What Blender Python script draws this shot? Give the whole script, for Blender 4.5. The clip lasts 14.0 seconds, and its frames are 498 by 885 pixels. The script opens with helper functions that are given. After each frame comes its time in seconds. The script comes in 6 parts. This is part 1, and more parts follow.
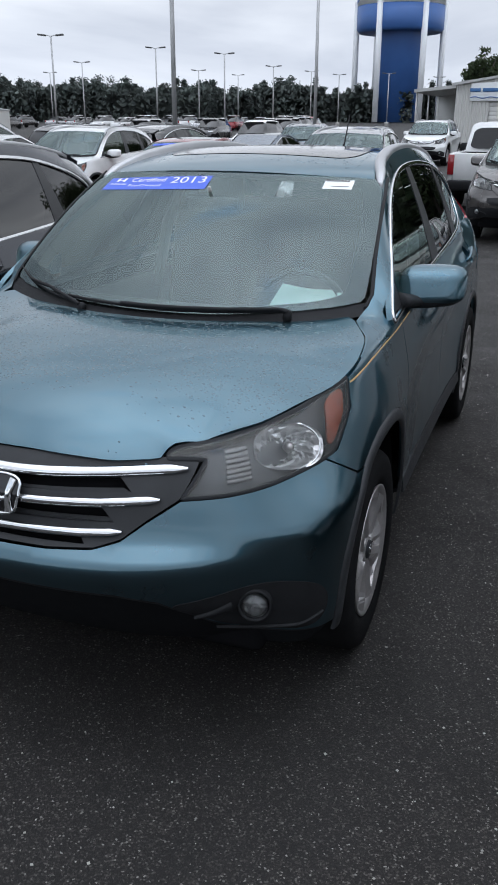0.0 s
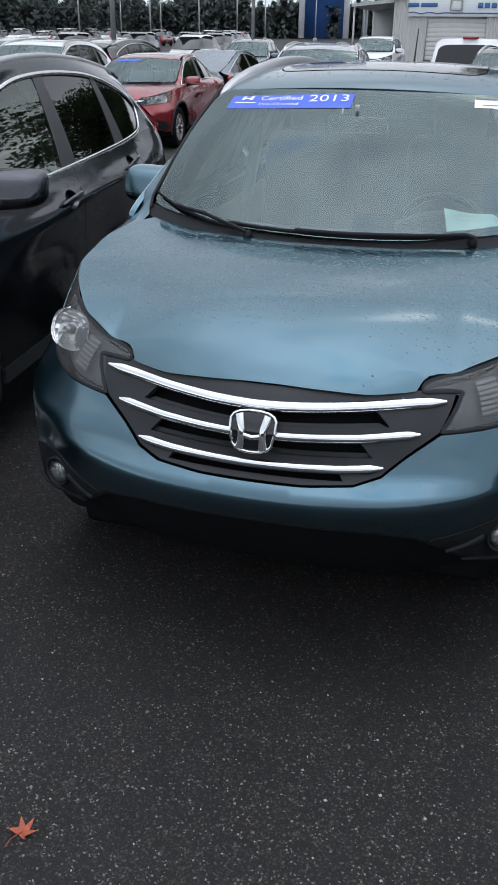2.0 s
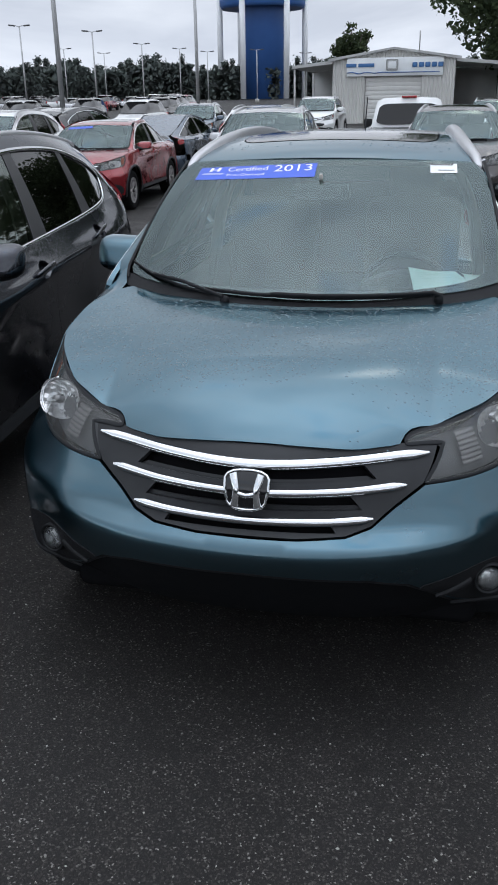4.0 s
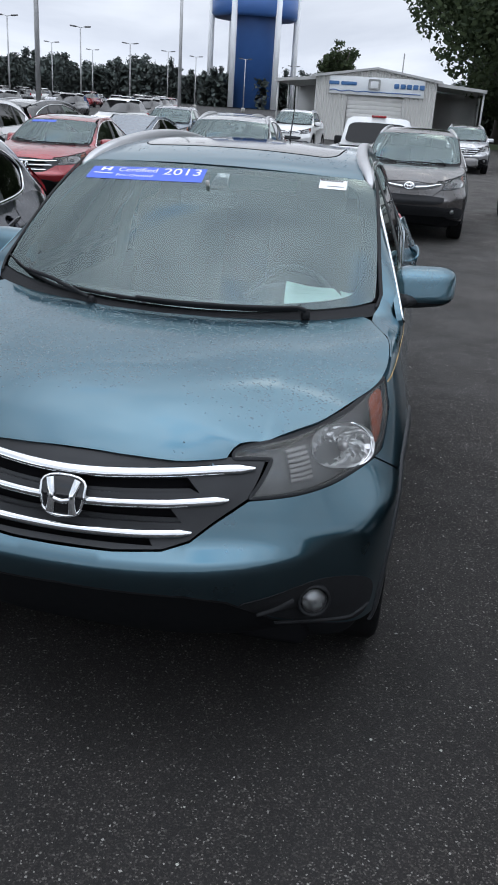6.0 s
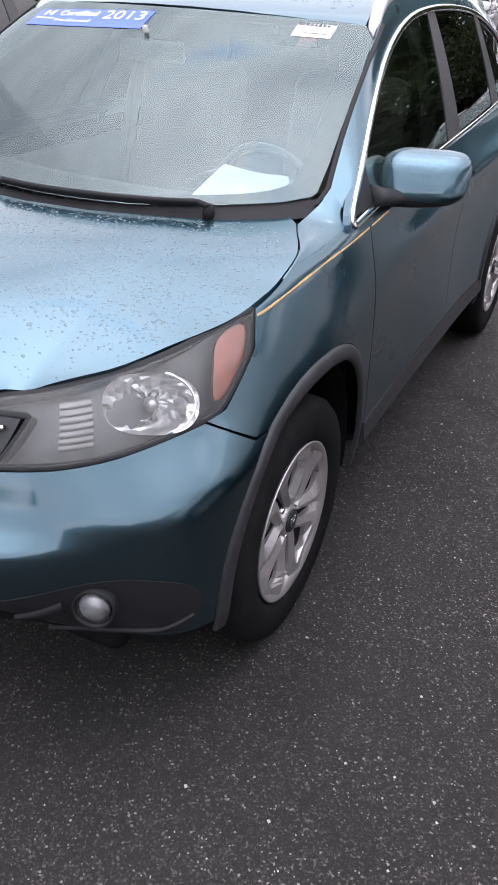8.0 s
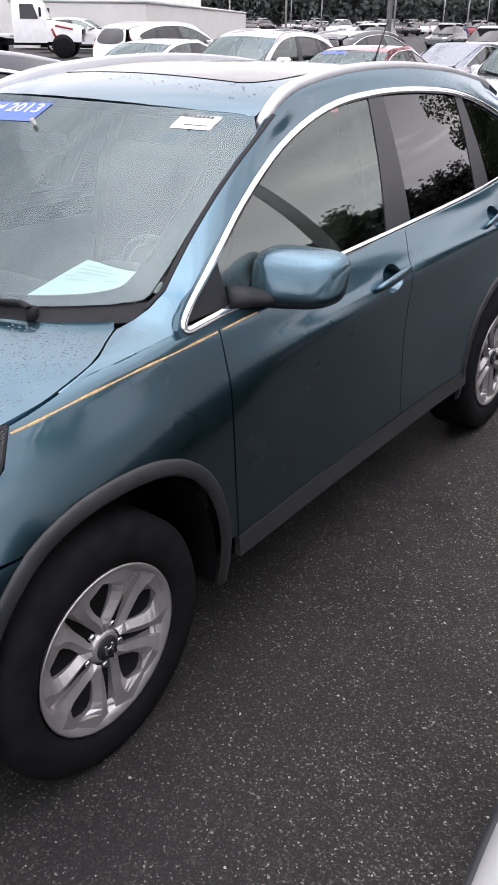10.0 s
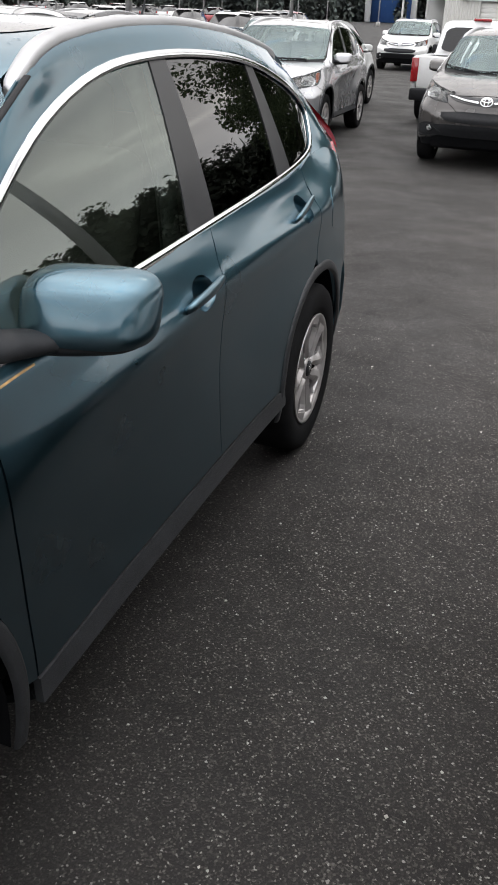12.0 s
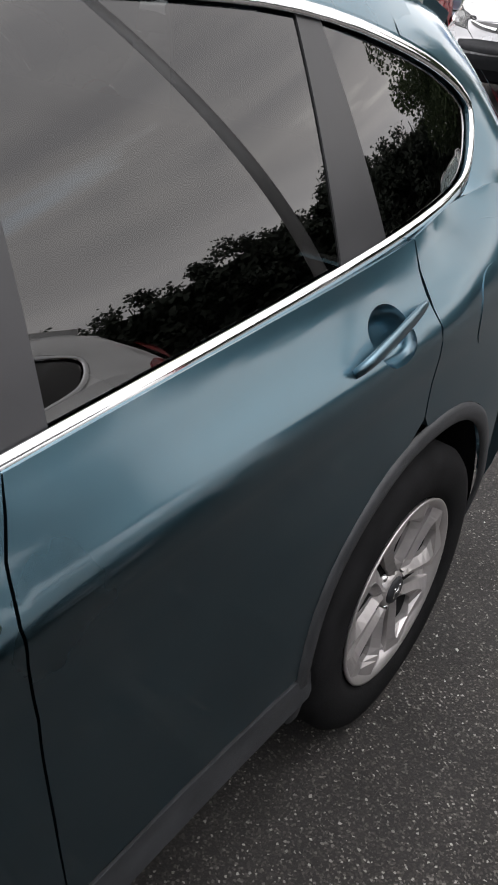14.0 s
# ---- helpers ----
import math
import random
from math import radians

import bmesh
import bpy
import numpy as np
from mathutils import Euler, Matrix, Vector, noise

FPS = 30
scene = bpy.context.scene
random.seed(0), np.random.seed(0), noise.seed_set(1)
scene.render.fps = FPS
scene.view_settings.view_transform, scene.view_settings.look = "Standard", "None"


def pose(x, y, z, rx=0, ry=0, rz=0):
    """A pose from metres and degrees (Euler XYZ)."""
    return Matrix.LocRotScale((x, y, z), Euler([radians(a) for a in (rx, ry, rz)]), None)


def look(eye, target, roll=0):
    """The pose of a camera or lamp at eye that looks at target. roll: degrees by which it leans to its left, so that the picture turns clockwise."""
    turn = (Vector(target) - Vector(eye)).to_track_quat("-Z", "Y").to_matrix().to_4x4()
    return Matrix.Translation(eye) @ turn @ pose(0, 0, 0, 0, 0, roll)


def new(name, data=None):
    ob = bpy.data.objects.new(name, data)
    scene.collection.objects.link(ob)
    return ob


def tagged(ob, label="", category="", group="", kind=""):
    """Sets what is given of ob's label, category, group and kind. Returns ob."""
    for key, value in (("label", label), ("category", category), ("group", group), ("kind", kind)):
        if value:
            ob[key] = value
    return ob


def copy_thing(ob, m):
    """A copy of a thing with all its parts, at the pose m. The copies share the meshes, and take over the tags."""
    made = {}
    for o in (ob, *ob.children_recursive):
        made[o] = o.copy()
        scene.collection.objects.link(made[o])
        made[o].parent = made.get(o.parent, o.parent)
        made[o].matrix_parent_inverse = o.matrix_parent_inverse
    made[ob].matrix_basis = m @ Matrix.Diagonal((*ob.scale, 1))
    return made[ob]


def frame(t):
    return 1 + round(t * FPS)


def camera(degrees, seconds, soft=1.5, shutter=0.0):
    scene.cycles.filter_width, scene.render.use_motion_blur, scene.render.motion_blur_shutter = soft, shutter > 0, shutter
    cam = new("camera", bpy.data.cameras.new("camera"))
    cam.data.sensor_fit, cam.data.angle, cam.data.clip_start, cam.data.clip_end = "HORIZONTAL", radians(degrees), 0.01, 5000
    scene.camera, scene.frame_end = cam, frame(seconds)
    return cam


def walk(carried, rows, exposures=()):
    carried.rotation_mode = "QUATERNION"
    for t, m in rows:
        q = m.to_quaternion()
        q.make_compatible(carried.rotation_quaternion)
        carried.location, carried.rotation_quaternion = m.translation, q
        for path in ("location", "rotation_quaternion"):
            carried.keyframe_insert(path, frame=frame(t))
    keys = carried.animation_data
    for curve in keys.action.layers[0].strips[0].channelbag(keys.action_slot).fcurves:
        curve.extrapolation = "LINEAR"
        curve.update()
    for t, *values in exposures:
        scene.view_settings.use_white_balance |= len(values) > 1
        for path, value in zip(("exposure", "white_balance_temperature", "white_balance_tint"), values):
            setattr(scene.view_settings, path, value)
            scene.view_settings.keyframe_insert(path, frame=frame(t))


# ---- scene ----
cam = camera(33.0, 14.0, 1.8)
PATH = [
    (0, (1.399, -1.7, 1.762), (0.747, 0.05, 1.047), 0.2),
    (0.5, (1.206, -1.86, 1.759), (0.657, -0.083, 1.025), 0.5),
    (1, (0.981, -1.843, 1.734), (0.416, -0.085, 0.965), 1.0),
    (1.5, (0.78, -1.797, 1.738), (0.217, -0.044, 0.957), 0.2),
    (2, (0.529, -1.917, 1.748), (0.057, -0.179, 0.878), 0.7),
    (2.2, (0.454, -1.972, 1.746), (0.013, -0.241, 0.848), 1.0),
    (4.3, (0.463, -2.011, 1.817), (0.078, -0.189, 1.089), -1.1),
    (4.5, (0.464, -2.002, 1.823), (0.1, -0.167, 1.115), -0.7),
    (5, (0.467, -2.014, 1.829), (0.159, -0.146, 1.183), 1.0),
    (5.5, (0.571, -1.992, 1.813), (0.29, -0.128, 1.146), 2.7),
    (6, (0.838, -1.876, 1.798), (0.522, -0.045, 1.058), 3.8),
    (6.5, (1.018, -1.685, 1.755), (0.668, 0.092, 0.906), 4.5),
    (7, (1.099, -1.389, 1.749), (0.749, 0.351, 0.825), 4.8),
    (7.2, (1.177, -1.298, 1.745), (0.772, 0.416, 0.797), 4.0),
    (9.3, (2.086, -0.351, 1.675), (0.997, 0.977, 0.65), 2.5),
    (9.5, (2.114, -0.327, 1.703), (1.016, 1.008, 0.695), 1.5),
    (10, (2.136, -0.247, 1.78), (1.096, 1.209, 0.887), 0.8),
    (10.1, (2.136, -0.239, 1.808), (1.115, 1.246, 0.941), 1.1),
    (10.5, (2.12, -0.216, 1.819), (1.149, 1.369, 1.08), 2.4),
    (11, (2.101, -0.172, 1.795), (1.181, 1.474, 1.128), 2.6),
    (11.5, (1.904, 0.005, 1.721), (1.164, 1.696, 0.953), 1.6),
    (12, (1.715, 0.32, 1.669), (1.141, 2.009, 0.764), 2.6),
    (12.1, (1.685, 0.398, 1.667), (1.116, 2.076, 0.739), 3.1),
    (12.5, (1.585, 0.733, 1.684), (0.923, 2.378, 0.76), 3.4),
    (13, (1.44, 1.156, 1.667), (0.795, 2.79, 0.711), 2.4),
    (13.5, (1.472, 1.641, 1.657), (0.792, 3.23, 0.65), 1.9),
    (14, (1.434, 2.108, 1.627), (0.454, 3.507, 0.585), 3.9),
]
LIGHT = [(0, .15, 5950, 9), (1, .15, 5950, 9), (2, .2, 5950, 9), (4.5, .1, 5950, 9), (6, .25, 5950, 9), (6.5, .4, 6050, 11), (7, .85, 6150, 16), (9.3, 1.3, 6450, 20), (9.8, 1.18, 6450, 20), (10.3, .88, 6350, 13), (10.8, .25, 6150, 9),
         (11.2, 0.0, 6000, 8), (11.6, 0.0, 6100, 8), (12.1, 1.0, 6750, 11), (12.6, 1.05, 6800, 12), (13, 1.0, 6750, 13), (13.5, 1.2, 6900, 13), (14, 1.15, 6700, 12)]
walk(cam, [(r[0], look(*r[1:])) for r in PATH], LIGHT)

# ---- sky and sun ----
world = bpy.data.worlds.new("overcast_sky")
scene.world = world
world.use_nodes = True
wn, wl = world.node_tree.nodes, world.node_tree.links
wn.clear()
w_out = wn.new("ShaderNodeOutputWorld")
w_bg = wn.new("ShaderNodeBackground")
w_sky = wn.new("ShaderNodeTexSky")
w_sky.sky_type, w_sky.sun_disc = "NISHITA", False
w_sky.sun_elevation, w_sky.sun_rotation = radians(38), radians(12)
w_sky.air_density, w_sky.dust_density = 1.0, 2.0
w_co = wn.new("ShaderNodeTexCoord")
w_map = wn.new("ShaderNodeMapping")
w_map.inputs["Scale"].default_value = (1.0, 1.0, 4.5)
w_map.inputs["Rotation"].default_value = (0.15, 0.1, 0.6)
w_noise = wn.new("ShaderNodeTexNoise")
w_noise.inputs["Scale"].default_value, w_noise.inputs["Detail"].default_value, w_noise.inputs["Roughness"].default_value = 1.9, 7, 0.5
w_noise.inputs["Distortion"].default_value = 0.5
w_ramp = wn.new("ShaderNodeValToRGB")       # how thick the cloud is
w_ramp.color_ramp.elements[0].position, w_ramp.color_ramp.elements[1].position = 0.28, 0.42
w_tone = wn.new("ShaderNodeValToRGB")       # grey bellies and white tops
w_tone.color_ramp.elements[0].position, w_tone.color_ramp.elements[0].color = 0.40, (6.0, 6.0, 6.1, 1)
w_tone.color_ramp.elements[1].position, w_tone.color_ramp.elements[1].color = 0.62, (3.9, 4.0, 4.3, 1)
w_mix = wn.new("ShaderNodeMix")
w_mix.data_type = "RGBA"
wl.new(w_co.outputs["Generated"], w_map.inputs["Vector"])
wl.new(w_map.outputs[0], w_noise.inputs["Vector"])
wl.new(w_noise.outputs["Fac"], w_ramp.inputs[0])
wl.new(w_noise.outputs["Fac"], w_tone.inputs[0])
wl.new(w_ramp.outputs[0], w_mix.inputs["Factor"])
w_clear = wn.new("ShaderNodeVectorMath")      # thin bright haze in the gaps of the cloud
w_clear.operation = "MULTIPLY_ADD"
w_clear.inputs[1].default_value, w_clear.inputs[2].default_value = (1.1, 1.1, 1.0), (1.4, 1.8, 2.1)
wl.new(w_sky.outputs[0], w_clear.inputs[0])
wl.new(w_clear.outputs[0], w_mix.inputs["A"])
w_sep = wn.new("ShaderNodeSeparateXYZ")
wl.new(w_co.outputs["Generated"], w_sep.inputs[0])
w_up = wn.new("ShaderNodeValToRGB")          # bright low band, grey middle, brightest overhead
w_up.color_ramp.elements[0].position, w_up.color_ramp.elements[0].color = 0.04, (1.46, 1.46, 1.46, 1)
w_up.color_ramp.elements[1].position, w_up.color_ramp.elements[1].color = 1.0, (2.6, 2.6, 2.6, 1)
for at, level in ((.12, 1.30), (.24, .86), (.45, .84), (.70, 1.4)):
    w_up.color_ramp.elements.new(at).color = (level, level, level, 1)
wl.new(w_sep.outputs["Z"], w_up.inputs[0])
w_scale = wn.new("ShaderNodeVectorMath")
w_scale.operation = "SCALE"
wl.new(w_mix.outputs["Result"], w_scale.inputs[0])
w_dot = wn.new("ShaderNodeVectorMath")       # and brighter towards -y, away from the sun lamp, to lift car fronts
w_dot.operation = "DOT_PRODUCT"
w_dot.inputs[1].default_value = (0.04, -0.30, 0.0)
w_glow = wn.new("ShaderNodeMath")
w_glow.operation = "ADD"
w_glow.inputs[1].default_value = 1.15
w_both = wn.new("ShaderNodeMath")
w_both.operation = "MULTIPLY"
wl.new(w_co.outputs["Generated"], w_dot.inputs[0])
wl.new(w_dot.outputs["Value"], w_glow.inputs[0])
wl.new(w_glow.outputs[0], w_both.inputs[0])
wl.new(w_up.outputs[0], w_both.inputs[1])
wl.new(w_both.outputs[0], w_scale.inputs["Scale"])
wl.new(w_tone.outputs[0], w_mix.inputs["B"])
wl.new(w_scale.outputs[0], w_bg.inputs[0])
w_bg.inputs[1].default_value = 0.13
wl.new(w_bg.outputs[0], w_out.inputs[0])

sun = new("sun", bpy.data.lights.new("sun", "SUN"))
sun.data.energy, sun.data.angle, sun.data.color = 0.55, radians(125), (1.0, 0.97, 0.93)
sun.matrix_world = look((3, 16, 12), (0, 2, 0))


# ---- materials ----
def material(name, color, rough=0.5, metal=0.0, coat=0.0, spec=0.5, var=0.0, scale=20.0, bump=0.0, bump_scale=200.0, detail=4.0):
    m = bpy.data.materials.new(name)
    m.use_nodes = True
    nt = m.node_tree
    b = nt.nodes["Principled BSDF"]
    b.inputs["Base Color"].default_value = (*color, 1)
    b.inputs["Roughness"].default_value, b.inputs["Metallic"].default_value = rough, metal
    b.inputs["Coat Weight"].default_value, b.inputs["Coat Roughness"].default_value = coat, 0.03
    b.inputs["Specular IOR Level"].default_value = spec
    if var or bump:
        co = nt.nodes.new("ShaderNodeTexCoord")
    if var:
        n1 = nt.nodes.new("ShaderNodeTexNoise")
        n1.inputs["Scale"].default_value, n1.inputs["Detail"].default_value = scale, detail
        hi = nt.nodes.new("ShaderNodeMapRange")
        hi.inputs["From Min"].default_value, hi.inputs["From Max"].default_value = 0.3, 0.7
        hi.inputs["To Min"].default_value, hi.inputs["To Max"].default_value = 1 - var, 1 + var
        mul = nt.nodes.new("ShaderNodeVectorMath")
        mul.operation = "SCALE"
        mul.inputs[0].default_value = color
        nt.links.new(co.outputs["Object"], n1.inputs["Vector"])
        nt.links.new(n1.outputs["Fac"], hi.inputs["Value"])
        nt.links.new(hi.outputs[0], mul.inputs["Scale"])
        nt.links.new(mul.outputs[0], b.inputs["Base Color"])
        rr = nt.nodes.new("ShaderNodeMapRange")
        rr.inputs["To Min"].default_value, rr.inputs["To Max"].default_value = max(0.02, rough * 0.8), min(1, rough * 1.2)
        nt.links.new(n1.outputs["Fac"], rr.inputs["Value"])
        nt.links.new(rr.outputs[0], b.inputs["Roughness"])
    if bump:
        n2 = nt.nodes.new("ShaderNodeTexNoise")
        n2.inputs["Scale"].default_value, n2.inputs["Detail"].default_value = bump_scale, 3
        bp = nt.nodes.new("ShaderNodeBump")
        bp.inputs["Strength"].default_value, bp.inputs["Distance"].default_value = bump, 0.002
        nt.links.new(co.outputs["Object"], n2.inputs["Vector"])
        nt.links.new(n2.outputs["Fac"], bp.inputs["Height"])
        nt.links.new(bp.outputs[0], b.inputs["Normal"])
    return m


def paint(name, color, metal=0.9, rough=0.27):
    """Metallic car paint: flakes under a clear coat, with a thin film of dirt and dried water."""
    m = material(name, color, rough, metal, 1.0, 0.5, 0.07, 3.0)
    nt = m.node_tree
    b = nt.nodes["Principled BSDF"]
    if metal > .5:                                       # flakes keep their tint at a glancing angle
        b.inputs["Specular Tint"].default_value = (*[min(1, .5 + q * 2.6) for q in color], 1)
        b.inputs["Coat Weight"].default_value, b.inputs["Coat IOR"].default_value = 1.0, 1.6
    co = nt.nodes.new("ShaderNodeTexCoord")
    n = nt.nodes.new("ShaderNodeTexNoise")
    n.inputs["Scale"].default_value, n.inputs["Detail"].default_value = 9, 6
    r = nt.nodes.new("ShaderNodeMapRange")
    r.inputs["From Min"].default_value, r.inputs["From Max"].default_value = 0.35, 0.75
    r.inputs["To Min"].default_value, r.inputs["To Max"].default_value = 0.05, 0.16
    nt.links.new(co.outputs["Object"], n.inputs["Vector"])
    nt.links.new(n.outputs["Fac"], r.inputs["Value"])
    nt.links.new(r.outputs[0], b.inputs["Coat Roughness"])
    return m


def glass(name, tint, ior=1.5, rough=0.0, film=(1, 1, 1), haze=0.0):
    """A thin pane: it mirrors by its angle, and what passes is tinted."""
    m = bpy.data.materials.new(name)
    m.use_nodes = True
    nt = m.node_tree
    nt.nodes.remove(nt.nodes["Principled BSDF"])
    out = nt.nodes["Material Output"]
    tr, gl = nt.nodes.new("ShaderNodeBsdfTransparent"), nt.nodes.new("ShaderNodeBsdfGlossy")
    tr.inputs[0].default_value = (*tint, 1)
    gl.inputs["Roughness"].default_value = rough
    gl.inputs[0].default_value = (*film, 1)
    fr, mix = nt.nodes.new("ShaderNodeFresnel"), nt.nodes.new("ShaderNodeMixShader")
    fr.inputs[0].default_value = ior
    nt.links.new(fr.outputs[0], mix.inputs[0])
    nt.links.new(tr.outputs[0], mix.inputs[1])
    nt.links.new(gl.outputs[0], mix.inputs[2])
    if haze:                                             # a lens dulled by the weather
        df, dull = nt.nodes.new("ShaderNodeBsdfDiffuse"), nt.nodes.new("ShaderNodeMixShader")
        df.inputs[0].default_value, dull.inputs[0].default_value = (0.55, 0.55, 0.53, 1), haze
        nt.links.new(mix.outputs[0], dull.inputs[1])
        nt.links.new(df.outputs[0], dull.inputs[2])
        nt.links.new(dull.outputs[0], out.inputs[0])
    else:
        nt.links.new(mix.outputs[0], out.inputs[0])
    return m


TEAL = paint("teal_metallic_paint", (0.058, 0.124, 0.160), 1.0, 0.29)
DARKGREY = paint("dark_grey_metallic_paint", (0.030, 0.033, 0.042))
SILVER = paint("silver_metallic_paint", (0.42, 0.42, 0.43), 0.6)
GUNMETAL = paint("gunmetal_paint", (0.085, 0.079, 0.076), 0.5)
WHITE = paint("white_paint", (0.72, 0.72, 0.71), 0.0, 0.3)
RED = paint("dark_red_paint", (0.24, 0.015, 0.02), 0.35)
BLACKP = paint("black_paint", (0.012, 0.012, 0.014), 0.1)
BLUEGREY = paint("blue_grey_paint", (0.09, 0.12, 0.16), 0.5)
PLASTIC = material("black_plastic", (0.013, 0.0135, 0.015), 0.6, spec=0.2, var=0.25, scale=30, bump=0.25, bump_scale=900)
# paler than the black trim: the sill's sky highlight is in the colour
SILLGREY = material("weathered_grey_plastic", (0.026, 0.0275, 0.030), 0.45, spec=0.3, var=0.25, scale=18, bump=0.2, bump_scale=800)
TRIM = material("grey_black_trim", (0.018, 0.019, 0.021), 0.55, spec=0.2, var=0.2, scale=25, bump=0.2, bump_scale=800)
GLOSSBLACK = material("gloss_black", (0.008, 0.008, 0.009), 0.12, coat=0.4)
GRILLE = material("satin_grey_plastic", (0.028, 0.029, 0.031), 0.42, 0.15, spec=0.3, var=0.12, scale=15)
DARKPLASTIC = material("matt_black_plastic", (0.010, 0.0105, 0.0118), 0.8, spec=0.08, var=0.2, scale=20)
# near-black: darkness behind gaps and inside the body is put into this colour
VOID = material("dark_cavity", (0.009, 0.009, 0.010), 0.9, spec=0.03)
CHROME = material("chrome", (0.82, 0.83, 0.84), 0.07, 1.0, var=0.05, scale=12)
ALLOY = material("alloy_wheel_paint", (0.43, 0.41, 0.405), 0.34, 0.7, var=0.14, scale=14)
ALLOYDARK = material("alloy_recess", (0.12, 0.12, 0.12), 0.45, 0.7, var=0.2, scale=14)
RUBBER = material("tyre_rubber", (0.010, 0.010, 0.0105), 0.85, spec=0.06, var=0.3, scale=18, bump=0.4, bump_scale=160)
RAIL = material("satin_silver_rail", (0.46, 0.46, 0.47), 0.36, 0.75, var=0.06, scale=10)
REDLENS = material("red_lens", (0.28, 0.008, 0.012), 0.08, coat=1.0)
AMBER = material("amber_lens", (0.36, 0.075, 0.03), 0.2, coat=1.0, var=.25, scale=30)
LAMPGREY = material("grey_lamp_housing", (0.085, 0.085, 0.088), 0.4, 0.3, var=0.25, scale=20)
REFLECTOR = material("hazy_reflector", (0.66, 0.65, 0.65), 0.34, 0.8, var=0.15, scale=60)
LAMPSTEP = material("pale_lamp_step", (0.25, 0.235, 0.235), 0.42, 0.4, var=0.15, scale=40)
PILLAR = material("satin_black_pillar", (0.022, 0.022, 0.024), 0.33, var=0.15, scale=12)
CLEAR = glass("clear_lens", (0.90, 0.92, 0.92), 1.4, haze=0.06)
FOGBOWL = material("fog_lamp_bowl", (0.92, 0.92, 0.93), 0.32, 0.5)
FOGLENS = glass("fog_lamp_lens", (0.97, 0.98, 0.98), 1.3)
SCREEN = glass("windscreen_glass", (0.82, 0.94, 0.91), 1.95, film=(0.74, 0.89, 0.90))
SIDEGLASS = glass("side_glass", (0.62, 0.70, 0.64), 2.1, film=(0.92, 1.0, 0.95))
PRIVACY = glass("privacy_glass", (0.05, 0.054, 0.054), 1.75)
DASH = material("dash_plastic", (0.07, 0.07, 0.068), 0.6, var=0.15, scale=20)
CLOTH = material("beige_cloth", (0.20, 0.19, 0.165), 0.9, var=0.06, scale=8)
LINING = material("grey_headlining", (0.40, 0.40, 0.37), 0.95, var=0.08, scale=30)
BANNER = material("blue_banner", (0.055, 0.12, 0.62), 0.45, var=0.05, scale=8)
PRINT = material("white_print", (0.85, 0.86, 0.88), 0.5)
PAPER = material("pale_green_paper", (0.84, 0.97, 0.92), 0.8, var=0.05, scale=12)
PAPERW = material("white_paper", (0.85, 0.86, 0.86), 0.8, var=0.04, scale=12)
INK = material("dark_print", (0.03, 0.03, 0.035), 0.7)
YELLOW = material("yellow_mark", (0.50, 0.34, 0.15), 0.6, var=0.3, scale=60)


# ---- building tools ----
from mathutils.geometry import delaunay_2d_cdt


def part(name, bm, mat, parent=None, label="", smooth=True):
    """One mesh object from a bmesh, under a thing or a part."""
    me = bpy.data.meshes.new(name)
    for f in bm.faces:
        f.smooth = smooth
    lay = bm.verts.layers.float_vector.get("surface")
    loops = []
    if lay and smooth:                                   # panels shade by the surface they lie on
        for f in bm.faces:
            f.normal_update()
        for f in bm.faces:
            has = [v[lay].length > .5 for v in f.verts]
            for v, h in zip(f.verts, has):
                loops.append(tuple(v[lay]) if all(has) else (tuple(f.normal) if any(has) else None))
        bm.normal_update()
        k = 0
        for f in bm.faces:
            for v in f.verts:
                if loops[k] is None:
                    loops[k] = tuple(v.normal)
                k += 1
    bm.to_mesh(me)
    bm.free()
    if loops:
        me.normals_split_custom_set(loops)
    me.materials.append(mat)
    ob = new(name, me)
    if parent is not None:
        ob.parent = parent
    return tagged(ob, label)


def thing(name, label, category, group="", m=None):
    """An empty at the base of a thing, which parents its parts."""
    ob = new(name)
    ob.empty_display_size = 0.2
    if m is not None:
        ob.matrix_basis = m
    return tagged(ob, label, category, group)


def rounded(pts, rounds=2, closed=True):
    """Cuts the corners of an outline; a point given twice stays sharp."""
    for _ in range(rounds):
        out = []
        n = len(pts)
        for i in range(n if closed else n - 1):
            a, b = pts[i], pts[(i + 1) % n]
            if abs(a[0] - b[0]) + abs(a[1] - b[1]) < 1e-6:
                out += [a, a]
                continue
            out += [(a[0] * .75 + b[0] * .25, a[1] * .75 + b[1] * .25), (a[0] * .25 + b[0] * .75, a[1] * .25 + b[1] * .75)]
        pts = out if closed else [pts[0]] + out + [pts[-1]]
    return pts


def dense(pts, step, closed=True):
    out = []
    n = len(pts)
    for i in range(n if closed else n - 1):
        a, b = pts[i], pts[(i + 1) % n]
        d = math.hypot(b[0] - a[0], b[1] - a[1])
        k = max(1, int(math.ceil(d / step)))
        if d < 1e-6:
            continue
        out += [(a[0] + (b[0] - a[0]) * j / k, a[1] + (b[1] - a[1]) * j / k) for j in range(k)]
    if not closed:
        out.append(pts[-1])
    return out


def curve(pts, n=5):
    """A smooth open line through the points."""
    p = [pts[0]] + list(pts) + [pts[-1]]
    out = []
    for i in range(1, len(p) - 2):
        for k in range(n):
            t = k / n
            out.append(tuple(.5 * (2 * p[i][c] + (p[i + 1][c] - p[i - 1][c]) * t + (2 * p[i - 1][c] - 5 * p[i][c] + 4 * p[i + 1][c] - p[i + 2][c]) * t * t
                             + (3 * p[i][c] - p[i - 1][c] - 3 * p[i + 1][c] + p[i + 2][c]) * t ** 3) for c in range(len(pts[0]))))
    return out + [tuple(pts[-1])]


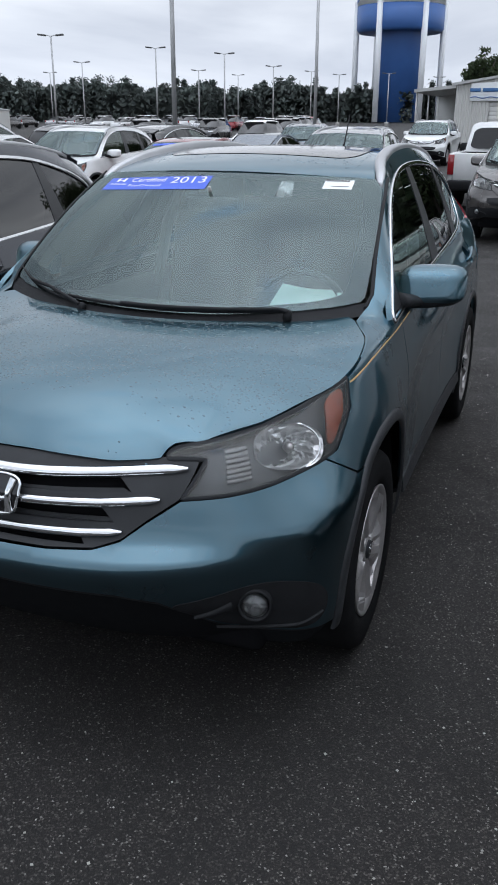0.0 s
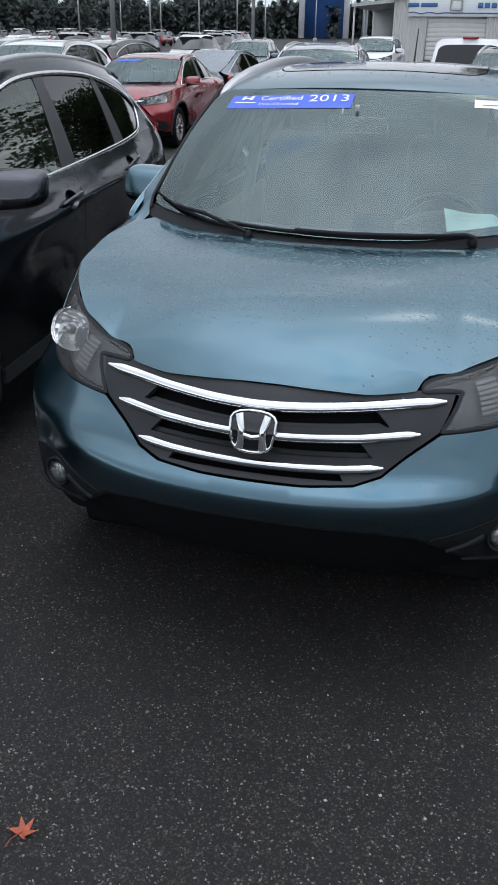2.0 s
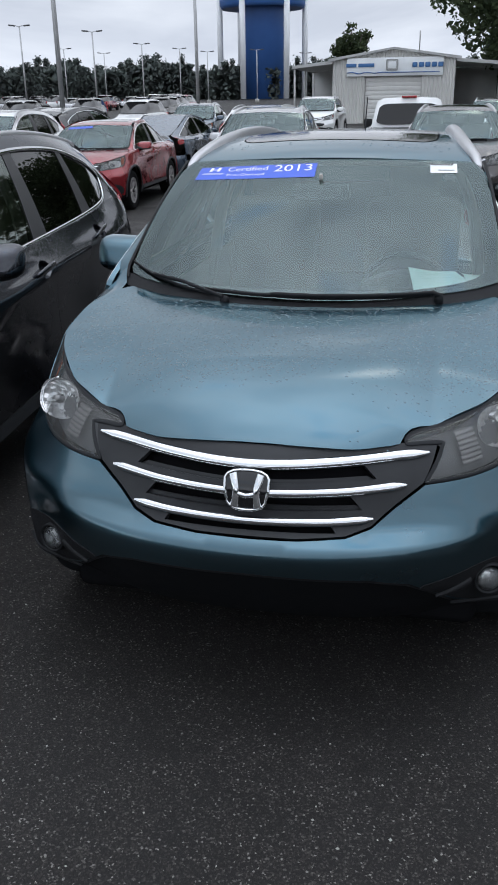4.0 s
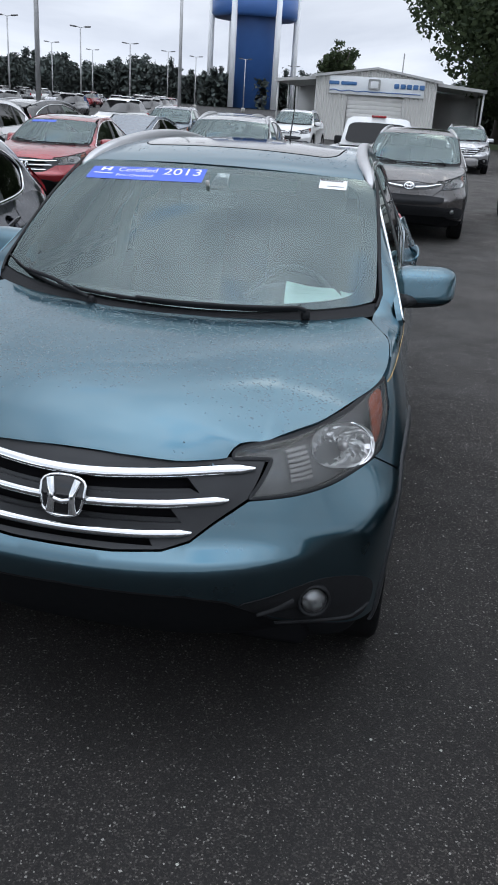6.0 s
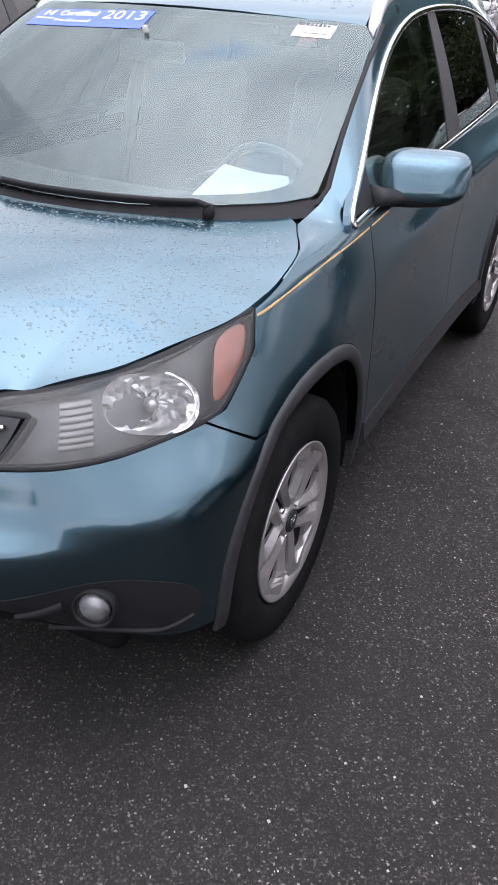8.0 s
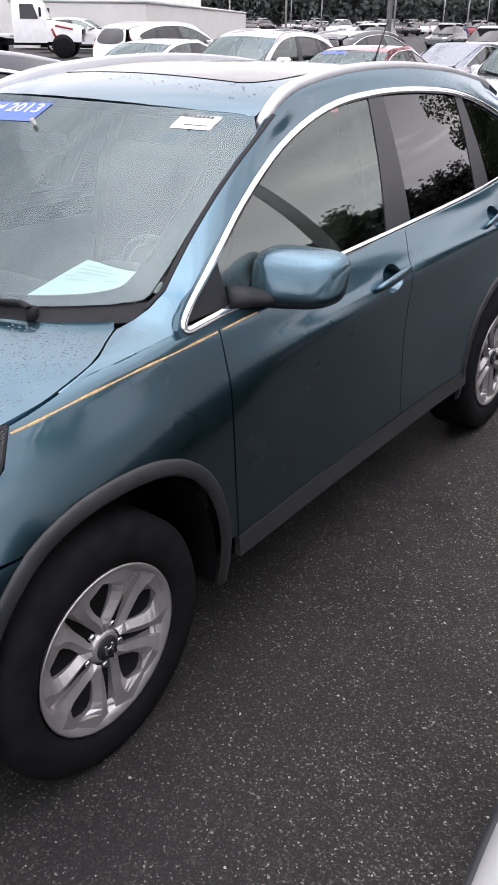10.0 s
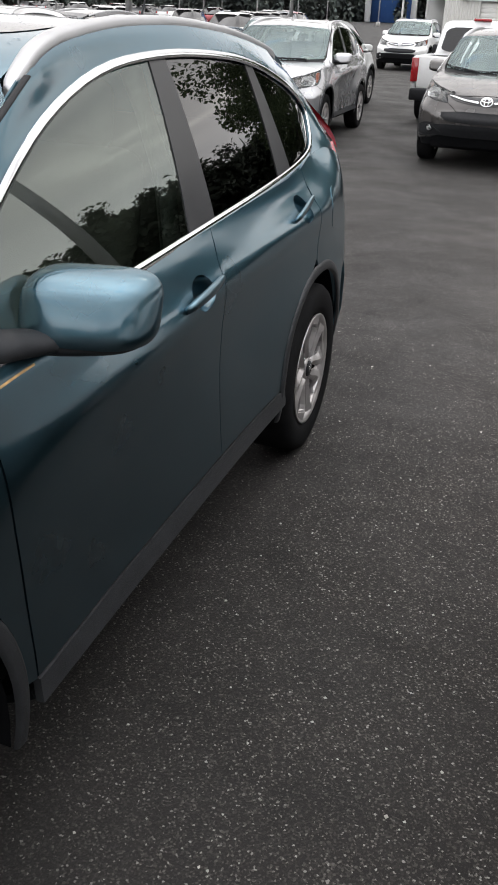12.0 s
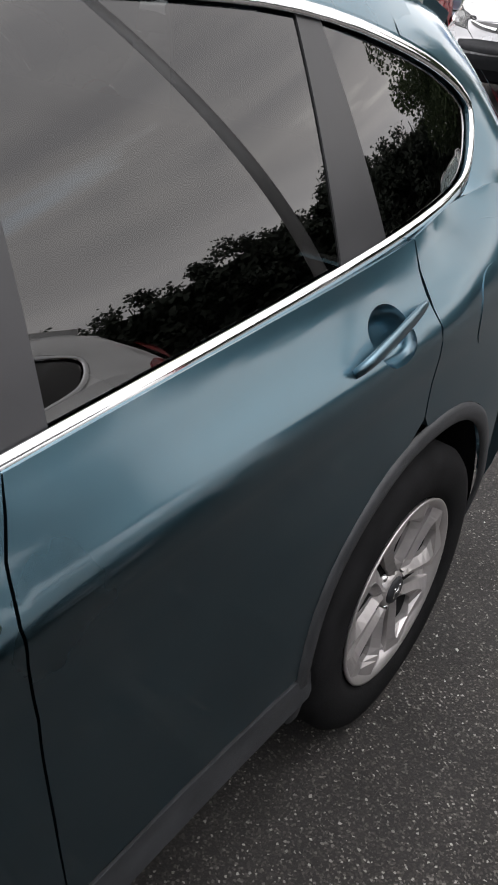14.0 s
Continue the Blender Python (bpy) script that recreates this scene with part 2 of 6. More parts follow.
def loft(bm, stations, n=8, mirror=False, flat=0.0):
    """A skin bent smoothly from p0, leaving along t0, to p1, arriving along t1; flat draws it towards a straight skin."""
    mx = np.array((-1 if mirror else 1, 1, 1))
    rows = []
    for p0, t0, p1, t1 in stations:
        p0, p1 = np.asarray(p0, float), np.asarray(p1, float)
        d = np.linalg.norm(p1 - p0)
        t0, t1 = np.asarray(t0, float) / np.linalg.norm(t0) * d, np.asarray(t1, float) / np.linalg.norm(t1) * d
        t0, t1 = t0 * (1 - flat) + (p1 - p0) * flat, t1 * (1 - flat) + (p1 - p0) * flat
        row = []
        for k in range(n + 1):
            t = k / n
            q = (2 * t ** 3 - 3 * t * t + 1) * p0 + (t ** 3 - 2 * t * t + t) * t0 + (3 * t * t - 2 * t ** 3) * p1 + (t ** 3 - t * t) * t1
            row.append(bm.verts.new(q * mx))
        rows.append(row)
    fresh = []
    for a, b in zip(rows, rows[1:]):
        for j in range(n):
            fresh.append(bm.faces.new([a[j], b[j], b[j + 1], a[j + 1]] if not mirror else [a[j + 1], b[j + 1], b[j], a[j]]))
    return bm


def inset(pts, d):
    """Moves a closed outline inwards by d."""
    area = sum(a[0] * b[1] - b[0] * a[1] for a, b in zip(pts, pts[1:] + pts[:1]))
    s = 1 if area > 0 else -1
    out = []
    n = len(pts)
    for i in range(n):
        a, b = pts[i - 1], pts[(i + 1) % n]
        tx, ty = b[0] - a[0], b[1] - a[1]
        k = math.hypot(tx, ty) or 1
        out.append((pts[i][0] - s * ty / k * d, pts[i][1] + s * tx / k * d))
    return out


def inside(p, poly):
    c = False
    for (x1, y1), (x2, y2) in zip(poly, poly[1:] + poly[:1]):
        if (y1 > p[1]) != (y2 > p[1]) and p[0] < (x2 - x1) * (p[1] - y1) / (y2 - y1) + x1:
            c = not c
    return c


def normal(fn, a, b, e=0.004):
    n = np.cross(np.asarray(fn(a + e, b)) - fn(a - e, b), np.asarray(fn(a, b + e)) - fn(a, b - e))
    k = np.linalg.norm(n)
    return n / k if k > 1e-12 else np.array((0., 0., 1.))


def sheet(fn, outline, step=0.03, holes=(), lift=0.0, rim=0.012, mirror=False, bm=None, out=None):
    """A panel that lies on the surface fn(a, b) within an outline of (a, b), with an edge turned in by rim. out: a point the panel's face turns away from."""
    bm = bm or bmesh.new()
    loop = dense(outline, step)
    verts, edges = list(loop), [(i, (i + 1) % len(loop)) for i in range(len(loop))]
    hole_loops = [dense(h, step) for h in holes]
    for h in hole_loops:
        k = len(verts)
        verts += h
        edges += [(k + i, k + (i + 1) % len(h)) for i in range(len(h))]
    a0, a1 = min(p[0] for p in loop), max(p[0] for p in loop)
    b0, b1 = min(p[1] for p in loop), max(p[1] for p in loop)
    na, nb = int((a1 - a0) / step) + 1, int((b1 - b0) / step) + 1
    rimpts = np.array(verts)
    for i in range(1, na):
        for j in range(1, nb):
            p = (a0 + (a1 - a0) * i / na, b0 + (b1 - b0) * j / nb)
            if inside(p, loop) and not any(inside(p, h) for h in hole_loops) and np.min(np.abs(rimpts - p).sum(1)) > step * .55:
                verts.append(p)
    vs, es, fs, *_ = delaunay_2d_cdt([Vector(v) for v in verts], edges, [], 0, 1e-6)
    keep = []
    for f in fs:
        c = (sum(vs[i][0] for i in f) / len(f), sum(vs[i][1] for i in f) / len(f))
        if inside(c, loop) and not any(inside(c, h) for h in hole_loops):
            keep.append(f)
    pts, nrm, soft = [], [], []
    lay = bm.verts.layers.float_vector.get("surface") or bm.verts.layers.float_vector.new("surface")
    for v in vs:
        p, n = np.asarray(fn(v[0], v[1]), float), normal(fn, v[0], v[1])
        ref = np.asarray(out if out is not None else (0, 2.3, .75), float)
        if n @ (p - ref) < 0:
            n = -n
        p = p + n * lift
        pts.append(p)
        wide = normal(fn, v[0], v[1], .012)
        soft.append(wide if wide @ n > 0 else -wide)
        nrm.append(n)
    flip = 1
    if keep:
        f = keep[len(keep) // 2]
        fnorm = np.cross(pts[f[1]] - pts[f[0]], pts[f[2]] - pts[f[0]])
        flip = 1 if fnorm @ nrm[f[0]] > 0 else -1
    mx = np.array((-1, 1, 1)) if mirror else np.array((1, 1, 1))
    if mirror:
        flip = -flip
    bv = {}

    def vert(i, inner=False):
        if (i, inner) not in bv:
            p = pts[i] - nrm[i] * rim if inner else pts[i]
            bv[(i, inner)] = bm.verts.new(p * mx)
            if not inner:
                bv[(i, inner)][lay] = soft[i] * mx
        return bv[(i, inner)]
    count = {}
    for f in keep:
        f = f if flip > 0 else f[::-1]
        try:
            bm.faces.new([vert(i) for i in f])
        except ValueError:
            continue
        for a, b in zip(f, list(f[1:]) + [f[0]]):
            count[(a, b)] = 1
    if rim:
        for a, b in list(count):
            if (b, a) not in count:
                try:
                    bm.faces.new([vert(b), vert(a), vert(a, True), vert(b, True)])
                except ValueError:
                    continue
        bm.edges.ensure_lookup_table()
        for a, b in list(count):
            if (b, a) not in count:
                e = bm.edges.get((vert(a), vert(b)))
                if e:
                    e.smooth = False
    return bm


def strip(fn, path, width, height=0.004, lift=0.0, closed=False, step=0.02, mirror=False, taper=0.0, bm=None, out=None, flat=False):
    """A raised moulding of a width along a path of (a, b) on the surface fn."""
    bm = bm or bmesh.new()
    p = dense(path, step, closed)
    n = len(p)
    ref = np.asarray(out if out is not None else (0, 2.3, .75), float)
    prof = [(-.5, 0.0), (-.47, .55), (-.28, .95), (0, 1.0), (.28, .95), (.47, .55), (.5, 0.0)] if not flat else [(-.5, 0), (-.48, 1), (.48, 1), (.5, 0)]
    rows = []
    for i in range(n):
        a, b = (p[i - 1], p[(i + 1) % n]) if closed else (p[max(0, i - 1)], p[min(n - 1, i + 1)])
        tx, ty = b[0] - a[0], b[1] - a[1]
        k = math.hypot(tx, ty) or 1
        w = width(i / max(1, n - 1)) if callable(width) else width
        if taper and not closed:
            w *= min(1, (.15 + min(i, n - 1 - i) * step / taper))
        row = []
        for s, h in prof:
            q = (p[i][0] - ty / k * w * s, p[i][1] + tx / k * w * s)
            c, nn = np.asarray(fn(*q), float), normal(fn, *q)
            if nn @ (c - ref) < 0:
                nn = -nn
            c = c + nn * (lift + height * h)
            if mirror:
                c = c * np.array((-1, 1, 1))
            row.append(bm.verts.new(c))
        rows.append(row)
    for i in range(n if closed else n - 1):
        r, q = rows[i], rows[(i + 1) % n]
        for j in range(len(prof) - 1):
            bm.faces.new([r[j], r[j + 1], q[j + 1], q[j]])
    bmesh.ops.recalc_face_normals(bm, faces=bm.faces)
    return bm


def tube(path, radius, sides=8, bm=None, squash=None):
    """A round bar along points; radius may be a list. squash: (across, up) factors."""
    bm = bm or bmesh.new()
    pts = [Vector(p) for p in path]
    rows = []
    for i, p in enumerate(pts):
        t = (pts[min(i + 1, len(pts) - 1)] - pts[max(i - 1, 0)]).normalized()
        up = Vector((0, 0, 1)) if abs(t.z) < .95 else Vector((0, 1, 0))
        s = t.cross(up).normalized()
        w = s.cross(t).normalized()
        r = radius[i] if isinstance(radius, (list, tuple)) else radius
        sa, sb = squash or (1, 1)
        rows.append([bm.verts.new(p + s * (math.cos(k * 2 * math.pi / sides) * r * sa) + w * (math.sin(k * 2 * math.pi / sides) * r * sb)) for k in range(sides)])
    for a, b in zip(rows, rows[1:]):
        for k in range(sides):
            bm.faces.new([a[k], a[(k + 1) % sides], b[(k + 1) % sides], b[k]])
    bm.faces.new(rows[0][::-1])
    bm.faces.new(rows[-1])
    bmesh.ops.recalc_face_normals(bm, faces=bm.faces)
    return bm


def box(size, at=(0, 0, 0), bevel=0.0, bm=None, turn=None, segments=2):
    bm = bm or bmesh.new()
    r = bmesh.ops.create_cube(bm, size=1)["verts"]
    m = Matrix.Translation(at) @ (turn or Matrix()) @ Matrix.Diagonal((*size, 1))
    for v in r:
        v.co = m @ v.co
    if bevel:
        es = list({e for v in r for e in v.link_edges})
        bmesh.ops.bevel(bm, geom=es, offset=bevel, segments=segments, affect="EDGES", profile=.5)
    return bm


def turned(profile, axis="X", sides=40, bm=None, at=(0, 0, 0)):
    """A solid of revolution: profile of (along, radius) round an axis."""
    bm = bm or bmesh.new()
    rows = []
    for a, r in profile:
        row = []
        for k in range(sides):
            t = 2 * math.pi * k / sides
            c, s = math.cos(t) * r, math.sin(t) * r
            v = {"X": (a, c, s), "Y": (c, a, s), "Z": (c, s, a)}[axis]
            row.append(bm.verts.new(Vector(v) + Vector(at)))
        rows.append(row)
    for a, b in zip(rows, rows[1:]):
        for k in range(sides):
            bm.faces.new([a[k], a[(k + 1) % sides], b[(k + 1) % sides], b[k]])
    if profile[0][1] > 1e-5:
        bm.faces.new(rows[0][::-1])
    if profile[-1][1] > 1e-5:
        bm.faces.new(rows[-1])
    bmesh.ops.remove_doubles(bm, verts=bm.verts, dist=1e-5)
    bmesh.ops.recalc_face_normals(bm, faces=bm.faces)
    return bm


def letters(text, size):
    """Letters of the built-in font as a list of (points, faces), flat, with the lower left at 0, 0."""
    cu = bpy.data.curves.new("letters", "FONT")
    cu.body, cu.size, cu.resolution_u = text, size, 3
    ob = bpy.data.objects.new("letters", cu)
    scene.collection.objects.link(ob)
    me = bpy.data.meshes.new_from_object(ob.evaluated_get(bpy.context.evaluated_depsgraph_get()))
    pts, faces = [tuple(v.co) for v in me.vertices], [tuple(f.vertices) for f in me.polygons]
    bpy.data.objects.remove(ob)
    bpy.data.curves.remove(cu)
    bpy.data.meshes.remove(me)
    return pts, faces


def lettering(text, size, place, width=None):
    """A bmesh of a word laid out by place(x, y)."""
    pts, faces = letters(text, size)
    w = max(p[0] for p in pts)
    k = width / w if width else 1
    bm = bmesh.new()
    vs = [bm.verts.new(place(p[0] * k, p[1])) for p in pts]
    for f in faces:
        try:
            bm.faces.new([vs[i] for i in f])
        except ValueError:
            pass
    return bm


# ---- the shape of the hero car: smooth surface functions ----
def spline(pts):
    """A smooth curve y(x) through the points, flat at no place where they rise."""
    xs, ys = [p[0] for p in pts], [p[1] for p in pts]
    d = [(ys[i + 1] - ys[i]) / (xs[i + 1] - xs[i]) for i in range(len(xs) - 1)]
    m = [d[0]] + [0.0 if a * b <= 0 else 2 * a * b / (a + b) for a, b in zip(d, d[1:])] + [d[-1]]

    def f(x):
        if x <= xs[0]:
            return ys[0] + m[0] * (x - xs[0])
        if x >= xs[-1]:
            return ys[-1] + m[-1] * (x - xs[-1])
        i = 0
        while x > xs[i + 1]:
            i += 1
        h = xs[i + 1] - xs[i]
        t = (x - xs[i]) / h
        return (ys[i] * (1 + 2 * t) * (1 - t) ** 2 + m[i] * h * t * (1 - t) ** 2
                + ys[i + 1] * t * t * (3 - 2 * t) + m[i + 1] * h * t * t * (t - 1))
    return f


PLAN = [(0, 0), (.2, .012), (.4, .055), (.57, .14), (.70, .265), (.795, .42), (.855, .60), (.888, .88), (.897, 1.15),
        (.897, 1.5), (.893, 2.2), (.892, 2.8), (.897, 3.3), (.893, 3.7), (.868, 4.05), (.81, 4.28), (.69, 4.43), (.42, 4.505), (0, 4.53)]


def plan_table():
    out = [(0.0, 0.0, 0.0)]
    p = [(-.2, .012)] + PLAN + [(-.42, 4.505)]
    for i in range(1, len(p) - 2):
        for k in range(1, 49):
            t = k / 48
            q = [0.5 * (2 * p[i][c] + (p[i + 1][c] - p[i - 1][c]) * t
                        + (2 * p[i - 1][c] - 5 * p[i][c] + 4 * p[i + 1][c] - p[i + 2][c]) * t * t
                        + (3 * p[i][c] - p[i - 1][c] - 3 * p[i + 1][c] + p[i + 2][c]) * t ** 3) for c in (0, 1)]
            u = out[-1][0] + math.hypot(q[0] - out[-1][1], q[1] - out[-1][2])
            out.append((u, q[0], q[1]))
    return np.array(out)


PLAN_T = plan_table()


def ux(x):
    """Arc length from the nose at half-width x, on the front."""
    return float(np.interp(x, PLAN_T[:360, 1], PLAN_T[:360, 0]))


def uy(y):
    """Arc length from the nose at the length y, on the side."""
    return float(np.interp(y, PLAN_T[:, 2], PLAN_T[:, 0]))


SECTIONS = [  # (arc length, depth of the surface inside the plan line over height)
    (0.0, spline([(.18, .30), (.26, .22), (.34, .15), (.44, .075), (.52, .022), (.56, .008), (.60, .002), (.625, .004), (.640, .018), (.66, .045), (.70, .062), (.79, .075), (.86, .115), (.905, .165), (.96, .27)])),
    (ux(.45), spline([(.18, .28), (.26, .20), (.34, .13), (.44, .060), (.50, .022), (.56, .007), (.60, .002), (.628, .003), (.645, .018), (.665, .050), (.70, .075), (.78, .11), (.86, .16), (.90, .19), (.96, .28)])),
    (ux(.70), spline([(.18, .22), (.26, .14), (.34, .06), (.40, .024), (.46, .008), (.56, -.006), (.66, -.012), (.684, -.009), (.70, -.001), (.74, .017), (.79, .040), (.82, .054), (.88, .097), (.94, .164), (1.0, .264)])),
    (.935, spline([(.18, .05), (.26, -.015), (.34, -.042), (.48, -.058), (.62, -.063), (.675, -.062), (.70, -.052), (.74, -.024), (.80, .020), (.83, .038), (.88, .064), (.94, .110), (.99, .17), (1.04, .25)])),
    (ux(.82), spline([(.18, .03), (.26, -.028), (.34, -.046), (.48, -.056), (.62, -.060), (.70, -.060), (.72, -.055), (.76, -.029), (.80, .002), (.84, .029), (.88, .043), (.94, .072), (.99, .118), (1.04, .2)])),
    (1.155, spline([(.18, .05), (.26, -.012), (.34, -.034), (.48, -.042), (.62, -.047), (.70, -.046), (.735, -.040), (.78, -.022), (.82, -.003), (.86, .015), (.90, .031), (.94, .049), (.99, .085), (1.04, .135), (1.1, .2)])),
    (uy(.75), spline([(.2, .04), (.3, .0), (.5, -.026), (.7, -.029), (.78, -.026), (.84, -.014), (.9, .006), (.98, .036), (1.03, .056), (1.06, .088), (1.1, .17)])),
    (uy(1.05), spline([(.2, .05), (.3, .015), (.5, -.016), (.7, -.020), (.78, -.019), (.84, -.010), (.90, .005), (.96, .024), (1.0, .037), (1.05, .052), (1.075, .069), (1.09, .10), (1.105, .16)])),
    (uy(1.32), spline([(.2, .05), (.3, .02), (.5, .0), (.7, -.002), (.80, .001), (.88, .010), (.94, .022), (1.0, .034), (1.06, .046), (1.09, .058), (1.115, .08), (1.15, .13)])),
    (uy(2.0), spline([(.2, .05), (.28, .03), (.36, .018), (.43, .023), (.5, .028), (.60, .032), (.70, .033), (.80, .027), (.88, .015), (.93, .006), (.955, .009), (1.0, .032), (1.06, .052), (1.1, .068), (1.13, .088), (1.2, .12)])),
    (uy(2.7), spline([(.2, .05), (.28, .03), (.36, .018), (.43, .023), (.5, .028), (.60, .032), (.72, .033), (.83, .027), (.92, .015), (.97, .006), (.995, .010), (1.03, .030), (1.08, .058), (1.14, .088), (1.2, .11)])),
    (uy(3.45), spline([(.2, .06), (.3, .02), (.5, .0), (.7, .002), (.80, .010), (.90, .012), (.97, .006), (1.01, .006), (1.035, .022), (1.07, .056), (1.12, .088), (1.18, .115), (1.3, .16)])),
    (uy(3.72), spline([(.2, .07), (.3, .02), (.5, .0), (.7, .002), (.8, .010), (.9, .012), (.97, .010), (1.02, .017), (1.06, .036), (1.10, .068), (1.14, .104), (1.18, .136), (1.25, .17), (1.4, .21)])),
    (uy(4.0), spline([(.2, .09), (.3, .03), (.5, .0), (.7, .0), (.9, .012), (1.0, .026), (1.08, .048), (1.18, .095), (1.3, .15), (1.45, .22)])),
    (uy(4.35), spline([(.2, .09), (.3, .03), (.42, .0), (.6, .0), (.66, .02), (.75, .04), (.9, .06), (1.0, .07), (1.1, .085), (1.2, .12), (1.35, .19), (1.5, .28)])),
    (float(PLAN_T[-1, 0]), spline([(.2, .1), (.3, .03), (.42, .0), (.6, .0), (.66, .03), (.75, .05), (.95, .06), (1.08, .08), (1.2, .14), (1.35, .24), (1.5, .37)])),
]


def depth_table():
    """Depth over arc length and height on an even grid, blended smoothly from section to section."""
    us, zs = np.arange(-.20, SECTIONS[-1][0] + .2, .02), np.arange(.10, 1.66, .01)
    at = np.array([a for a, f in SECTIONS])
    rows = np.array([[f(z) for z in zs] for a, f in SECTIONS])
    grid = np.empty((len(us), len(zs)))
    for j in range(len(zs)):
        f = spline([(-at[1], rows[1, j])] + list(zip(at, rows[:, j])))
        grid[:, j] = [f(min(abs(u), at[-1])) for u in us]
    for axis, spread in ((0, 2.4), (1, .7)):
        k = np.exp(-.5 * (np.arange(-8, 9) / spread) ** 2)
        k /= k.sum()
        grid = np.apply_along_axis(lambda q: np.convolve(np.pad(q, 8, mode="edge"), k, "valid"), axis, grid)
    return grid


DEPTH = depth_table()


def depth(u, z):
    """Cubic reading of the depth table."""
    fu, fz = (u + .20) / .02, (min(max(z, .12), 1.62) - .10) / .01
    i, j = min(max(int(fu), 1), DEPTH.shape[0] - 3), min(max(int(fz), 1), DEPTH.shape[1] - 3)

    def weights(t):
        return np.array((-t ** 3 + 2 * t * t - t, 3 * t ** 3 - 5 * t * t + 2, -3 * t ** 3 + 4 * t * t + t, t ** 3 - t * t)) * .5
    return float(weights(fu - i) @ DEPTH[i - 1:i + 3, j - 1:j + 3] @ weights(fz - j))


def shell(u, z):
    """The lower body: bumpers, fenders, doors and quarters."""
    u = min(max(u, 0.0), SECTIONS[-1][0])
    x, y = np.interp(u, PLAN_T[:, 0], PLAN_T[:, 1]), np.interp(u, PLAN_T[:, 0], PLAN_T[:, 2])
    x2, y2 = np.interp(u + .02, PLAN_T[:, 0], PLAN_T[:, 1]), np.interp(u + .02, PLAN_T[:, 0], PLAN_T[:, 2])
    x1, y1 = np.interp(u - .02, PLAN_T[:, 0], PLAN_T[:, 1]), np.interp(u - .02, PLAN_T[:, 0], PLAN_T[:, 2])
    tx, ty = x2 - x1, y2 - y1
    if u < .02:
        tx, ty = 1.0, 0.0 + u * .6
    n = math.hypot(tx, ty)
    nx, ny = ty / n, -tx / n
    d = depth(u, z)
    return np.array((x - nx * d, y - ny * d, z))


HOOD_C = spline([(.13, .865), (.165, .905), (.2, .937), (.26, .978), (.36, 1.022), (.5, 1.056), (.75, 1.09), (1.0, 1.105), (1.25, 1.12)])
HOOD_D = spline([(.1, .20), (.25, .19), (.4, .15), (.6, .095), (.8, .05), (1.0, .02), (1.2, .005)])


HOOD_EDGE = [(.245, .412), (.281, .436), (.327, .525), (.452, .665), (.594, .752), (.74, .812), (.87, .818), (.975, .812), (1.04, .788), (1.09, .764), (1.15, .735)]
HOOD_X = spline(HOOD_EDGE)                       # half-width of the bonnet over its length
HOOD_LIFT = spline([(.2, .0), (.245, .004), (.28, .020), (.315, .034), (.36, .041), (.452, .042), (.52, .042), (.594, .037), (.74, .023), (.87, .007), (1.0, .006), (1.15, .008)])


def hood_top(x, y):
    """The bonnet, with a soft raised shoulder on each side; its rim meets the lamps and wings."""
    e = abs(x) / .76
    ye = y - .19 * min(abs(x), .5) ** 2 / .25 * .55
    rim = min(1.15, abs(x) / HOOD_X(max(.245, y))) ** 5 * HOOD_LIFT(max(.2, y))
    return np.array((x, y, HOOD_C(ye) - HOOD_D(y) * e ** 2.6 + rim + .003 * math.exp(-((abs(x) - .42) / .14) ** 2) * min(1, max(0, (y - .3) / .4))))


def screen(x, v):
    """The windscreen from its foot (v = 0) to the roof (v = 1)."""
    yb, yt = .965 + .50 * x * x, 1.735 + .42 * x * x
    zb, zt = 1.10 + .06 * x * x, 1.562 - .05 * x * x
    return np.array((x, yb + (yt - yb) * v - .010 * math.sin(math.pi * v), zb + (zt - zb) * v + .028 * math.sin(math.pi * v)))


ROOF_C = spline([(1.6, 1.50), (1.735, 1.562), (1.9, 1.598), (2.15, 1.628), (2.5, 1.645), (2.9, 1.642), (3.3, 1.62), (3.7, 1.58), (4.05, 1.525), (4.2, 1.47), (4.3, 1.40)])


def roof_top(x, y):
    ye = y - .42 * x * x * max(0, min(1, (2.6 - y) / .8))
    return np.array((x, y, ROOF_C(ye) - .085 * x * x - .30 * max(0, abs(x) - .56) ** 1.6))


SIDE_X = spline([(1.0, .842), (1.27, .836), (1.7, .82), (2.2, .808), (2.55, .802), (3.0, .797), (3.4, .787), (3.7, .768), (3.95, .735), (4.15, .69), (4.35, .61)])


def side(y, z):
    """The glasshouse on the side, leaning in towards the roof."""
    h = z - 1.12
    return np.array((SIDE_X(y) - .34 * h - .22 * h * h * (1 if h > 0 else -1), y, z))


def corner(v):
    """Where the windscreen's surface meets the glasshouse's side, at the screen's height v."""
    a, b = .5, .95
    for _ in range(40):
        m = (a + b) / 2
        p = screen(m, v)
        if side(p[1], p[2])[0] > m:
            a = m
        else:
            b = m
    return a


# ---- the crossover car, nose at y = 0, its left side at +x ----
def shell2(u, z):
    """The lower body over both sides: u below 0 is the car's right."""
    p = shell(abs(u), z)
    return p if u >= 0 else p * np.array((-1, 1, 1))


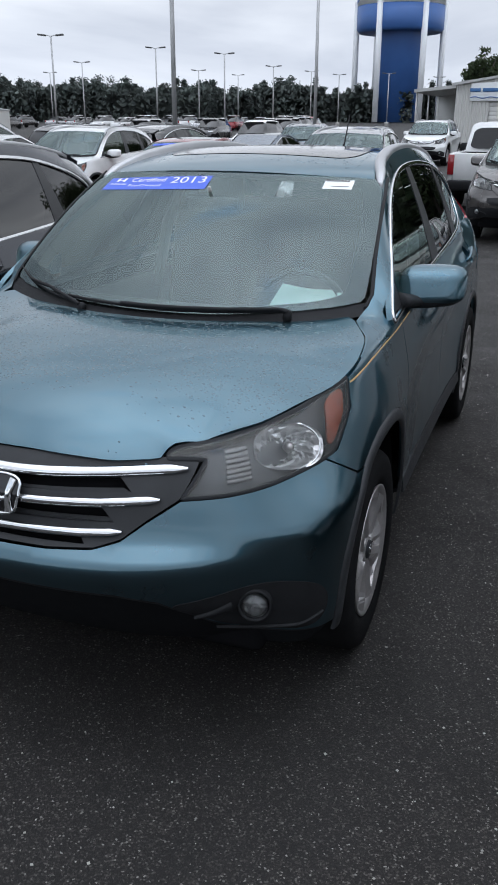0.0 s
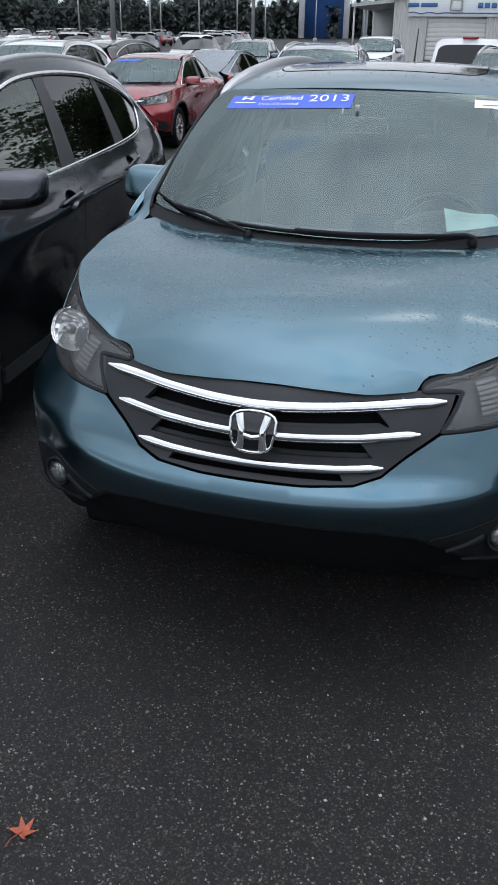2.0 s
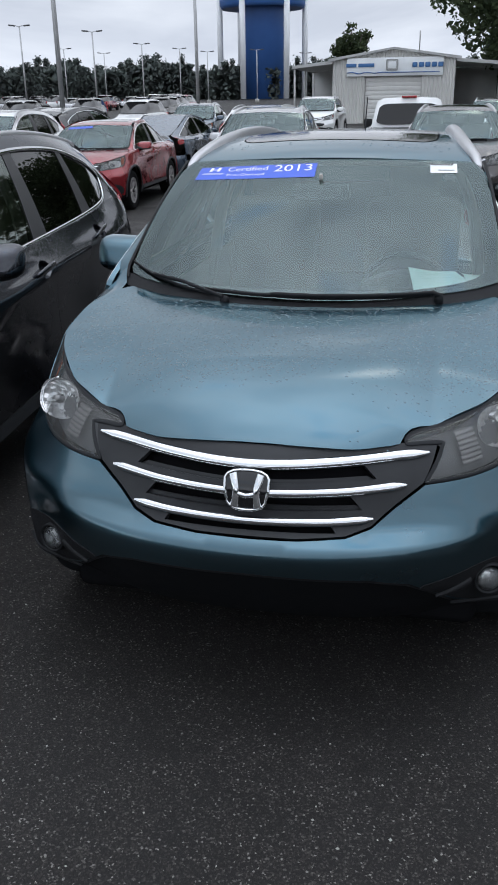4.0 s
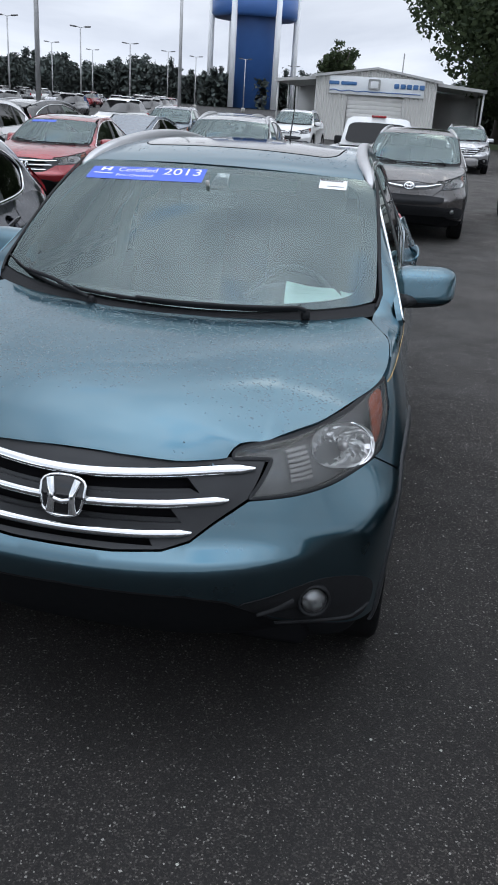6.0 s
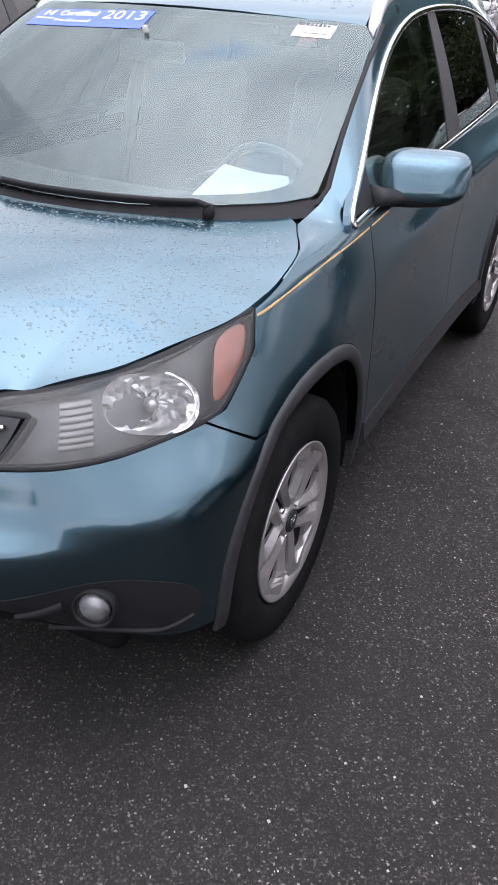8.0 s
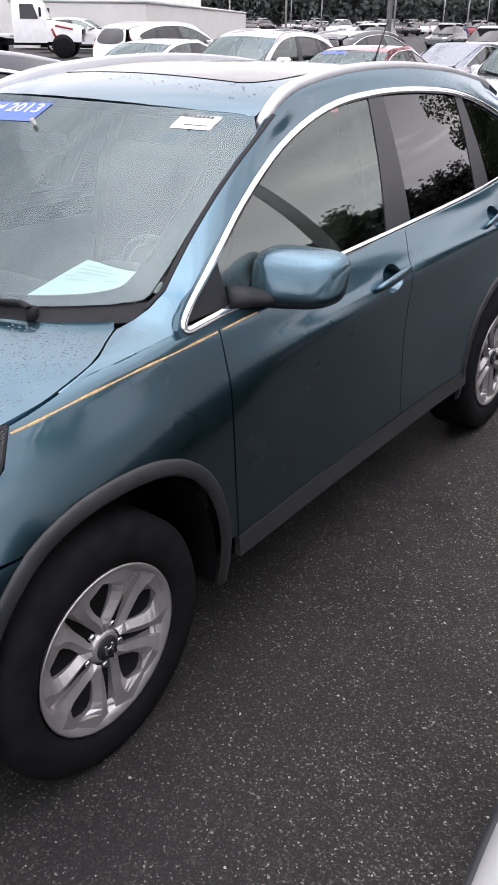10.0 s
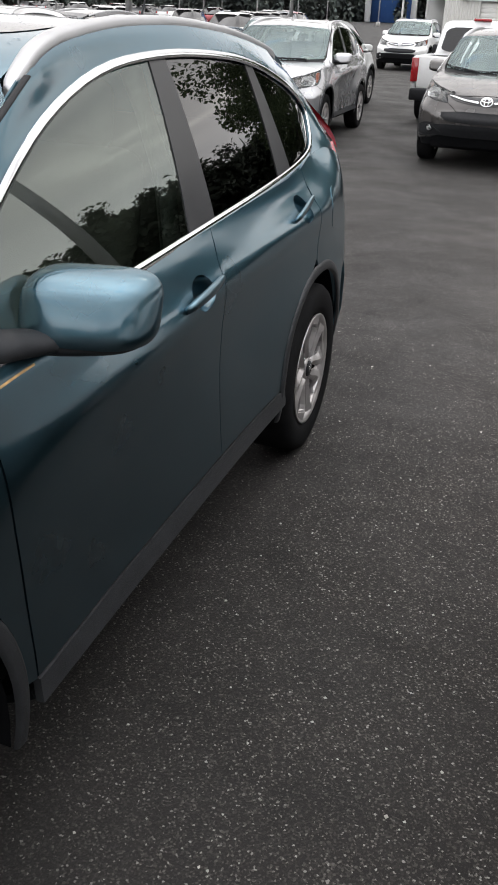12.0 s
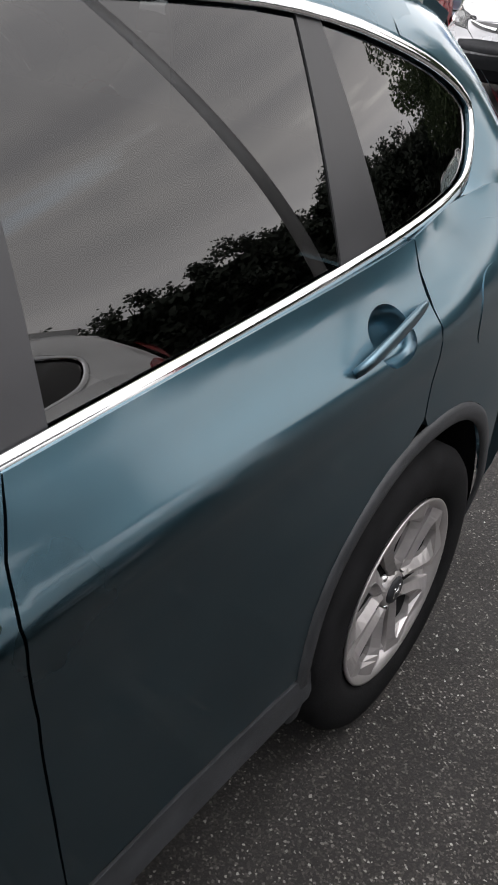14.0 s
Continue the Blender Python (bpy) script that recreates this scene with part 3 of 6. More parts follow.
def arch(yc, a, b, z0, z1, n=18, power=2.3):
    """The line of a wheel arch as (arc length, height), from front foot to rear foot."""
    out = []
    t0 = math.asin(max(-1, (z0 - .35) / b))
    t1 = math.asin(max(-1, (z1 - .35) / b))
    for k in range(n + 1):
        t = math.pi - t0 + (t1 - (math.pi - t0)) * k / n
        c, s = math.cos(t), math.sin(t)
        out.append((uy(yc + a * math.copysign(abs(c) ** (2 / power), c)), .35 + b * math.copysign(abs(s) ** (2 / power), s)))
    return out


FRONT_ARCH = arch(.957, .460, .490, .37, .41)
REAR_ARCH = arch(3.535, .432, .452, .41, .45)
DLO = rounded([(1.345, 1.093), (1.276, 1.088), (1.288, 1.122), (1.45, 1.215), (1.70, 1.355), (1.97, 1.468), (2.30, 1.545), (2.66, 1.565), (3.0, 1.558), (3.37, 1.528),
               (3.75, 1.435), (3.97, 1.345), (3.975, 1.29), (3.90, 1.215), (3.80, 1.185), (3.45, 1.160), (2.55, 1.128), (1.60, 1.105)], 2)
HEADLIGHT = [(.515, .884), (.545, .906), (.62, .917), (.70, .924), (.80, .936), (.93, .957), (1.03, .979), (1.12, .994), (1.285, 1.024), (1.285, 1.024), (1.245, .95), (1.20, .915),
             (1.115, .850), (1.055, .838), (.84, .812), (.70, .798), (.565, .790), (.565, .790), (.668, .886), (.668, .886), (.60, .888)]
GRILLE_TOP = [(.655, .894), (.5, .890), (.25, .897), (0, .899), (-.25, .897), (-.5, .890), (-.655, .894)]
GRILLE_LINE = GRILLE_TOP + [(-.655, .894), (-.558, .787), (-.45, .7305), (-.37, .6845), (-.29, .6645), (-.15, .6575), (.15, .6575), (.29, .6645), (.37, .6845), (.45, .7305), (.558, .787), (.655, .894)]


def wheel(parent, x, y, left):
    """A wheel: tyre, rim, hub and ten arms in five pairs."""
    s = 1 if left else -1
    w = new("wheel")
    w.parent = parent
    w.location = (x * s, y, .355)
    if not left:
        w.rotation_euler = (0, 0, math.pi)
    part("tyre", turned([(-.10, .235), (-.11, .26), (-.112, .31), (-.104, .338), (-.085, .353), (-.04, .3555), (.04, .3555), (.085, .353), (.104, .338), (.112, .31), (.109, .265), (.098, .236), (.07, .228)], "X", 56), RUBBER, w)
    part("rim", turned([(-.1, .225), (-.02, .212), (.06, .210), (.085, .216), (.098, .232), (.104, .234), (.105, .228), (.096, .216), (.086, .205), (.03, .196), (-.08, .19)], "X", 56), ALLOY, w)
    part("brake_disc", turned([(-.02, .0), (-.02, .15), (-.01, .152), (0, .15), (0, .06), (.01, .055), (.01, 0)], "X", 32), ALLOYDARK, w)
    stations = [(.050, 17, 26, 36), (.072, 12, 24, 36), (.086, 9, 22, 35), (.105, 7, 18, 28), (.130, 5.5, 15, 23.5), (.155, 5, 13.5, 22), (.174, 5, 13.5, 23.5), (.188, 5, 15, 29), (.197, 4.5, 17, 36), (.222, 3, 18, 36)]
    for k in range(5):
        for sgn in (1, -1):
            bm = bmesh.new()
            rows = []
            for r, a, c, b in stations:
                d = .080 + .016 * min(1, r / .19)
                row = []
                for ang, dd in ((a, -.026), (a, -.006), (c, .004), (b, -.013 if .08 < r < .195 else -.004), (b, -.046)):
                    t = radians(126 + 72 * k + sgn * ang)
                    row.append(bm.verts.new((d + dd, r * math.cos(t), r * math.sin(t))))
                rows.append(row)
            for p, q in zip(rows, rows[1:]):
                for j in range(4):
                    bm.faces.new([p[j], p[j + 1], q[j + 1], q[j]])
            bm.faces.new(rows[-1])
            bmesh.ops.recalc_face_normals(bm, faces=bm.faces)
            part("wheel_arm", bm, ALLOY, w, smooth=False)
        bm = bmesh.new()                                 # floor of the groove between two arms
        rows = []
        for r, a, c, b in stations:
            d = .080 + .016 * min(1, r / .19) - (.020 if r < .19 else .012)
            rows.append([bm.verts.new((d + e, r * math.cos(radians(126 + 72 * k + f * a)), r * math.sin(radians(126 + 72 * k + f * a)))) for f, e in ((-1.05, 0), (0, -.008), (1.05, 0))])
        for p, q in zip(rows, rows[1:]):
            for j in range(2):
                bm.faces.new([p[j], p[j + 1], q[j + 1], q[j]])
        bmesh.ops.recalc_face_normals(bm, faces=bm.faces)
        part("groove", bm, ALLOY, w, smooth=False)
    part("hub", turned([(.03, .052), (.074, .050), (.086, .042), (.088, .036)], "X", 30), ALLOY, w)
    part("hub_cap", turned([(.08, .034), (.092, .034), (.096, .030), (.096, 0)], "X", 30), TRIM, w, "dark grey hub cap")
    for sy in (-1, 1):
        part("emblem_bar", box((.004, .007, .030), (.0965, sy * .011, 0), .0015), CHROME, w)
    part("emblem_bar", box((.004, .018, .006), (.0965, 0, 0), .001), CHROME, w)
    for k in range(5):
        t = radians(126 + 72 * k)
        part("wheel_nut", turned([(.05, .010), (.078, .010), (.082, .006), (.082, 0)], "X", 10, at=(0, .060 * math.cos(t), .060 * math.sin(t))), CHROME, w)
    return w


def mirror(parent, s, colour):
    """A door mirror on its black foot."""
    mi = -1 if s < 0 else 1
    bm = bmesh.new()
    bmesh.ops.create_uvsphere(bm, u_segments=40, v_segments=28, radius=1)
    for v in bm.verts:
        x, y, z = v.co
        f = lambda q, p: math.copysign(abs(q) ** p, q)
        r = (f(x, .50), f(y, .90), f(z, .54))
        v.co = (.915 + r[0] * .130, 1.702 + r[1] * (.088 if y < 0 else .036) + .030 * r[0] + .022 * r[2], 1.150 + r[2] * .081 * (1 - .07 * r[0]) + .006 * r[0])
    cap = bm.copy()
    bmesh.ops.bisect_plane(cap, geom=cap.verts[:] + cap.edges[:] + cap.faces[:], plane_co=(0, 0, 1.126), plane_no=(0.03, 0, 1), clear_inner=True)
    bmesh.ops.bisect_plane(bm, geom=bm.verts[:] + bm.edges[:] + bm.faces[:], plane_co=(0, 0, 1.126), plane_no=(0.03, 0, 1), clear_outer=True)
    for b in (cap, bm):
        if mi < 0:
            for v in b.verts:
                v.co.x *= -1
            bmesh.ops.reverse_faces(b, faces=b.faces)
    for v in bm.verts:
        v.co.x += -.003 * mi if abs(v.co.x) > .92 else .003 * mi
    mir = part("door_mirror", cap, colour, parent, "painted door mirror cap over a black lower shell")
    part("lower_shell", bm, TRIM, mir)
    part("mirror_foot", tube([(mi * .80, 1.50, 1.120), (mi * .825, 1.55, 1.112), (mi * .86, 1.62, 1.102), (mi * .92, 1.68, 1.10)], [.05, .04, .032, .028], 12, squash=(1.2, .7)), TRIM, mir)
    part("mirror_glass", box((.15, .006, .10), (mi * .940, 1.738, 1.160), .002), CHROME, mir)
    return mir


def cup_line(y0, y1, z0, z1):
    """The rim of the hollow behind a pull handle."""
    uc, zc = uy((y0 + y1) / 2) + .012, (z0 + z1) / 2 + .001
    return [(uc + .066 * math.cos(t), zc + .046 * math.sin(t)) for t in np.linspace(0, 2 * math.pi, 32, endpoint=False)]


def handle(parent, y0, y1, z0, z1, s, colour):
    """A pull handle over a hollow in the door's skin."""
    m = s < 0
    ring = cup_line(y0, y1, z0, z1)
    uc, zc = sum(a for a, b in ring) / 32, sum(b for a, b in ring) / 32
    bm, rows = bmesh.new(), []
    for k, depth in ((1.0, 0), (.97, .008), (.90, .018), (.75, .026), (.5, .030), (.2, .031)):
        row = []
        for a, b in ring:
            q = (uc + (a - uc) * k, zc + (b - zc) * k)
            nn = normal(shell, *q)
            nn = nn if nn[0] > 0 else -nn
            row.append(bm.verts.new((shell(*q) - nn * depth) * np.array((-1 if m else 1, 1, 1))))
        rows.append(row)
    for a, b in zip(rows, rows[1:]):
        for k in range(32):
            bm.faces.new([a[k], a[(k + 1) % 32], b[(k + 1) % 32], b[k]])
    bm.faces.new(rows[-1])
    bmesh.ops.recalc_face_normals(bm, faces=bm.faces)
    h = part("handle_cup", bm, colour, parent, "hollow behind the handle")
    bm = bmesh.new()
    n, rows = 18, []
    for i in range(n + 1):
        t = i / n
        u, z = uy(y0) + (uy(y1) - uy(y0)) * t, z0 + (z1 - z0) * t
        c, nn = shell(u, z), normal(shell, u, z)
        if nn[0] < 0:
            nn = -nn
        out = .021 * math.sin(math.pi * min(1, max(0, t))) ** .45 + .002
        w = .0195 * (math.sin(math.pi * (t * .90 + .05)) ** .28)
        row = []
        for k in range(10):
            a = 2 * math.pi * k / 10
            q = c + nn * (out + .0165 * math.cos(a)) + np.array((0, 0, 1.0)) * w * math.sin(a)
            row.append(bm.verts.new(q * np.array((-1 if m else 1, 1, 1))))
        rows.append(row)
    for a, b in zip(rows, rows[1:]):
        for k in range(10):
            bm.faces.new([a[k], a[(k + 1) % 10], b[(k + 1) % 10], b[k]])
    bm.faces.new(rows[0])
    bm.faces.new(rows[-1])
    bmesh.ops.recalc_face_normals(bm, faces=bm.faces)
    part("handle_grip", bm, colour, h)
    return h


def headlight(parent, s):
    m = s < 0
    sx = np.array((-1 if m else 1, 1, 1))
    line = rounded(HEADLIGHT, 2)
    facet = random.Random(9)
    lamp = part("headlight", sheet(shell, inset(line, .003), .03, (), -.002, .004, m), CLEAR, parent, "clear headlight lens over a grey housing")
    part("housing", sheet(shell, inset(line, .004), .025, (), -.045, .0, m), LAMPGREY, lamp, "grey lamp housing")
    part("lamp_rim", strip(shell, line, .012, .003, -.005, True, .02, m), TRIM, lamp)

    def bowl(name, u, z, r, depth, mat, lift, wide=1.08):
        c, n = shell(u, z), normal(shell, u, z)
        n = n if n[1] < 0 else -n
        n = n + np.array((0, -.55, 0))
        n /= np.linalg.norm(n)
        t1 = np.cross(n, (0, 0, 1.0))
        t1 /= np.linalg.norm(t1)
        t2 = np.cross(t1, n)
        bm = bmesh.new()
        rows = []
        for k in range(9):
            q = k / 8
            row = []
            for i in range(32):
                a = 2 * math.pi * i / 32
                rr = r * (.12 + .88 * q)
                ca, sa = math.cos(a), math.sin(a)
                cut = facet.uniform(-.006, .006) if name == 'reflector' and 0 < k < 8 else 0
                p = c + n * (lift + cut - depth * (1 - q * q)) + t1 * rr * wide * math.copysign(abs(ca) ** .8, ca) + t2 * rr * math.copysign(abs(sa) ** .8, sa)
                row.append(bm.verts.new(p * sx))
            rows.append(row)
        for a, b in zip(rows, rows[1:]):
            for i in range(32):
                bm.faces.new([a[i], a[(i + 1) % 32], b[(i + 1) % 32], b[i]])
        bm.faces.new(rows[0])
        bmesh.ops.recalc_face_normals(bm, faces=bm.faces)
        ob = part(name, bm, mat, lamp, smooth=name != 'reflector')
        return ob, c + n * (lift - depth * .75), n, t1, t2
    ob, c, n, t1, t2 = bowl("reflector", .945, .893, .066, .036, REFLECTOR, -.014, 1.55)
    part("reflector_ring", tube([tuple((c + n * .022 + t1 * .094 * math.cos(a) + t2 * .070 * math.sin(a)) * sx) for a in np.linspace(1.9, 4.3, 20)], .0035, 6), CHROME, lamp)
    bm = bmesh.new()
    bmesh.ops.create_uvsphere(bm, u_segments=14, v_segments=8, radius=.017)
    for v in bm.verts:
        v.co = Vector((c + n * .022) * sx) + v.co
    part("bulb_shield", bm, ALLOY, lamp)
    for k in range(7):                                   # stepped turn reflector, rib by rib
        z = .834 + .0125 * k
        part("turn_reflector", strip(shell, [(.716 + .30 * (z - .832), z), (.758 + .30 * (z - .832), z + .003), (.800 + .25 * (z - .832), z + .006)], .011, .005, -.030 - .002 * (k % 2), False, .02, m), LAMPSTEP, lamp, "pale stepped turn reflector")
    amber = rounded([(1.10, .866), (1.125, .93), (1.165, .990), (1.262, 1.010), (1.235, .955), (1.20, .922), (1.135, .872)], 2)
    part("side_marker", sheet(shell, amber, .02, (), -.016, .006, m), AMBER, lamp, "orange side marker")
    return lamp


def bars_grille(car):
    """A dark grille with three chrome bars and a framed badge."""
    g = part("grille", sheet(shell2, inset(GRILLE_LINE, .002), .03,
                             [[(-.36, .842), (-.40, .806), (.40, .806), (.36, .842)], [(-.31, .765), (-.345, .728), (.345, .728), (.31, .765)], [(-.25, .688), (-.262, .672), (.262, .672), (.25, .688)]], -.006, .016), GRILLE, car, "satin grey grille with dark slots")
    part("grille_back", sheet(shell2, inset(GRILLE_LINE, .01), .04, (), -.05, 0), VOID, g)
    for za, zb in ((.806, .842), (.728, .765)):
        part("slot_blade", sheet(shell2, [(-.40, za), (.40, za), (.37, za + .012), (-.37, za + .012)], .04, (), -.022, .004), GRILLE, g)
    taper = lambda t: .0245 * min(1, .35 + 14 * min(t, 1 - t))
    part("chrome_bar", strip(shell2, [(-.598, .862), (-.45, .857), (-.30, .854), (0, .851), (.30, .854), (.45, .857), (.598, .862)], taper, .012, -.004, False, .02), CHROME, g, "chrome grille bar")
    for s in (1, -1):
        part("chrome_bar", strip(shell, [(.062, .779), (.30, .779), (.495, .785)], lambda t: .0235 * min(1, .35 + 9 * (1 - t)), .012, -.004, False, .02, s < 0), CHROME, g, "chrome grille bar")
    part("chrome_bar", strip(shell2, [(-.375, .704), (-.25, .699), (0, .697), (.25, .699), (.375, .704)], taper, .012, -.002, False, .02), CHROME, g, "chrome grille bar")
    # badge: a rounded frame with two uprights and a cross-piece
    bx = lambda x, z, d=0.0: (x, shell(abs(x), z)[1] - d, z)
    ring = rounded([(-.064, .842), (.064, .842), (.062, .785), (.048, .736), (-.048, .736), (-.062, .785)], 2)
    badge = part("badge_plate", sheet(lambda a, b: np.array(bx(a, b, .016)), ring, .015, (), 0, .012), GLOSSBLACK, g, "black badge plate with chrome frame")
    part("badge_frame", tube([bx(a, b, .018) for a, b in dense(ring, .01) + [ring[0]]], .0042, 8), CHROME, badge)
    for s in (1, -1):
        part("badge_bar", strip(lambda a, b: np.array(bx(a, b, .018)), [(s * .040, .832), (s * .030, .797), (s * .029, .776), (s * .033, .744)], lambda t: .019 + .010 * abs(t - .5), .007, 0, False, .008), CHROME, badge)
    part("badge_bar", strip(lambda a, b: np.array(bx(a, b, .018)), [(-.028, .782), (0, .776), (.028, .782)], .014, .006, 0, False, .008), CHROME, badge)


def split_grille(car, colour):
    """A painted nose with a slim dark slot, a chrome wing on each side of an oval badge, and a wide lower intake."""
    part("nose_panel", sheet(shell2, inset(GRILLE_LINE, .002), .04, (), -.004, .012), colour, car)
    g = part("grille", sheet(shell2, rounded([(-.60, .872), (-.3, .868), (0, .875), (.3, .868), (.60, .872), (.50, .825), (.25, .790), (0, .775), (-.25, .790), (-.50, .825)], 1), .04, (), .006, .006), GLOSSBLACK, car, "slim black grille slot")
    for s in (1, -1):
        part("chrome_wing", strip(shell, [(.10, .812), (.30, .828), (.58, .868)], lambda t: .030 - .016 * t, .010, .008, False, .03, s < 0), CHROME, g, "chrome wing bar")
    f = lambda a, b: np.array((a, shell(abs(a), b)[1] - .016, b))
    for rx, rz, cx, cz in ((.072, .050, 0, .83), (.026, .046, 0, .83), (.056, .020, 0, .848)):
        part("badge_ring", strip(f, [(cx + rx * math.cos(t), cz + rz * math.sin(t)) for t in np.linspace(0, 2 * math.pi, 28)], .011, .006, 0, False, .02), CHROME, g)
    part("lower_intake", sheet(shell2, rounded([(-.62, .70), (.62, .70), (.55, .60), (.35, .57), (-.35, .57), (-.55, .60)], 1), .04, (), .008, .01), PLASTIC, car, "black lower intake")
    part("lower_guard", sheet(shell2, [(-.98, .50), (-.45, .55), (.45, .55), (.98, .50), (.95, .40), (-.95, .40)], .05, (), .008, .01), TRIM, car, "black lower guard")


def crossover(name, label, colour, group="", face="bars"):
    """The whole car with its parts."""
    car = thing(name, label, "car", group)
    up = (0, 2.3, -40)
    # front bumper, grille and lamps
    nose = [(0, .552), (.36, .540), (.48, .515), (.56, .468), (.67, .403), (.80, .362), (.97, .332), (1.04, .325)]
    edge = [(u, z) for u, z in FRONT_ARCH if .36 < z < .758 and u < 1.3]
    topline = [(1.175, .765), (1.10, .812), (1.058, .836), (.84, .808), (.70, .794), (.56, .784), (.45, .728), (.37, .682), (.29, .662), (.15, .655), (0, .654)]
    meet = float(np.interp(.766, [z for u, z in FRONT_ARCH if u < 1.45], [u for u, z in FRONT_ARCH if u < 1.45]))
    half = nose + edge + [(meet, .764)] + topline
    full = half + [(-u, z) for u, z in half[-2::-1] if abs(u) > 1e-6]
    front = part("front_bumper", sheet(shell2, inset(full, .002), .022, (), 0, .02), colour, car)
    # near-black sheet stands for the shade behind the bumper's gaps
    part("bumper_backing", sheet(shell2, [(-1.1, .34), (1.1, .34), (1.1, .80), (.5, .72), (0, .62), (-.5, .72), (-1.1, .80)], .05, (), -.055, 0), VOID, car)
    lowlip = [(0, .548), (.36, .535), (.48, .510), (.56, .462), (.67, .398), (.80, .356), (.97, .326), (1.06, .318), (1.08, .28), (1.06, .235), (.6, .235), (0, .245)]
    part("lower_bumper", sheet(shell2, lowlip + [(-u, z) for u, z in lowlip[-2:0:-1]], .035, (), -.03, .01), DARKPLASTIC, car, "black plastic lower bumper")
    part("chin_strip", strip(shell2, [(u, z - .004) for u, z in [(-1.0, .328), (-.80, .358), (-.67, .399), (-.56, .463), (-.48, .511), (-.36, .536), (0, .546), (.36, .536), (.48, .511), (.56, .463), (.67, .399), (.80, .358), (1.0, .328)]], .014, .006, -.012), TRIM, car)
    for s in (1, -1):
        m = s < 0
        fogline = rounded([(.50, .500), (.60, .518), (.74, .545), (.88, .535), (.98, .480), (1.0, .40), (.95, .347), (.80, .375), (.67, .412), (.57, .470)], 2)
        fog = part("fog_surround", sheet(shell, fogline, .02, (), .003, .01, m), PLASTIC, front, "black plastic fog lamp surround")
        c, n = shell(.765, .474), normal(shell, .765, .474)
        n = n if n[1] < 0 else -n
        n = n + np.array((0, -.8, .35))
        n /= np.linalg.norm(n)
        q = Vector(n * np.array((s, 1, 1))).to_track_quat("X", "Z").to_matrix().to_4x4()
        fm = Matrix.Translation(Vector((c + n * .010) * np.array((s, 1, 1)))) @ q
        for nm, prof, mat in (("fog_bezel", [(-.03, .050), (.012, .050), (.017, .046), (.012, .041), (-.01, .039)], PLASTIC), ("fog_reflector", [(.010, .038), (-.006, .030), (-.016, .012), (-.018, 0)], FOGBOWL), ("fog_lens", [(.010, .038), (.016, .024), (.018, 0)], FOGLENS)):
            bm = turned(prof, "X", 28)
            bm.transform(fm)
            part(nm, bm, mat, fog)
        bm = bmesh.new()
        for k in (-2, -1, 0, 1, 2):
            box((.005, .0035, .05 - abs(k) * .008), (.0, k * .012, .004), .001, bm)
        bm.transform(fm)
        part("fog_flute", bm, CHROME, fog)
        part("vent_blade", strip(shell, [(.585, .452), (.64, .463), (.695, .480)], lambda t: .006 + .03 * t, .010, .004, False, .015, m), PLASTIC, fog)
        part("vent_blade", strip(shell, [(.66, .402), (.78, .382), (.90, .375), (.97, .40)], .010, .008, .004, False, .015, m, .1), PLASTIC, fog)
        headlight(car, s)
    if face == "bars":
        bars_grille(car)
    else:
        split_grille(car, colour)
    # bonnet
    rear = [(x, .952 + .47 * x * x) for x in (.70, .55, .4, .2, 0, -.2, -.4, -.55, -.70)]
    right = curve([(0, .155), (.14, .161), (.28, .187), (.385, .232)]) + curve([(.412, .247), (.440, .283), (.523, .326), (.600, .388), (.663, .452), (.750, .594), (.797, .70), (.815, .80), (.816, .90), (.808, .985), (.786, 1.045), (.762, 1.09), (.733, 1.15)], 3)
    line = right + rear + [(-x, y) for x, y in right[:0:-1]]
    part("bonnet", sheet(hood_top, inset(line, .002), .03, (), .002, .02, out=up), colour, car)
    # wings
    for s in (1, -1):
        m = s < 0
        arc = [(u, z) for u, z in FRONT_ARCH if z > .776 or u > 1.5]
        wing = [(1.178, .768), (meet, .768)] + arc + [(2.004, .415), (1.983, .62), (1.971, .80), (1.970, .926), (1.966, 1.027), (1.961, 1.088), (uy(1.31), 1.098), (uy(1.25), 1.094), (uy(1.18), 1.088), (uy(1.12), 1.083), (uy(1.07), 1.080),
                (uy(1.0), 1.078), (uy(.93), 1.070), (uy(.865), 1.052), (1.288, 1.025), (1.248, .949), (1.203, .913), (1.120, .849), (1.064, .836)]
        bm = sheet(shell, inset(wing, .0013), .028, (), 0, .018, m)
        # the wing's top beside the bonnet and the windscreen's foot
        inner = [(hood_top(x + .002, y), hood_top(x, y) - hood_top(x + .02, y)) for x, y in ((.816, .88), (.815, .92), (.811, .96), (.805, .995), (.797, 1.025), (.782, 1.055), (.762, 1.09), (.747, 1.12), (.734, 1.15))]
        inner += [(screen(x, v), screen(x - .02, v) - screen(x, v)) for x, v in ((.738, -.03), (.745, -.01), (.752, .01), (.755, .03), (.755, .06))]
        outer = [(shell, uy(y), z) for y, z in ((.88, 1.051), (.92, 1.061), (.96, 1.068), (.995, 1.071), (1.02, 1.072), (1.06, 1.074), (1.10, 1.077), (1.14, 1.080), (1.18, 1.083), (1.21, 1.086), (1.235, 1.088), (1.255, 1.090), (1.27, 1.090), (1.285, 1.090))]
        loft(bm, [(f(a, b) + np.array((.0006, 0, 0)), f(a, b + .01) - f(a, b), q, d) for (f, a, b), (q, d) in zip(outer, inner)], 8, m)
        part("wing", bm, colour, car)
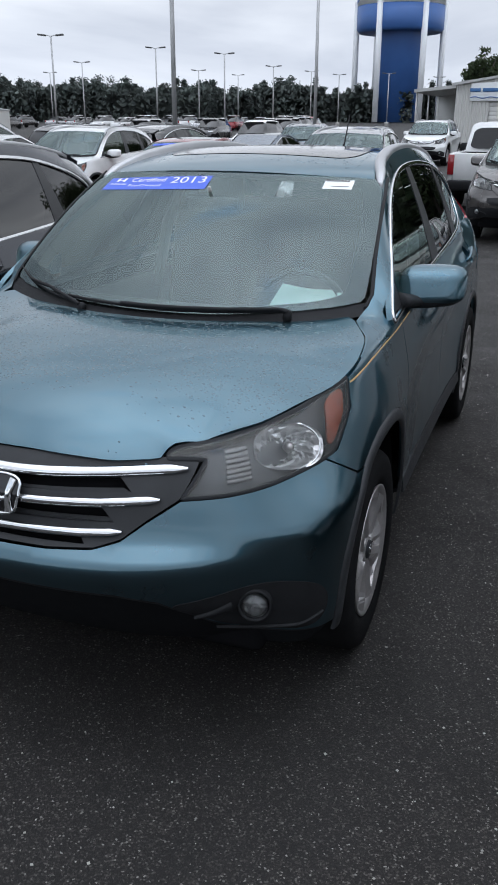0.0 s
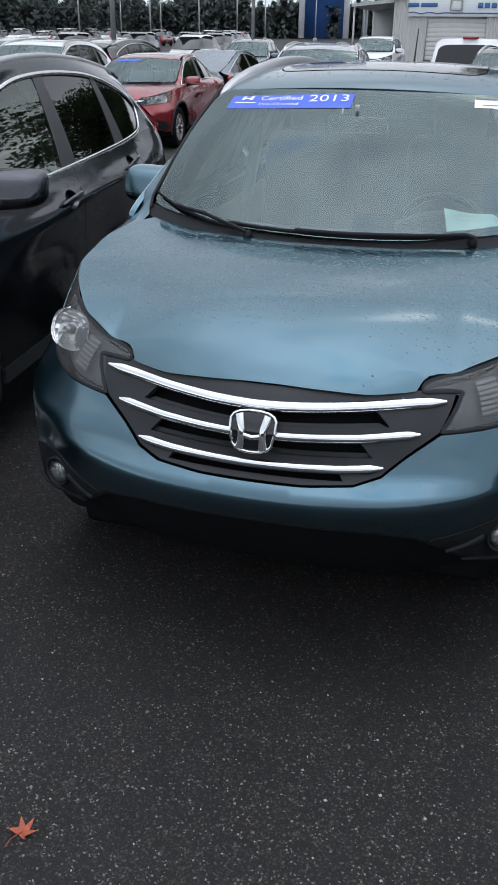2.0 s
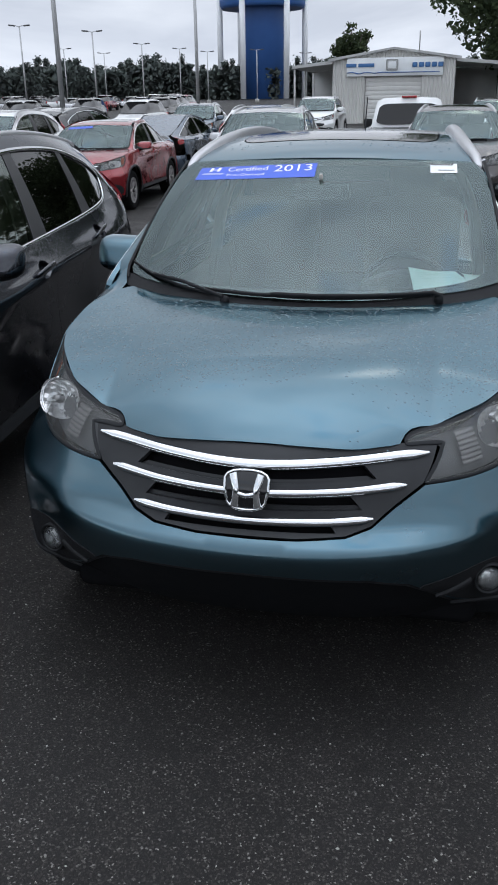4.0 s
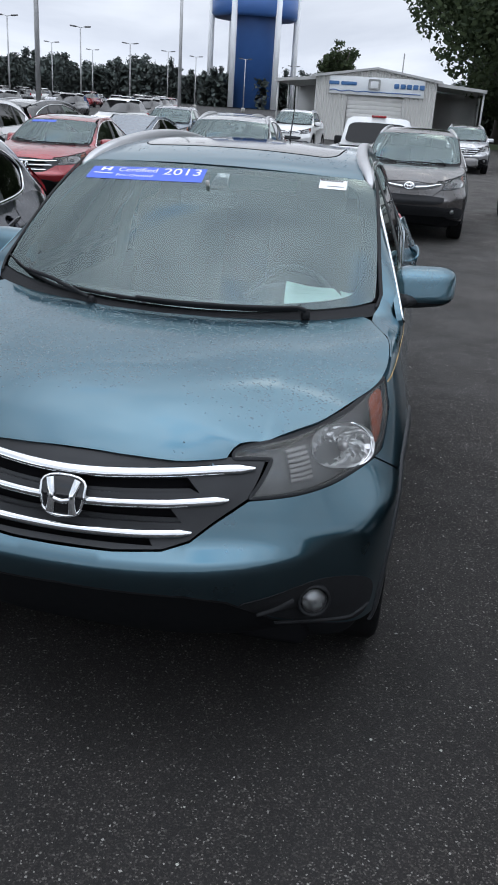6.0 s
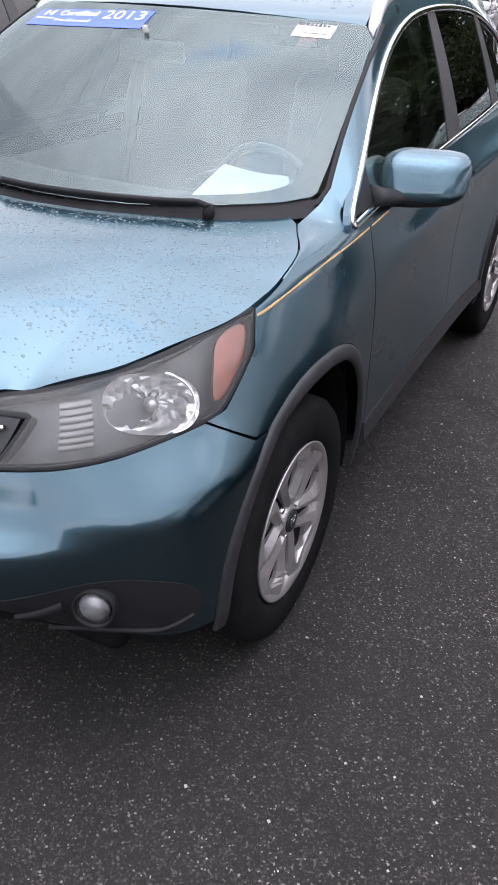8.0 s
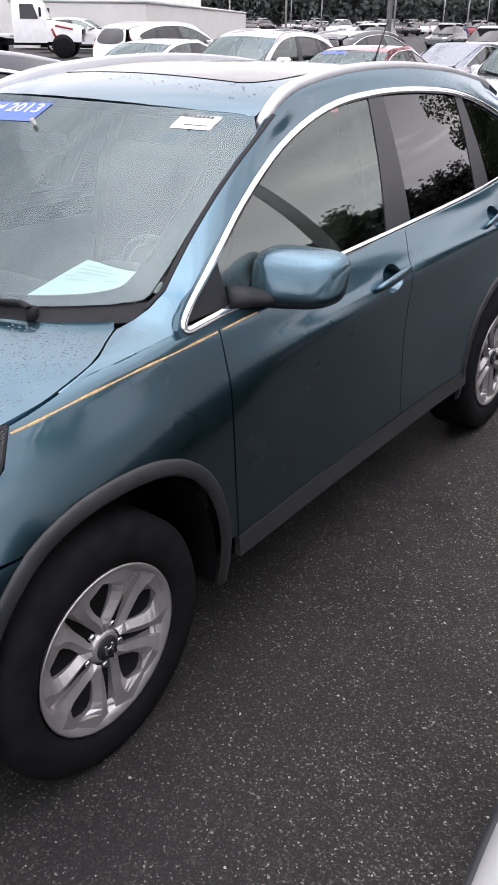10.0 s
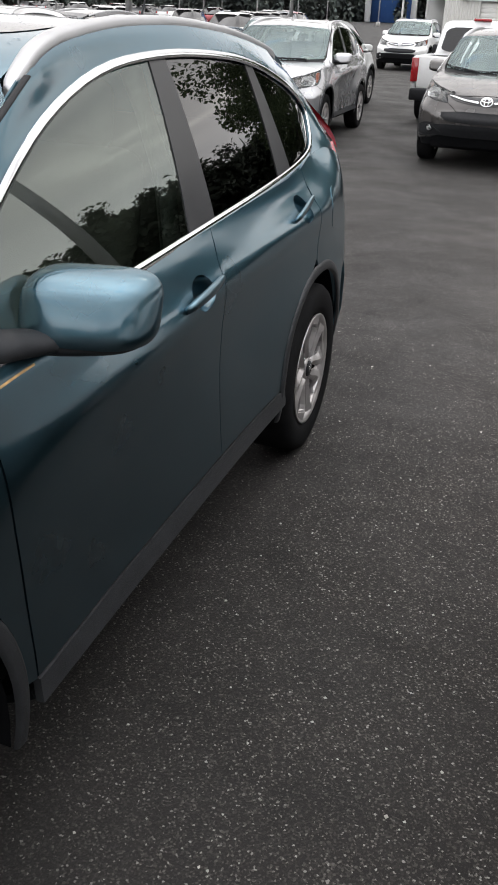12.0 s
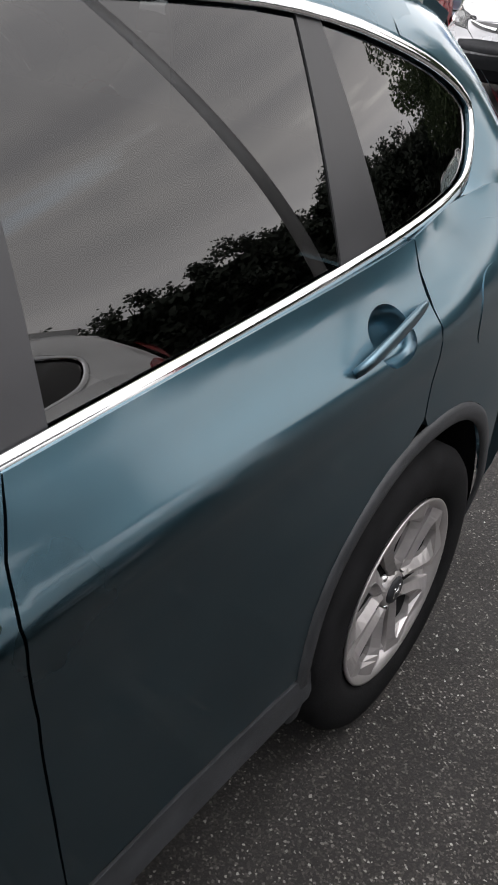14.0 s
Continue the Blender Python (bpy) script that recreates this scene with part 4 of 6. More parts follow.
        # doors
        door1 = [(2.008, .415), (3.095, .415), (3.090, .60), (3.078, .816), (3.060, .93), (3.056, .99), (3.070, 1.05), (3.09, 1.09), (3.105, 1.128), (2.7, 1.118), (2.2, 1.104), (1.962, 1.098), (1.968, 1.027), (1.973, .926), (1.975, .796), (1.987, .62)]
        d = part("front_door", sheet(shell, inset(door1, .0013), .028, [cup_line(2.235, 2.478, .982, 1.004)], 0, .018, m), colour, car)
        handle(d, 2.235, 2.478, .982, 1.004, s, colour)
        arc = [(u, z) for u, z in REAR_ARCH if u < 4.031][::-1]
        door2 = [(3.097, .415), (3.69, .415)] + arc[::-1] + [(4.033, .83), (4.037, .903), (4.038, 1.05), (4.050, 1.11), (4.068, 1.16), (3.8, 1.150), (3.4, 1.138), (3.107, 1.128), (3.092, 1.09), (3.072, 1.05), (3.058, .99), (3.062, .93), (3.080, .816), (3.092, .60)]
        d = part("rear_door", sheet(shell, inset(door2, .0013), .028, [cup_line(3.187, 3.452, 1.032, 1.060)], 0, .018, m), colour, car)
        handle(d, 3.187, 3.452, 1.032, 1.060, s, colour)
        # rear quarter, bumper and tail lamp
        arc = [(u, z) for u, z in REAR_ARCH if u > 4.03]
        quarter = arc + [(uy(3.97), .68), (uy(4.05), .70), (uy(4.18), .70), (uy(4.18), .93), (uy(4.18), 1.0), (uy(4.20), 1.10), (uy(4.10), 1.15), (uy(3.97), 1.185), (uy(3.90), 1.195), (uy(3.84), 1.19), (4.072, 1.162), (4.054, 1.11), (4.041, 1.05), (4.040, .903), (4.037, .83)]
        q = part("rear_quarter", sheet(shell, inset(quarter, .0013), .03, (), 0, .018, m), colour, car)
        if s > 0:
            cap = rounded([(4.235, .90), (4.235, 1.06), (4.40, 1.07), (4.41, .90)], 3)
            part("fuel_flap", sheet(shell, cap, .03, (), .0015, .004, m), colour, q)
        tail = rounded([(uy(4.13), 1.04), (uy(4.20), .955), (uy(4.36), .94), (uy(4.40), 1.02), (uy(4.34), 1.10), (uy(4.27), 1.175), (uy(4.19), 1.19), (uy(4.14), 1.14)], 1)
        tl = part("tail_light", sheet(shell, tail, .03, (), -.002, .02, m), REDLENS, car, "tall red tail lamp")
        # black sill and arch mouldings
        part("sill", sheet(lambda a, b: np.array(shell(a, b)) + np.array((max(0, .40 - b) * .22, 0, 0)), [(2.005, .348), (3.69, .348), (3.70, .36), (3.70, .410), (2.008, .410)], .04, (), .004, .02, m), SILLGREY, car, "dark grey plastic sill, paler for its sky highlight")
        # blacker below: shade under the sill is put into the colour
        part("under_sill", sheet(lambda a, b: np.array(shell(a, b)) - np.array((max(0, .35 - b) * 1.8, 0, 0)), [(2.005, .25), (3.68, .25), (3.69, .345), (2.008, .345)], .04, (), -.002, .02, m), DARKPLASTIC, car, "plastic lower sill, blackened for the shade under it")
        part("arch_moulding", strip(shell, [(u, z) for u, z in arch(.957, .437, .467, .30, .30, 30)], .046, .011, -.003, False, .03, m), SILLGREY, car, "dark grey plastic wheel arch moulding")
        part("arch_moulding", strip(shell, [(u, z) for u, z in arch(3.535, .412, .432, .30, .34, 30)], .042, .011, -.003, False, .03, m), SILLGREY, car, "dark grey plastic wheel arch moulding")
        for yc in (.955, 3.535):
            bm = bmesh.new()
            rows = []
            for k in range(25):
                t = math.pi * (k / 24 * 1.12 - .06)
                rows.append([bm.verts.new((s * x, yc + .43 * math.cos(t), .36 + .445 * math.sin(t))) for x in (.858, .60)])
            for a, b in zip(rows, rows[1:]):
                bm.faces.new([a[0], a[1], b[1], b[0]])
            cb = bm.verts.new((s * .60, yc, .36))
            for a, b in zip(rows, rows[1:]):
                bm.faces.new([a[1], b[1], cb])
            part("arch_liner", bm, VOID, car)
        # near-black skin inside the panels, so their gaps look shaded
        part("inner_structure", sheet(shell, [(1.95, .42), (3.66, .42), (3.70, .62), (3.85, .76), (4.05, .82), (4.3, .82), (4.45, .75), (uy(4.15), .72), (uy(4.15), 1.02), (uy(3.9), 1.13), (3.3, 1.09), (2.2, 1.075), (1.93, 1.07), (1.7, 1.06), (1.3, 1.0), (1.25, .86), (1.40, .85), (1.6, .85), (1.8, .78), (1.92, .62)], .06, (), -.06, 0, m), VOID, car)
        # upper frame round the side windows
        rail = [(.642, 1.872, 1.522, .4), (.634, 1.90, 1.538, .62), (.624, 1.95, 1.562, .76), (.598, 2.05, 1.594, .86), (.574, 2.2, 1.621, .92), (.548, 2.5, 1.646, .92), (.533, 2.9, 1.650, .90), (.524, 3.3, 1.628, .88), (.519, 3.6, 1.596, .8), (.514, 3.85, 1.557, .6), (.510, 3.95, 1.533, .3)]
        rail = curve(rail, 3)
        glass_edge = spline([(.0, .745), (.03, .752), (.08, .755), (.3, .730), (.55, .706), (.8, .682), (1.0, .662)])
        ring = inset(dense(DLO, .02), -.019)
        upper = sorted([q for q in ring if q[1] > 1.118 + (q[0] - 1.275) * .03 + (.10 if q[0] > 3.5 else 0) and q[0] < 3.66])
        rear_ring = sorted([q for q in ring if q[0] > 3.655 and not (q[0] < 3.78 and q[1] < 1.3)], key=lambda q: -math.atan2(q[1] - 1.30, q[0] - 3.66))
        frame_line = [(1.255, 1.080), (1.255, 1.10)] + upper + rear_ring + [(3.6, 1.115), (2.5, 1.085), (1.45, 1.065)]
        bm = sheet(side, frame_line, .03, [DLO], 0, .02, m)
        top_line = spline([q for k, q in enumerate(upper) if k == 0 or q[0] - upper[k - 1][0] > 1e-3])
        st = [(shell(uy(1.285), 1.090) + np.array((.0006, 0, 0)), shell(uy(1.285), 1.10) - shell(uy(1.285), 1.09), screen(.755, .06), screen(.735, .06) - screen(.755, .06))]
        for v in np.linspace(.09, 1.0, 24):                                             # pillar beside the windscreen
            k = screen(corner(v), v)
            y, z = min(dense(upper, .0008, False), key=lambda q: (q[0] - k[1]) ** 2 + (q[1] - k[2]) ** 2)
            g, w = glass_edge(v), max(0, (v - .45) / .55) ** 2
            into = screen(g - .02, v) - screen(g, v)
            st.append((side(y, z - .006) + np.array((.0006, 0, 0)), side(y - .006 * (1 - w), z + .01) - side(y, z), screen(g - .016 * max(0, (v - .35) / .65), v) + np.array((0, 0, .002)), into / np.linalg.norm(into) * (1 - w) + np.array((-.75, 0, .6)) * w))
        for x, y, z, k in [q for q in rail[7:] if q[1] < 3.80]:                                                     # band under the roof rail
            zz = top_line(min(y, 3.645)) - max(0, y - 3.645) * .36
            st.append((side(y, zz - .006) + np.array((.0006, 0, 0)), side(y, zz + .01) - side(y, zz), np.array((x + .029 * k, y, z - .016)), np.array((-.75, 0, .6))))
        loft(bm, st, 8, m, .55)
        # the body's corner between side window and tail lamp
        goal = curve([tuple(q) for q in ((.517, 3.68, 1.566), (.513, 3.85, 1.536), (.508, 3.96, 1.512), (.50, 4.06, 1.488), (.50, 4.15, 1.445), (.56, 4.20, 1.36), (.625, 4.24, 1.26), shell(uy(4.27), 1.15), shell(uy(4.22), 1.08), shell(uy(4.10), 1.06), shell(uy(3.98), 1.09), shell(uy(3.88), 1.13), shell(uy(3.80), 1.14))], 6)
        n = len(rear_ring)
        bulge = np.array((.55, .25, .3))
        st = []
        for k, (y, z) in enumerate(rear_ring):
            f = k / (n - 1) * (len(goal) - 1)
            a, b = int(f), min(int(f) + 1, len(goal) - 1)
            q = np.array(goal[a]) * (1 - (f - a)) + np.array(goal[b]) * (f - a)
            r = side(y - .004 * (y > 3.9), z) + np.array((.0008, 0, 0))
            st.append((r, (q - r) + bulge * np.linalg.norm(q - r) * .35, q, (q - r) - bulge * np.linalg.norm(q - r) * .35))
        loft(bm, st, 8, m)
        lamp_bm = bmesh.new()
        edge_low, edge_high = [np.array(goal[k]) for k in (36, 38, 40, 42)], [np.array(goal[k]) for k in (35, 33, 31, 29)]
        loft(lamp_bm, [(lo + np.array((.012, .014, 0)), np.array((-.1, .1, .4)), hi + np.array((.014, .016, 0)), np.array((-.3, -.1, .4))) for lo, hi in zip(edge_low[::-1], edge_high[::-1])], 6, m)
        fr = part("window_frame", bm, colour, car)
        part("upper_lens", lamp_bm, REDLENS, tl)
        part("window_trim", strip(side, inset(DLO, -.001), .022, .006, .001, True, .025, m), CHROME, fr, "chrome window trim")
        low = sorted([q for q in DLO if q[1] < 1.118 + (q[0] - 1.275) * .03 or q[0] > 3.9])
        hi_, lo_ = (lambda y: top_line(y) - .006 if y < 3.64 else 1.462 - (y - 3.64) * .30), spline([(1.275, 1.088), (1.6, 1.093), (2.55, 1.116), (3.45, 1.150), (3.8, 1.175), (3.98, 1.21)])
        pane = lambda a0, a1, b0, b1: [(a0 + (a1 - a0) * t, lo_(a0) + (hi_(a1) - lo_(a0)) * t) for t in (0, .5, 1)] + [(a1 + (b1 - a1) * t, hi_(a1 + (b1 - a1) * t)) for t in np.linspace(.08, .92, 11)] + [(b1 + (b0 - b1) * t, hi_(b1) + (lo_(b0) - hi_(b1)) * t) for t in (0, .5, 1)] + [(b0 + (a0 - b0) * t, lo_(b0 + (a0 - b0) * t)) for t in (.25, .5, .75)]
        part("front_window", sheet(side, pane(1.475, 1.48, 2.455, 2.60), .05, (), -.006, .0, m), SIDEGLASS, fr, "clear side window reflecting the sky")
        part("rear_window", sheet(side, pane(2.615, 2.68, 3.29, 3.335), .05, (), -.006, .0, m), PRIVACY, fr, "dark tinted rear side window")
        part("quarter_window", sheet(side, pane(3.43, 3.375, 3.98, 3.97), .05, (), -.006, .0, m), PRIVACY, fr, "dark tinted quarter window")
        part("door_pillar", sheet(side, pane(2.432, 2.585, 2.632, 2.69), .03, (), -.003, .004, m), PILLAR, fr, "satin black door pillar")
        part("quarter_pillar", sheet(side, pane(3.28, 3.325, 3.45, 3.388), .03, (), -.003, .004, m), PILLAR, fr, "satin black rear pillar")
        part("mirror_sail", sheet(side, [(1.30, 1.108), (1.478, 1.108), (1.478, 1.228), (1.40, 1.178)], .03, (), -.0005, .01, m), TRIM, fr, "black corner behind the mirror")
        mirror(car, s, colour)
        # roof rail
        bm = bmesh.new()
        rows = []
        for x, y, z, k in rail:
            sec = [(-.028, -.04), (-.027, -.002), (-.020, .006), (-.008, .009), (.008, .009), (.020, .005), (.027, -.003), (.026, -.022)]
            rows.append([bm.verts.new((s * (x + a * k), y, z + (c * k if c > 0 else c))) for a, c in sec])
        for a, b in zip(rows, rows[1:]):
            for j in range(7):
                bm.faces.new([a[j], a[j + 1], b[j + 1], b[j]])
        bm.faces.new(rows[0])
        bmesh.ops.recalc_face_normals(bm, faces=bm.faces)
        part("roof_rail", bm, RAIL, car, "satin silver roof rail")
        wheel(car, .785, .912, s > 0)
        wheel(car, .785, 3.525, s > 0)
    # roof with a glass hatch
    front_edge = [(x, 1.742 + .42 * x * x) for x in (-.61, -.45, -.3, -.15, 0, .15, .3, .45, .61)]
    roofline = front_edge + [(.59, 2.0), (.562, 2.2), (.538, 2.5), (.524, 2.9), (.514, 3.4), (.505, 3.9), (.48, 4.12), (0, 4.17), (-.48, 4.12), (-.505, 3.9), (-.514, 3.4), (-.524, 2.9), (-.538, 2.5), (-.562, 2.2), (-.59, 2.0)]
    hatch = rounded([(-.46, 2.12), (-.3, 2.085), (0, 2.07), (.3, 2.085), (.46, 2.12), (.47, 2.5), (.455, 2.82), (0, 2.85), (-.455, 2.82), (-.47, 2.5)], 2)
    roof = part("roof", sheet(roof_top, roofline, .045, [hatch], 0, .02, out=up), colour, car)
    part("sunroof", sheet(roof_top, inset(hatch, .007), .05, (), .002, .01, out=up), GLOSSBLACK, roof, "dark glass sunroof")
    part("sunroof_gap", sheet(roof_top, inset(hatch, -.01), .08, (), -.012, 0, out=up), VOID, roof)
    part("headlining", sheet(roof_top, inset(roofline, .03), .1, (), -.03, 0, out=up), LINING, car)
    # windscreen
    line = [(-.655, .985), (-.5, .99), (0, .992), (.5, .99), (.655, .985), (.70, .55), (.738, .08), (.72, .035), (.5, .03), (0, .03), (-.5, .03), (-.72, .035), (-.738, .08), (-.70, .55)]
    ws = part("windscreen", sheet(screen, rounded(line, 1), .05, (), 0, .004, out=up), SCREEN, car, "windscreen mirroring a grey sky")
    ws.visible_shadow = False
    inner = rounded([(-.585, .925), (-.5, .935), (0, .95), (.5, .935), (.585, .925), (.64, .55), (.672, .14), (.64, .09), (.5, .075), (0, .07), (-.5, .075), (-.64, .09), (-.672, .14), (-.64, .55)], 2)
    part("black_border", sheet(screen, rounded(line, 1), .04, [inner], -.006, 0, out=up), VOID, ws, "black printed border of the windscreen")
    edge = [(.660, 1.0), (.682, .8), (.705, .55), (.729, .3), (.754, .08), (.744, .01)]
    for s in (1, -1):
        part("screen_seal", strip(screen, [(s * a, b) for a, b in edge], .013, .004, .0, False, .03, out=up), PLASTIC, ws)
    part("cowl", sheet(screen, [(-.75, -.035), (-.4, -.05), (0, -.055), (.4, -.05), (.75, -.035), (.755, .04), (.5, .05), (0, .05), (-.5, .05), (-.755, .04)], .05, (), -.006, .02, out=up), PLASTIC, car, "black plastic cowl under the wipers")
    for path, hinge in (([(-.72, .10), (-.60, .055), (-.45, .028), (-.33, .018)], (-.28, .0)), ([(-.36, .040), (-.1, .042), (.2, .035), (.47, .024)], (.50, .005))):
        wp = part("wiper", strip(screen, path, .012, .011, .009, False, .03, out=up), PLASTIC, car, "black wiper blade")
        end = path[-1]
        mid = path[1] if len(path) > 3 else path[0]
        part("wiper_arm", strip(screen, [mid, ((mid[0] + end[0]) / 2, mid[1] - .004), end, hinge], .016, .010, .020, False, .03, out=up), PLASTIC, wp)
        q = screen(*hinge)
        part("wiper_pivot", turned([(q[2] - .02, .017), (q[2] + .014, .016), (q[2] + .020, .010), (q[2] + .020, 0)], "Z", 16, at=(q[0], q[1], 0)), PLASTIC, wp)
    # back
    back = lambda a, b: shell2(math.copysign(SECTIONS[-1][0] - abs(a), a) if abs(a) > 1e-6 else SECTIONS[-1][0], b)
    gate = [(-.60, .72), (.60, .72), (.66, .95), (.60, 1.12), (.52, 1.42), (.40, 1.52), (-.40, 1.52), (-.52, 1.42), (-.60, 1.12), (-.66, .95)]
    tg = part("tailgate", sheet(back, gate, .06, (), 0, .02), colour, car)
    part("rear_glass", sheet(back, rounded([(-.54, 1.13), (.54, 1.13), (.47, 1.40), (.36, 1.47), (-.36, 1.47), (-.47, 1.40)], 2), .06, (), .006, .004), GLOSSBLACK, tg)
    bmp = [(-.98, .30), (.98, .30), (1.0, .70), (.62, .69), (-.62, .69), (-1.0, .70)]
    part("rear_bumper", sheet(back, bmp, .06, (), .0, .02), colour, car)
    part("rear_spoiler", sheet(lambda a, b: np.array((a, 4.05 + b, 1.545 - .30 * b - .1 * a * a)), [(-.50, -.12), (.50, -.12), (.48, .12), (.38, .17), (-.38, .17), (-.48, .12)], .06, (), 0, .03, out=up), colour, car)
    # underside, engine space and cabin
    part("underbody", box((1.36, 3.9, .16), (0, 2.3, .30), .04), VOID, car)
    # plain near-black box stands for the dark engine space
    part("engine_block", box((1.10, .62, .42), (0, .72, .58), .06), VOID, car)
    for s in (1, -1):
        part("cabin_side", box((.02, 2.3, .55), (s * .74, 2.6, .72), .005), LINING, car)
    part("dashboard", sheet(lambda a, b: np.array((a, 1.12 + .30 * a * a + b, 1.06 + .05 * math.sin(min(1, b / .25) * math.pi / 2) * (1 - .5 * a * a) - .9 * max(0, b - .30) ** 1.5)), [(-.68, 0), (.68, 0), (.68, .42), (-.68, .42)], .06, (), -.045, .05, out=up), DASH, car, "dark dashboard")
    part("instrument_hood", sheet(lambda a, b: np.array((.36 + a, 1.45 + b, 1.075 + .07 * math.cos(a / .2 * 1.5) * (1 if b < .12 else .8))), rounded([(-.19, 0), (.19, 0), (.17, .17), (-.17, .17)], 2), .03, (), -.01, .05, out=up), DASH, car)
    sw = part("steering_wheel", tube([(.36 + .185 * math.cos(t), 1.78 - .06 * math.sin(t), .99 + .18 * math.sin(t)) for t in np.linspace(0, 2 * math.pi, 33)], .016, 8), DASH, car, "dark steering wheel")
    part("wheel_boss", box((.16, .06, .12), (.36, 1.77, .98), .03), DASH, sw)
    for x in (-.36, .36):
        seat = part("front_seat", box((.50, .52, .16), (x, 2.18, .68), .06, segments=3), CLOTH, car, "beige front seat with headrest")
        part("seat_back", box((.48, .14, .62), (x, 2.48, 1.02), .06, turn=pose(0, 0, 0, -14, 0, 0), segments=3), CLOTH, seat)
        part("headrest", box((.26, .10, .19), (x, 2.58, 1.40), .045, turn=pose(0, 0, 0, -8, 0, 0), segments=3), CLOTH, seat)
        for dx in (-.05, .05):
            part("headrest_post", tube([(x + dx, 2.54, 1.25), (x + dx, 2.57, 1.36)], .007, 6), CHROME, seat)
    bench = part("rear_seat", box((1.24, .50, .16), (0, 3.05, .72), .06, segments=3), CLOTH, car, "beige rear bench")
    part("seat_back", box((1.24, .14, .60), (0, 3.34, 1.03), .06, turn=pose(0, 0, 0, -16, 0, 0), segments=3), CLOTH, bench)
    for s in (1, -1):
        part("pillar_lining", tube([(s * .72, 2.52, .9), (s * .665, 2.56, 1.25), (s * .545, 2.60, 1.52)], .032, 8), LINING, car, "pale pillar lining")
        part("seat_belt", tube([(s * .72, 2.50, .75), (s * .66, 2.54, 1.20), (s * .61, 2.57, 1.42)], .018, 6, squash=(.3, 1.4)), LINING, car)
    part("inner_mirror", box((.24, .03, .07), (0, 1.62, 1.44), .015, turn=pose(0, 0, 0, 15, 0, 0)), LAMPGREY, car)
    part("mirror_stem", tube([(0, 1.60, 1.47), (0, 1.58, 1.51)], .008, 8), LINING, car)
    return car


# ---- ground ----
def ground_material():
    m = bpy.data.materials.new("asphalt")
    m.use_nodes = True
    nt = m.node_tree
    b = nt.nodes["Principled BSDF"]
    co = nt.nodes.new("ShaderNodeTexCoord")
    L = nt.links.new

    def noise_node(scale, detail=4, rough=.6):
        n = nt.nodes.new("ShaderNodeTexNoise")
        n.inputs["Scale"].default_value, n.inputs["Detail"].default_value, n.inputs["Roughness"].default_value = scale, detail, rough
        L(co.outputs["Object"], n.inputs["Vector"])
        return n
    vor = nt.nodes.new("ShaderNodeTexVoronoi")          # stones in the binder
    vor.inputs["Scale"].default_value = 205
    L(co.outputs["Object"], vor.inputs["Vector"])
    sep = nt.nodes.new("ShaderNodeSeparateColor")
    L(vor.outputs["Color"], sep.inputs[0])
    stone = nt.nodes.new("ShaderNodeValToRGB")
    e = stone.color_ramp.elements
    e[0].position, e[0].color = 0.0, (.0088, .0074, .0066, 1)
    e[1].position, e[1].color = 1.0, (.27, .26, .24, 1)
    for at, tone in ((.55, (.0125, .0106, .0095, 1)), (.80, (.030, .0262, .0235, 1)), (.92, (.056, .050, .045, 1)), (.975, (.105, .098, .090, 1))):
        e.new(at).color = tone
    L(sep.outputs[0], stone.inputs[0])
    big, mid = noise_node(.35, 5), noise_node(5, 5)
    r1, r2 = nt.nodes.new("ShaderNodeMapRange"), nt.nodes.new("ShaderNodeMapRange")
    for r, n, lo, hi in ((r1, big, .70, 1.35), (r2, mid, .72, 1.28)):
        r.inputs["From Min"].default_value, r.inputs["From Max"].default_value = .3, .7
        r.inputs["To Min"].default_value, r.inputs["To Max"].default_value = lo, hi
        L(n.outputs["Fac"], r.inputs["Value"])
    mu = nt.nodes.new("ShaderNodeMath")
    mu.operation = "MULTIPLY"
    lane = nt.nodes.new("ShaderNodeSeparateXYZ")         # shade beside the teal car painted in: darker at low x, paler beyond
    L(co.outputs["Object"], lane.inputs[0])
    near_shade, both = nt.nodes.new("ShaderNodeMapRange"), nt.nodes.new("ShaderNodeMath")
    near_shade.interpolation_type, both.operation = "SMOOTHSTEP", "MULTIPLY"
    near_shade.inputs["From Min"].default_value, near_shade.inputs["From Max"].default_value = 1.3, 3.3
    near_shade.inputs["To Min"].default_value, near_shade.inputs["To Max"].default_value = .68, 1.65
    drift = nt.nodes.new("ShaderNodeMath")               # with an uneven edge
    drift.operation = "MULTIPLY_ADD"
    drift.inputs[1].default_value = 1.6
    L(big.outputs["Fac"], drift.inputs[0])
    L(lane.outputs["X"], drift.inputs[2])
    L(drift.outputs[0], near_shade.inputs["Value"])
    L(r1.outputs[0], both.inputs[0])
    L(near_shade.outputs[0], both.inputs[1])
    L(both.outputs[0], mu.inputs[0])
    L(r2.outputs[0], mu.inputs[1])
    sc = nt.nodes.new("ShaderNodeVectorMath")
    sc.operation = "SCALE"
    L(stone.outputs[0], sc.inputs[0])
    L(mu.outputs[0], sc.inputs["Scale"])
    L(sc.outputs[0], b.inputs["Base Color"])
    wet = noise_node(1.2, 6)
    rw = nt.nodes.new("ShaderNodeMapRange")
    rw.inputs["From Min"].default_value, rw.inputs["From Max"].default_value = .35, .7
    rw.inputs["To Min"].default_value, rw.inputs["To Max"].default_value = .62, .88
    L(wet.outputs["Fac"], rw.inputs["Value"])
    L(rw.outputs[0], b.inputs["Roughness"])
    fine = noise_node(150, 4, .7)
    add = nt.nodes.new("ShaderNodeMath")
    add.operation = "ADD"
    L(mid.outputs["Fac"], add.inputs[0])
    L(fine.outputs["Fac"], add.inputs[1])
    bp = nt.nodes.new("ShaderNodeBump")
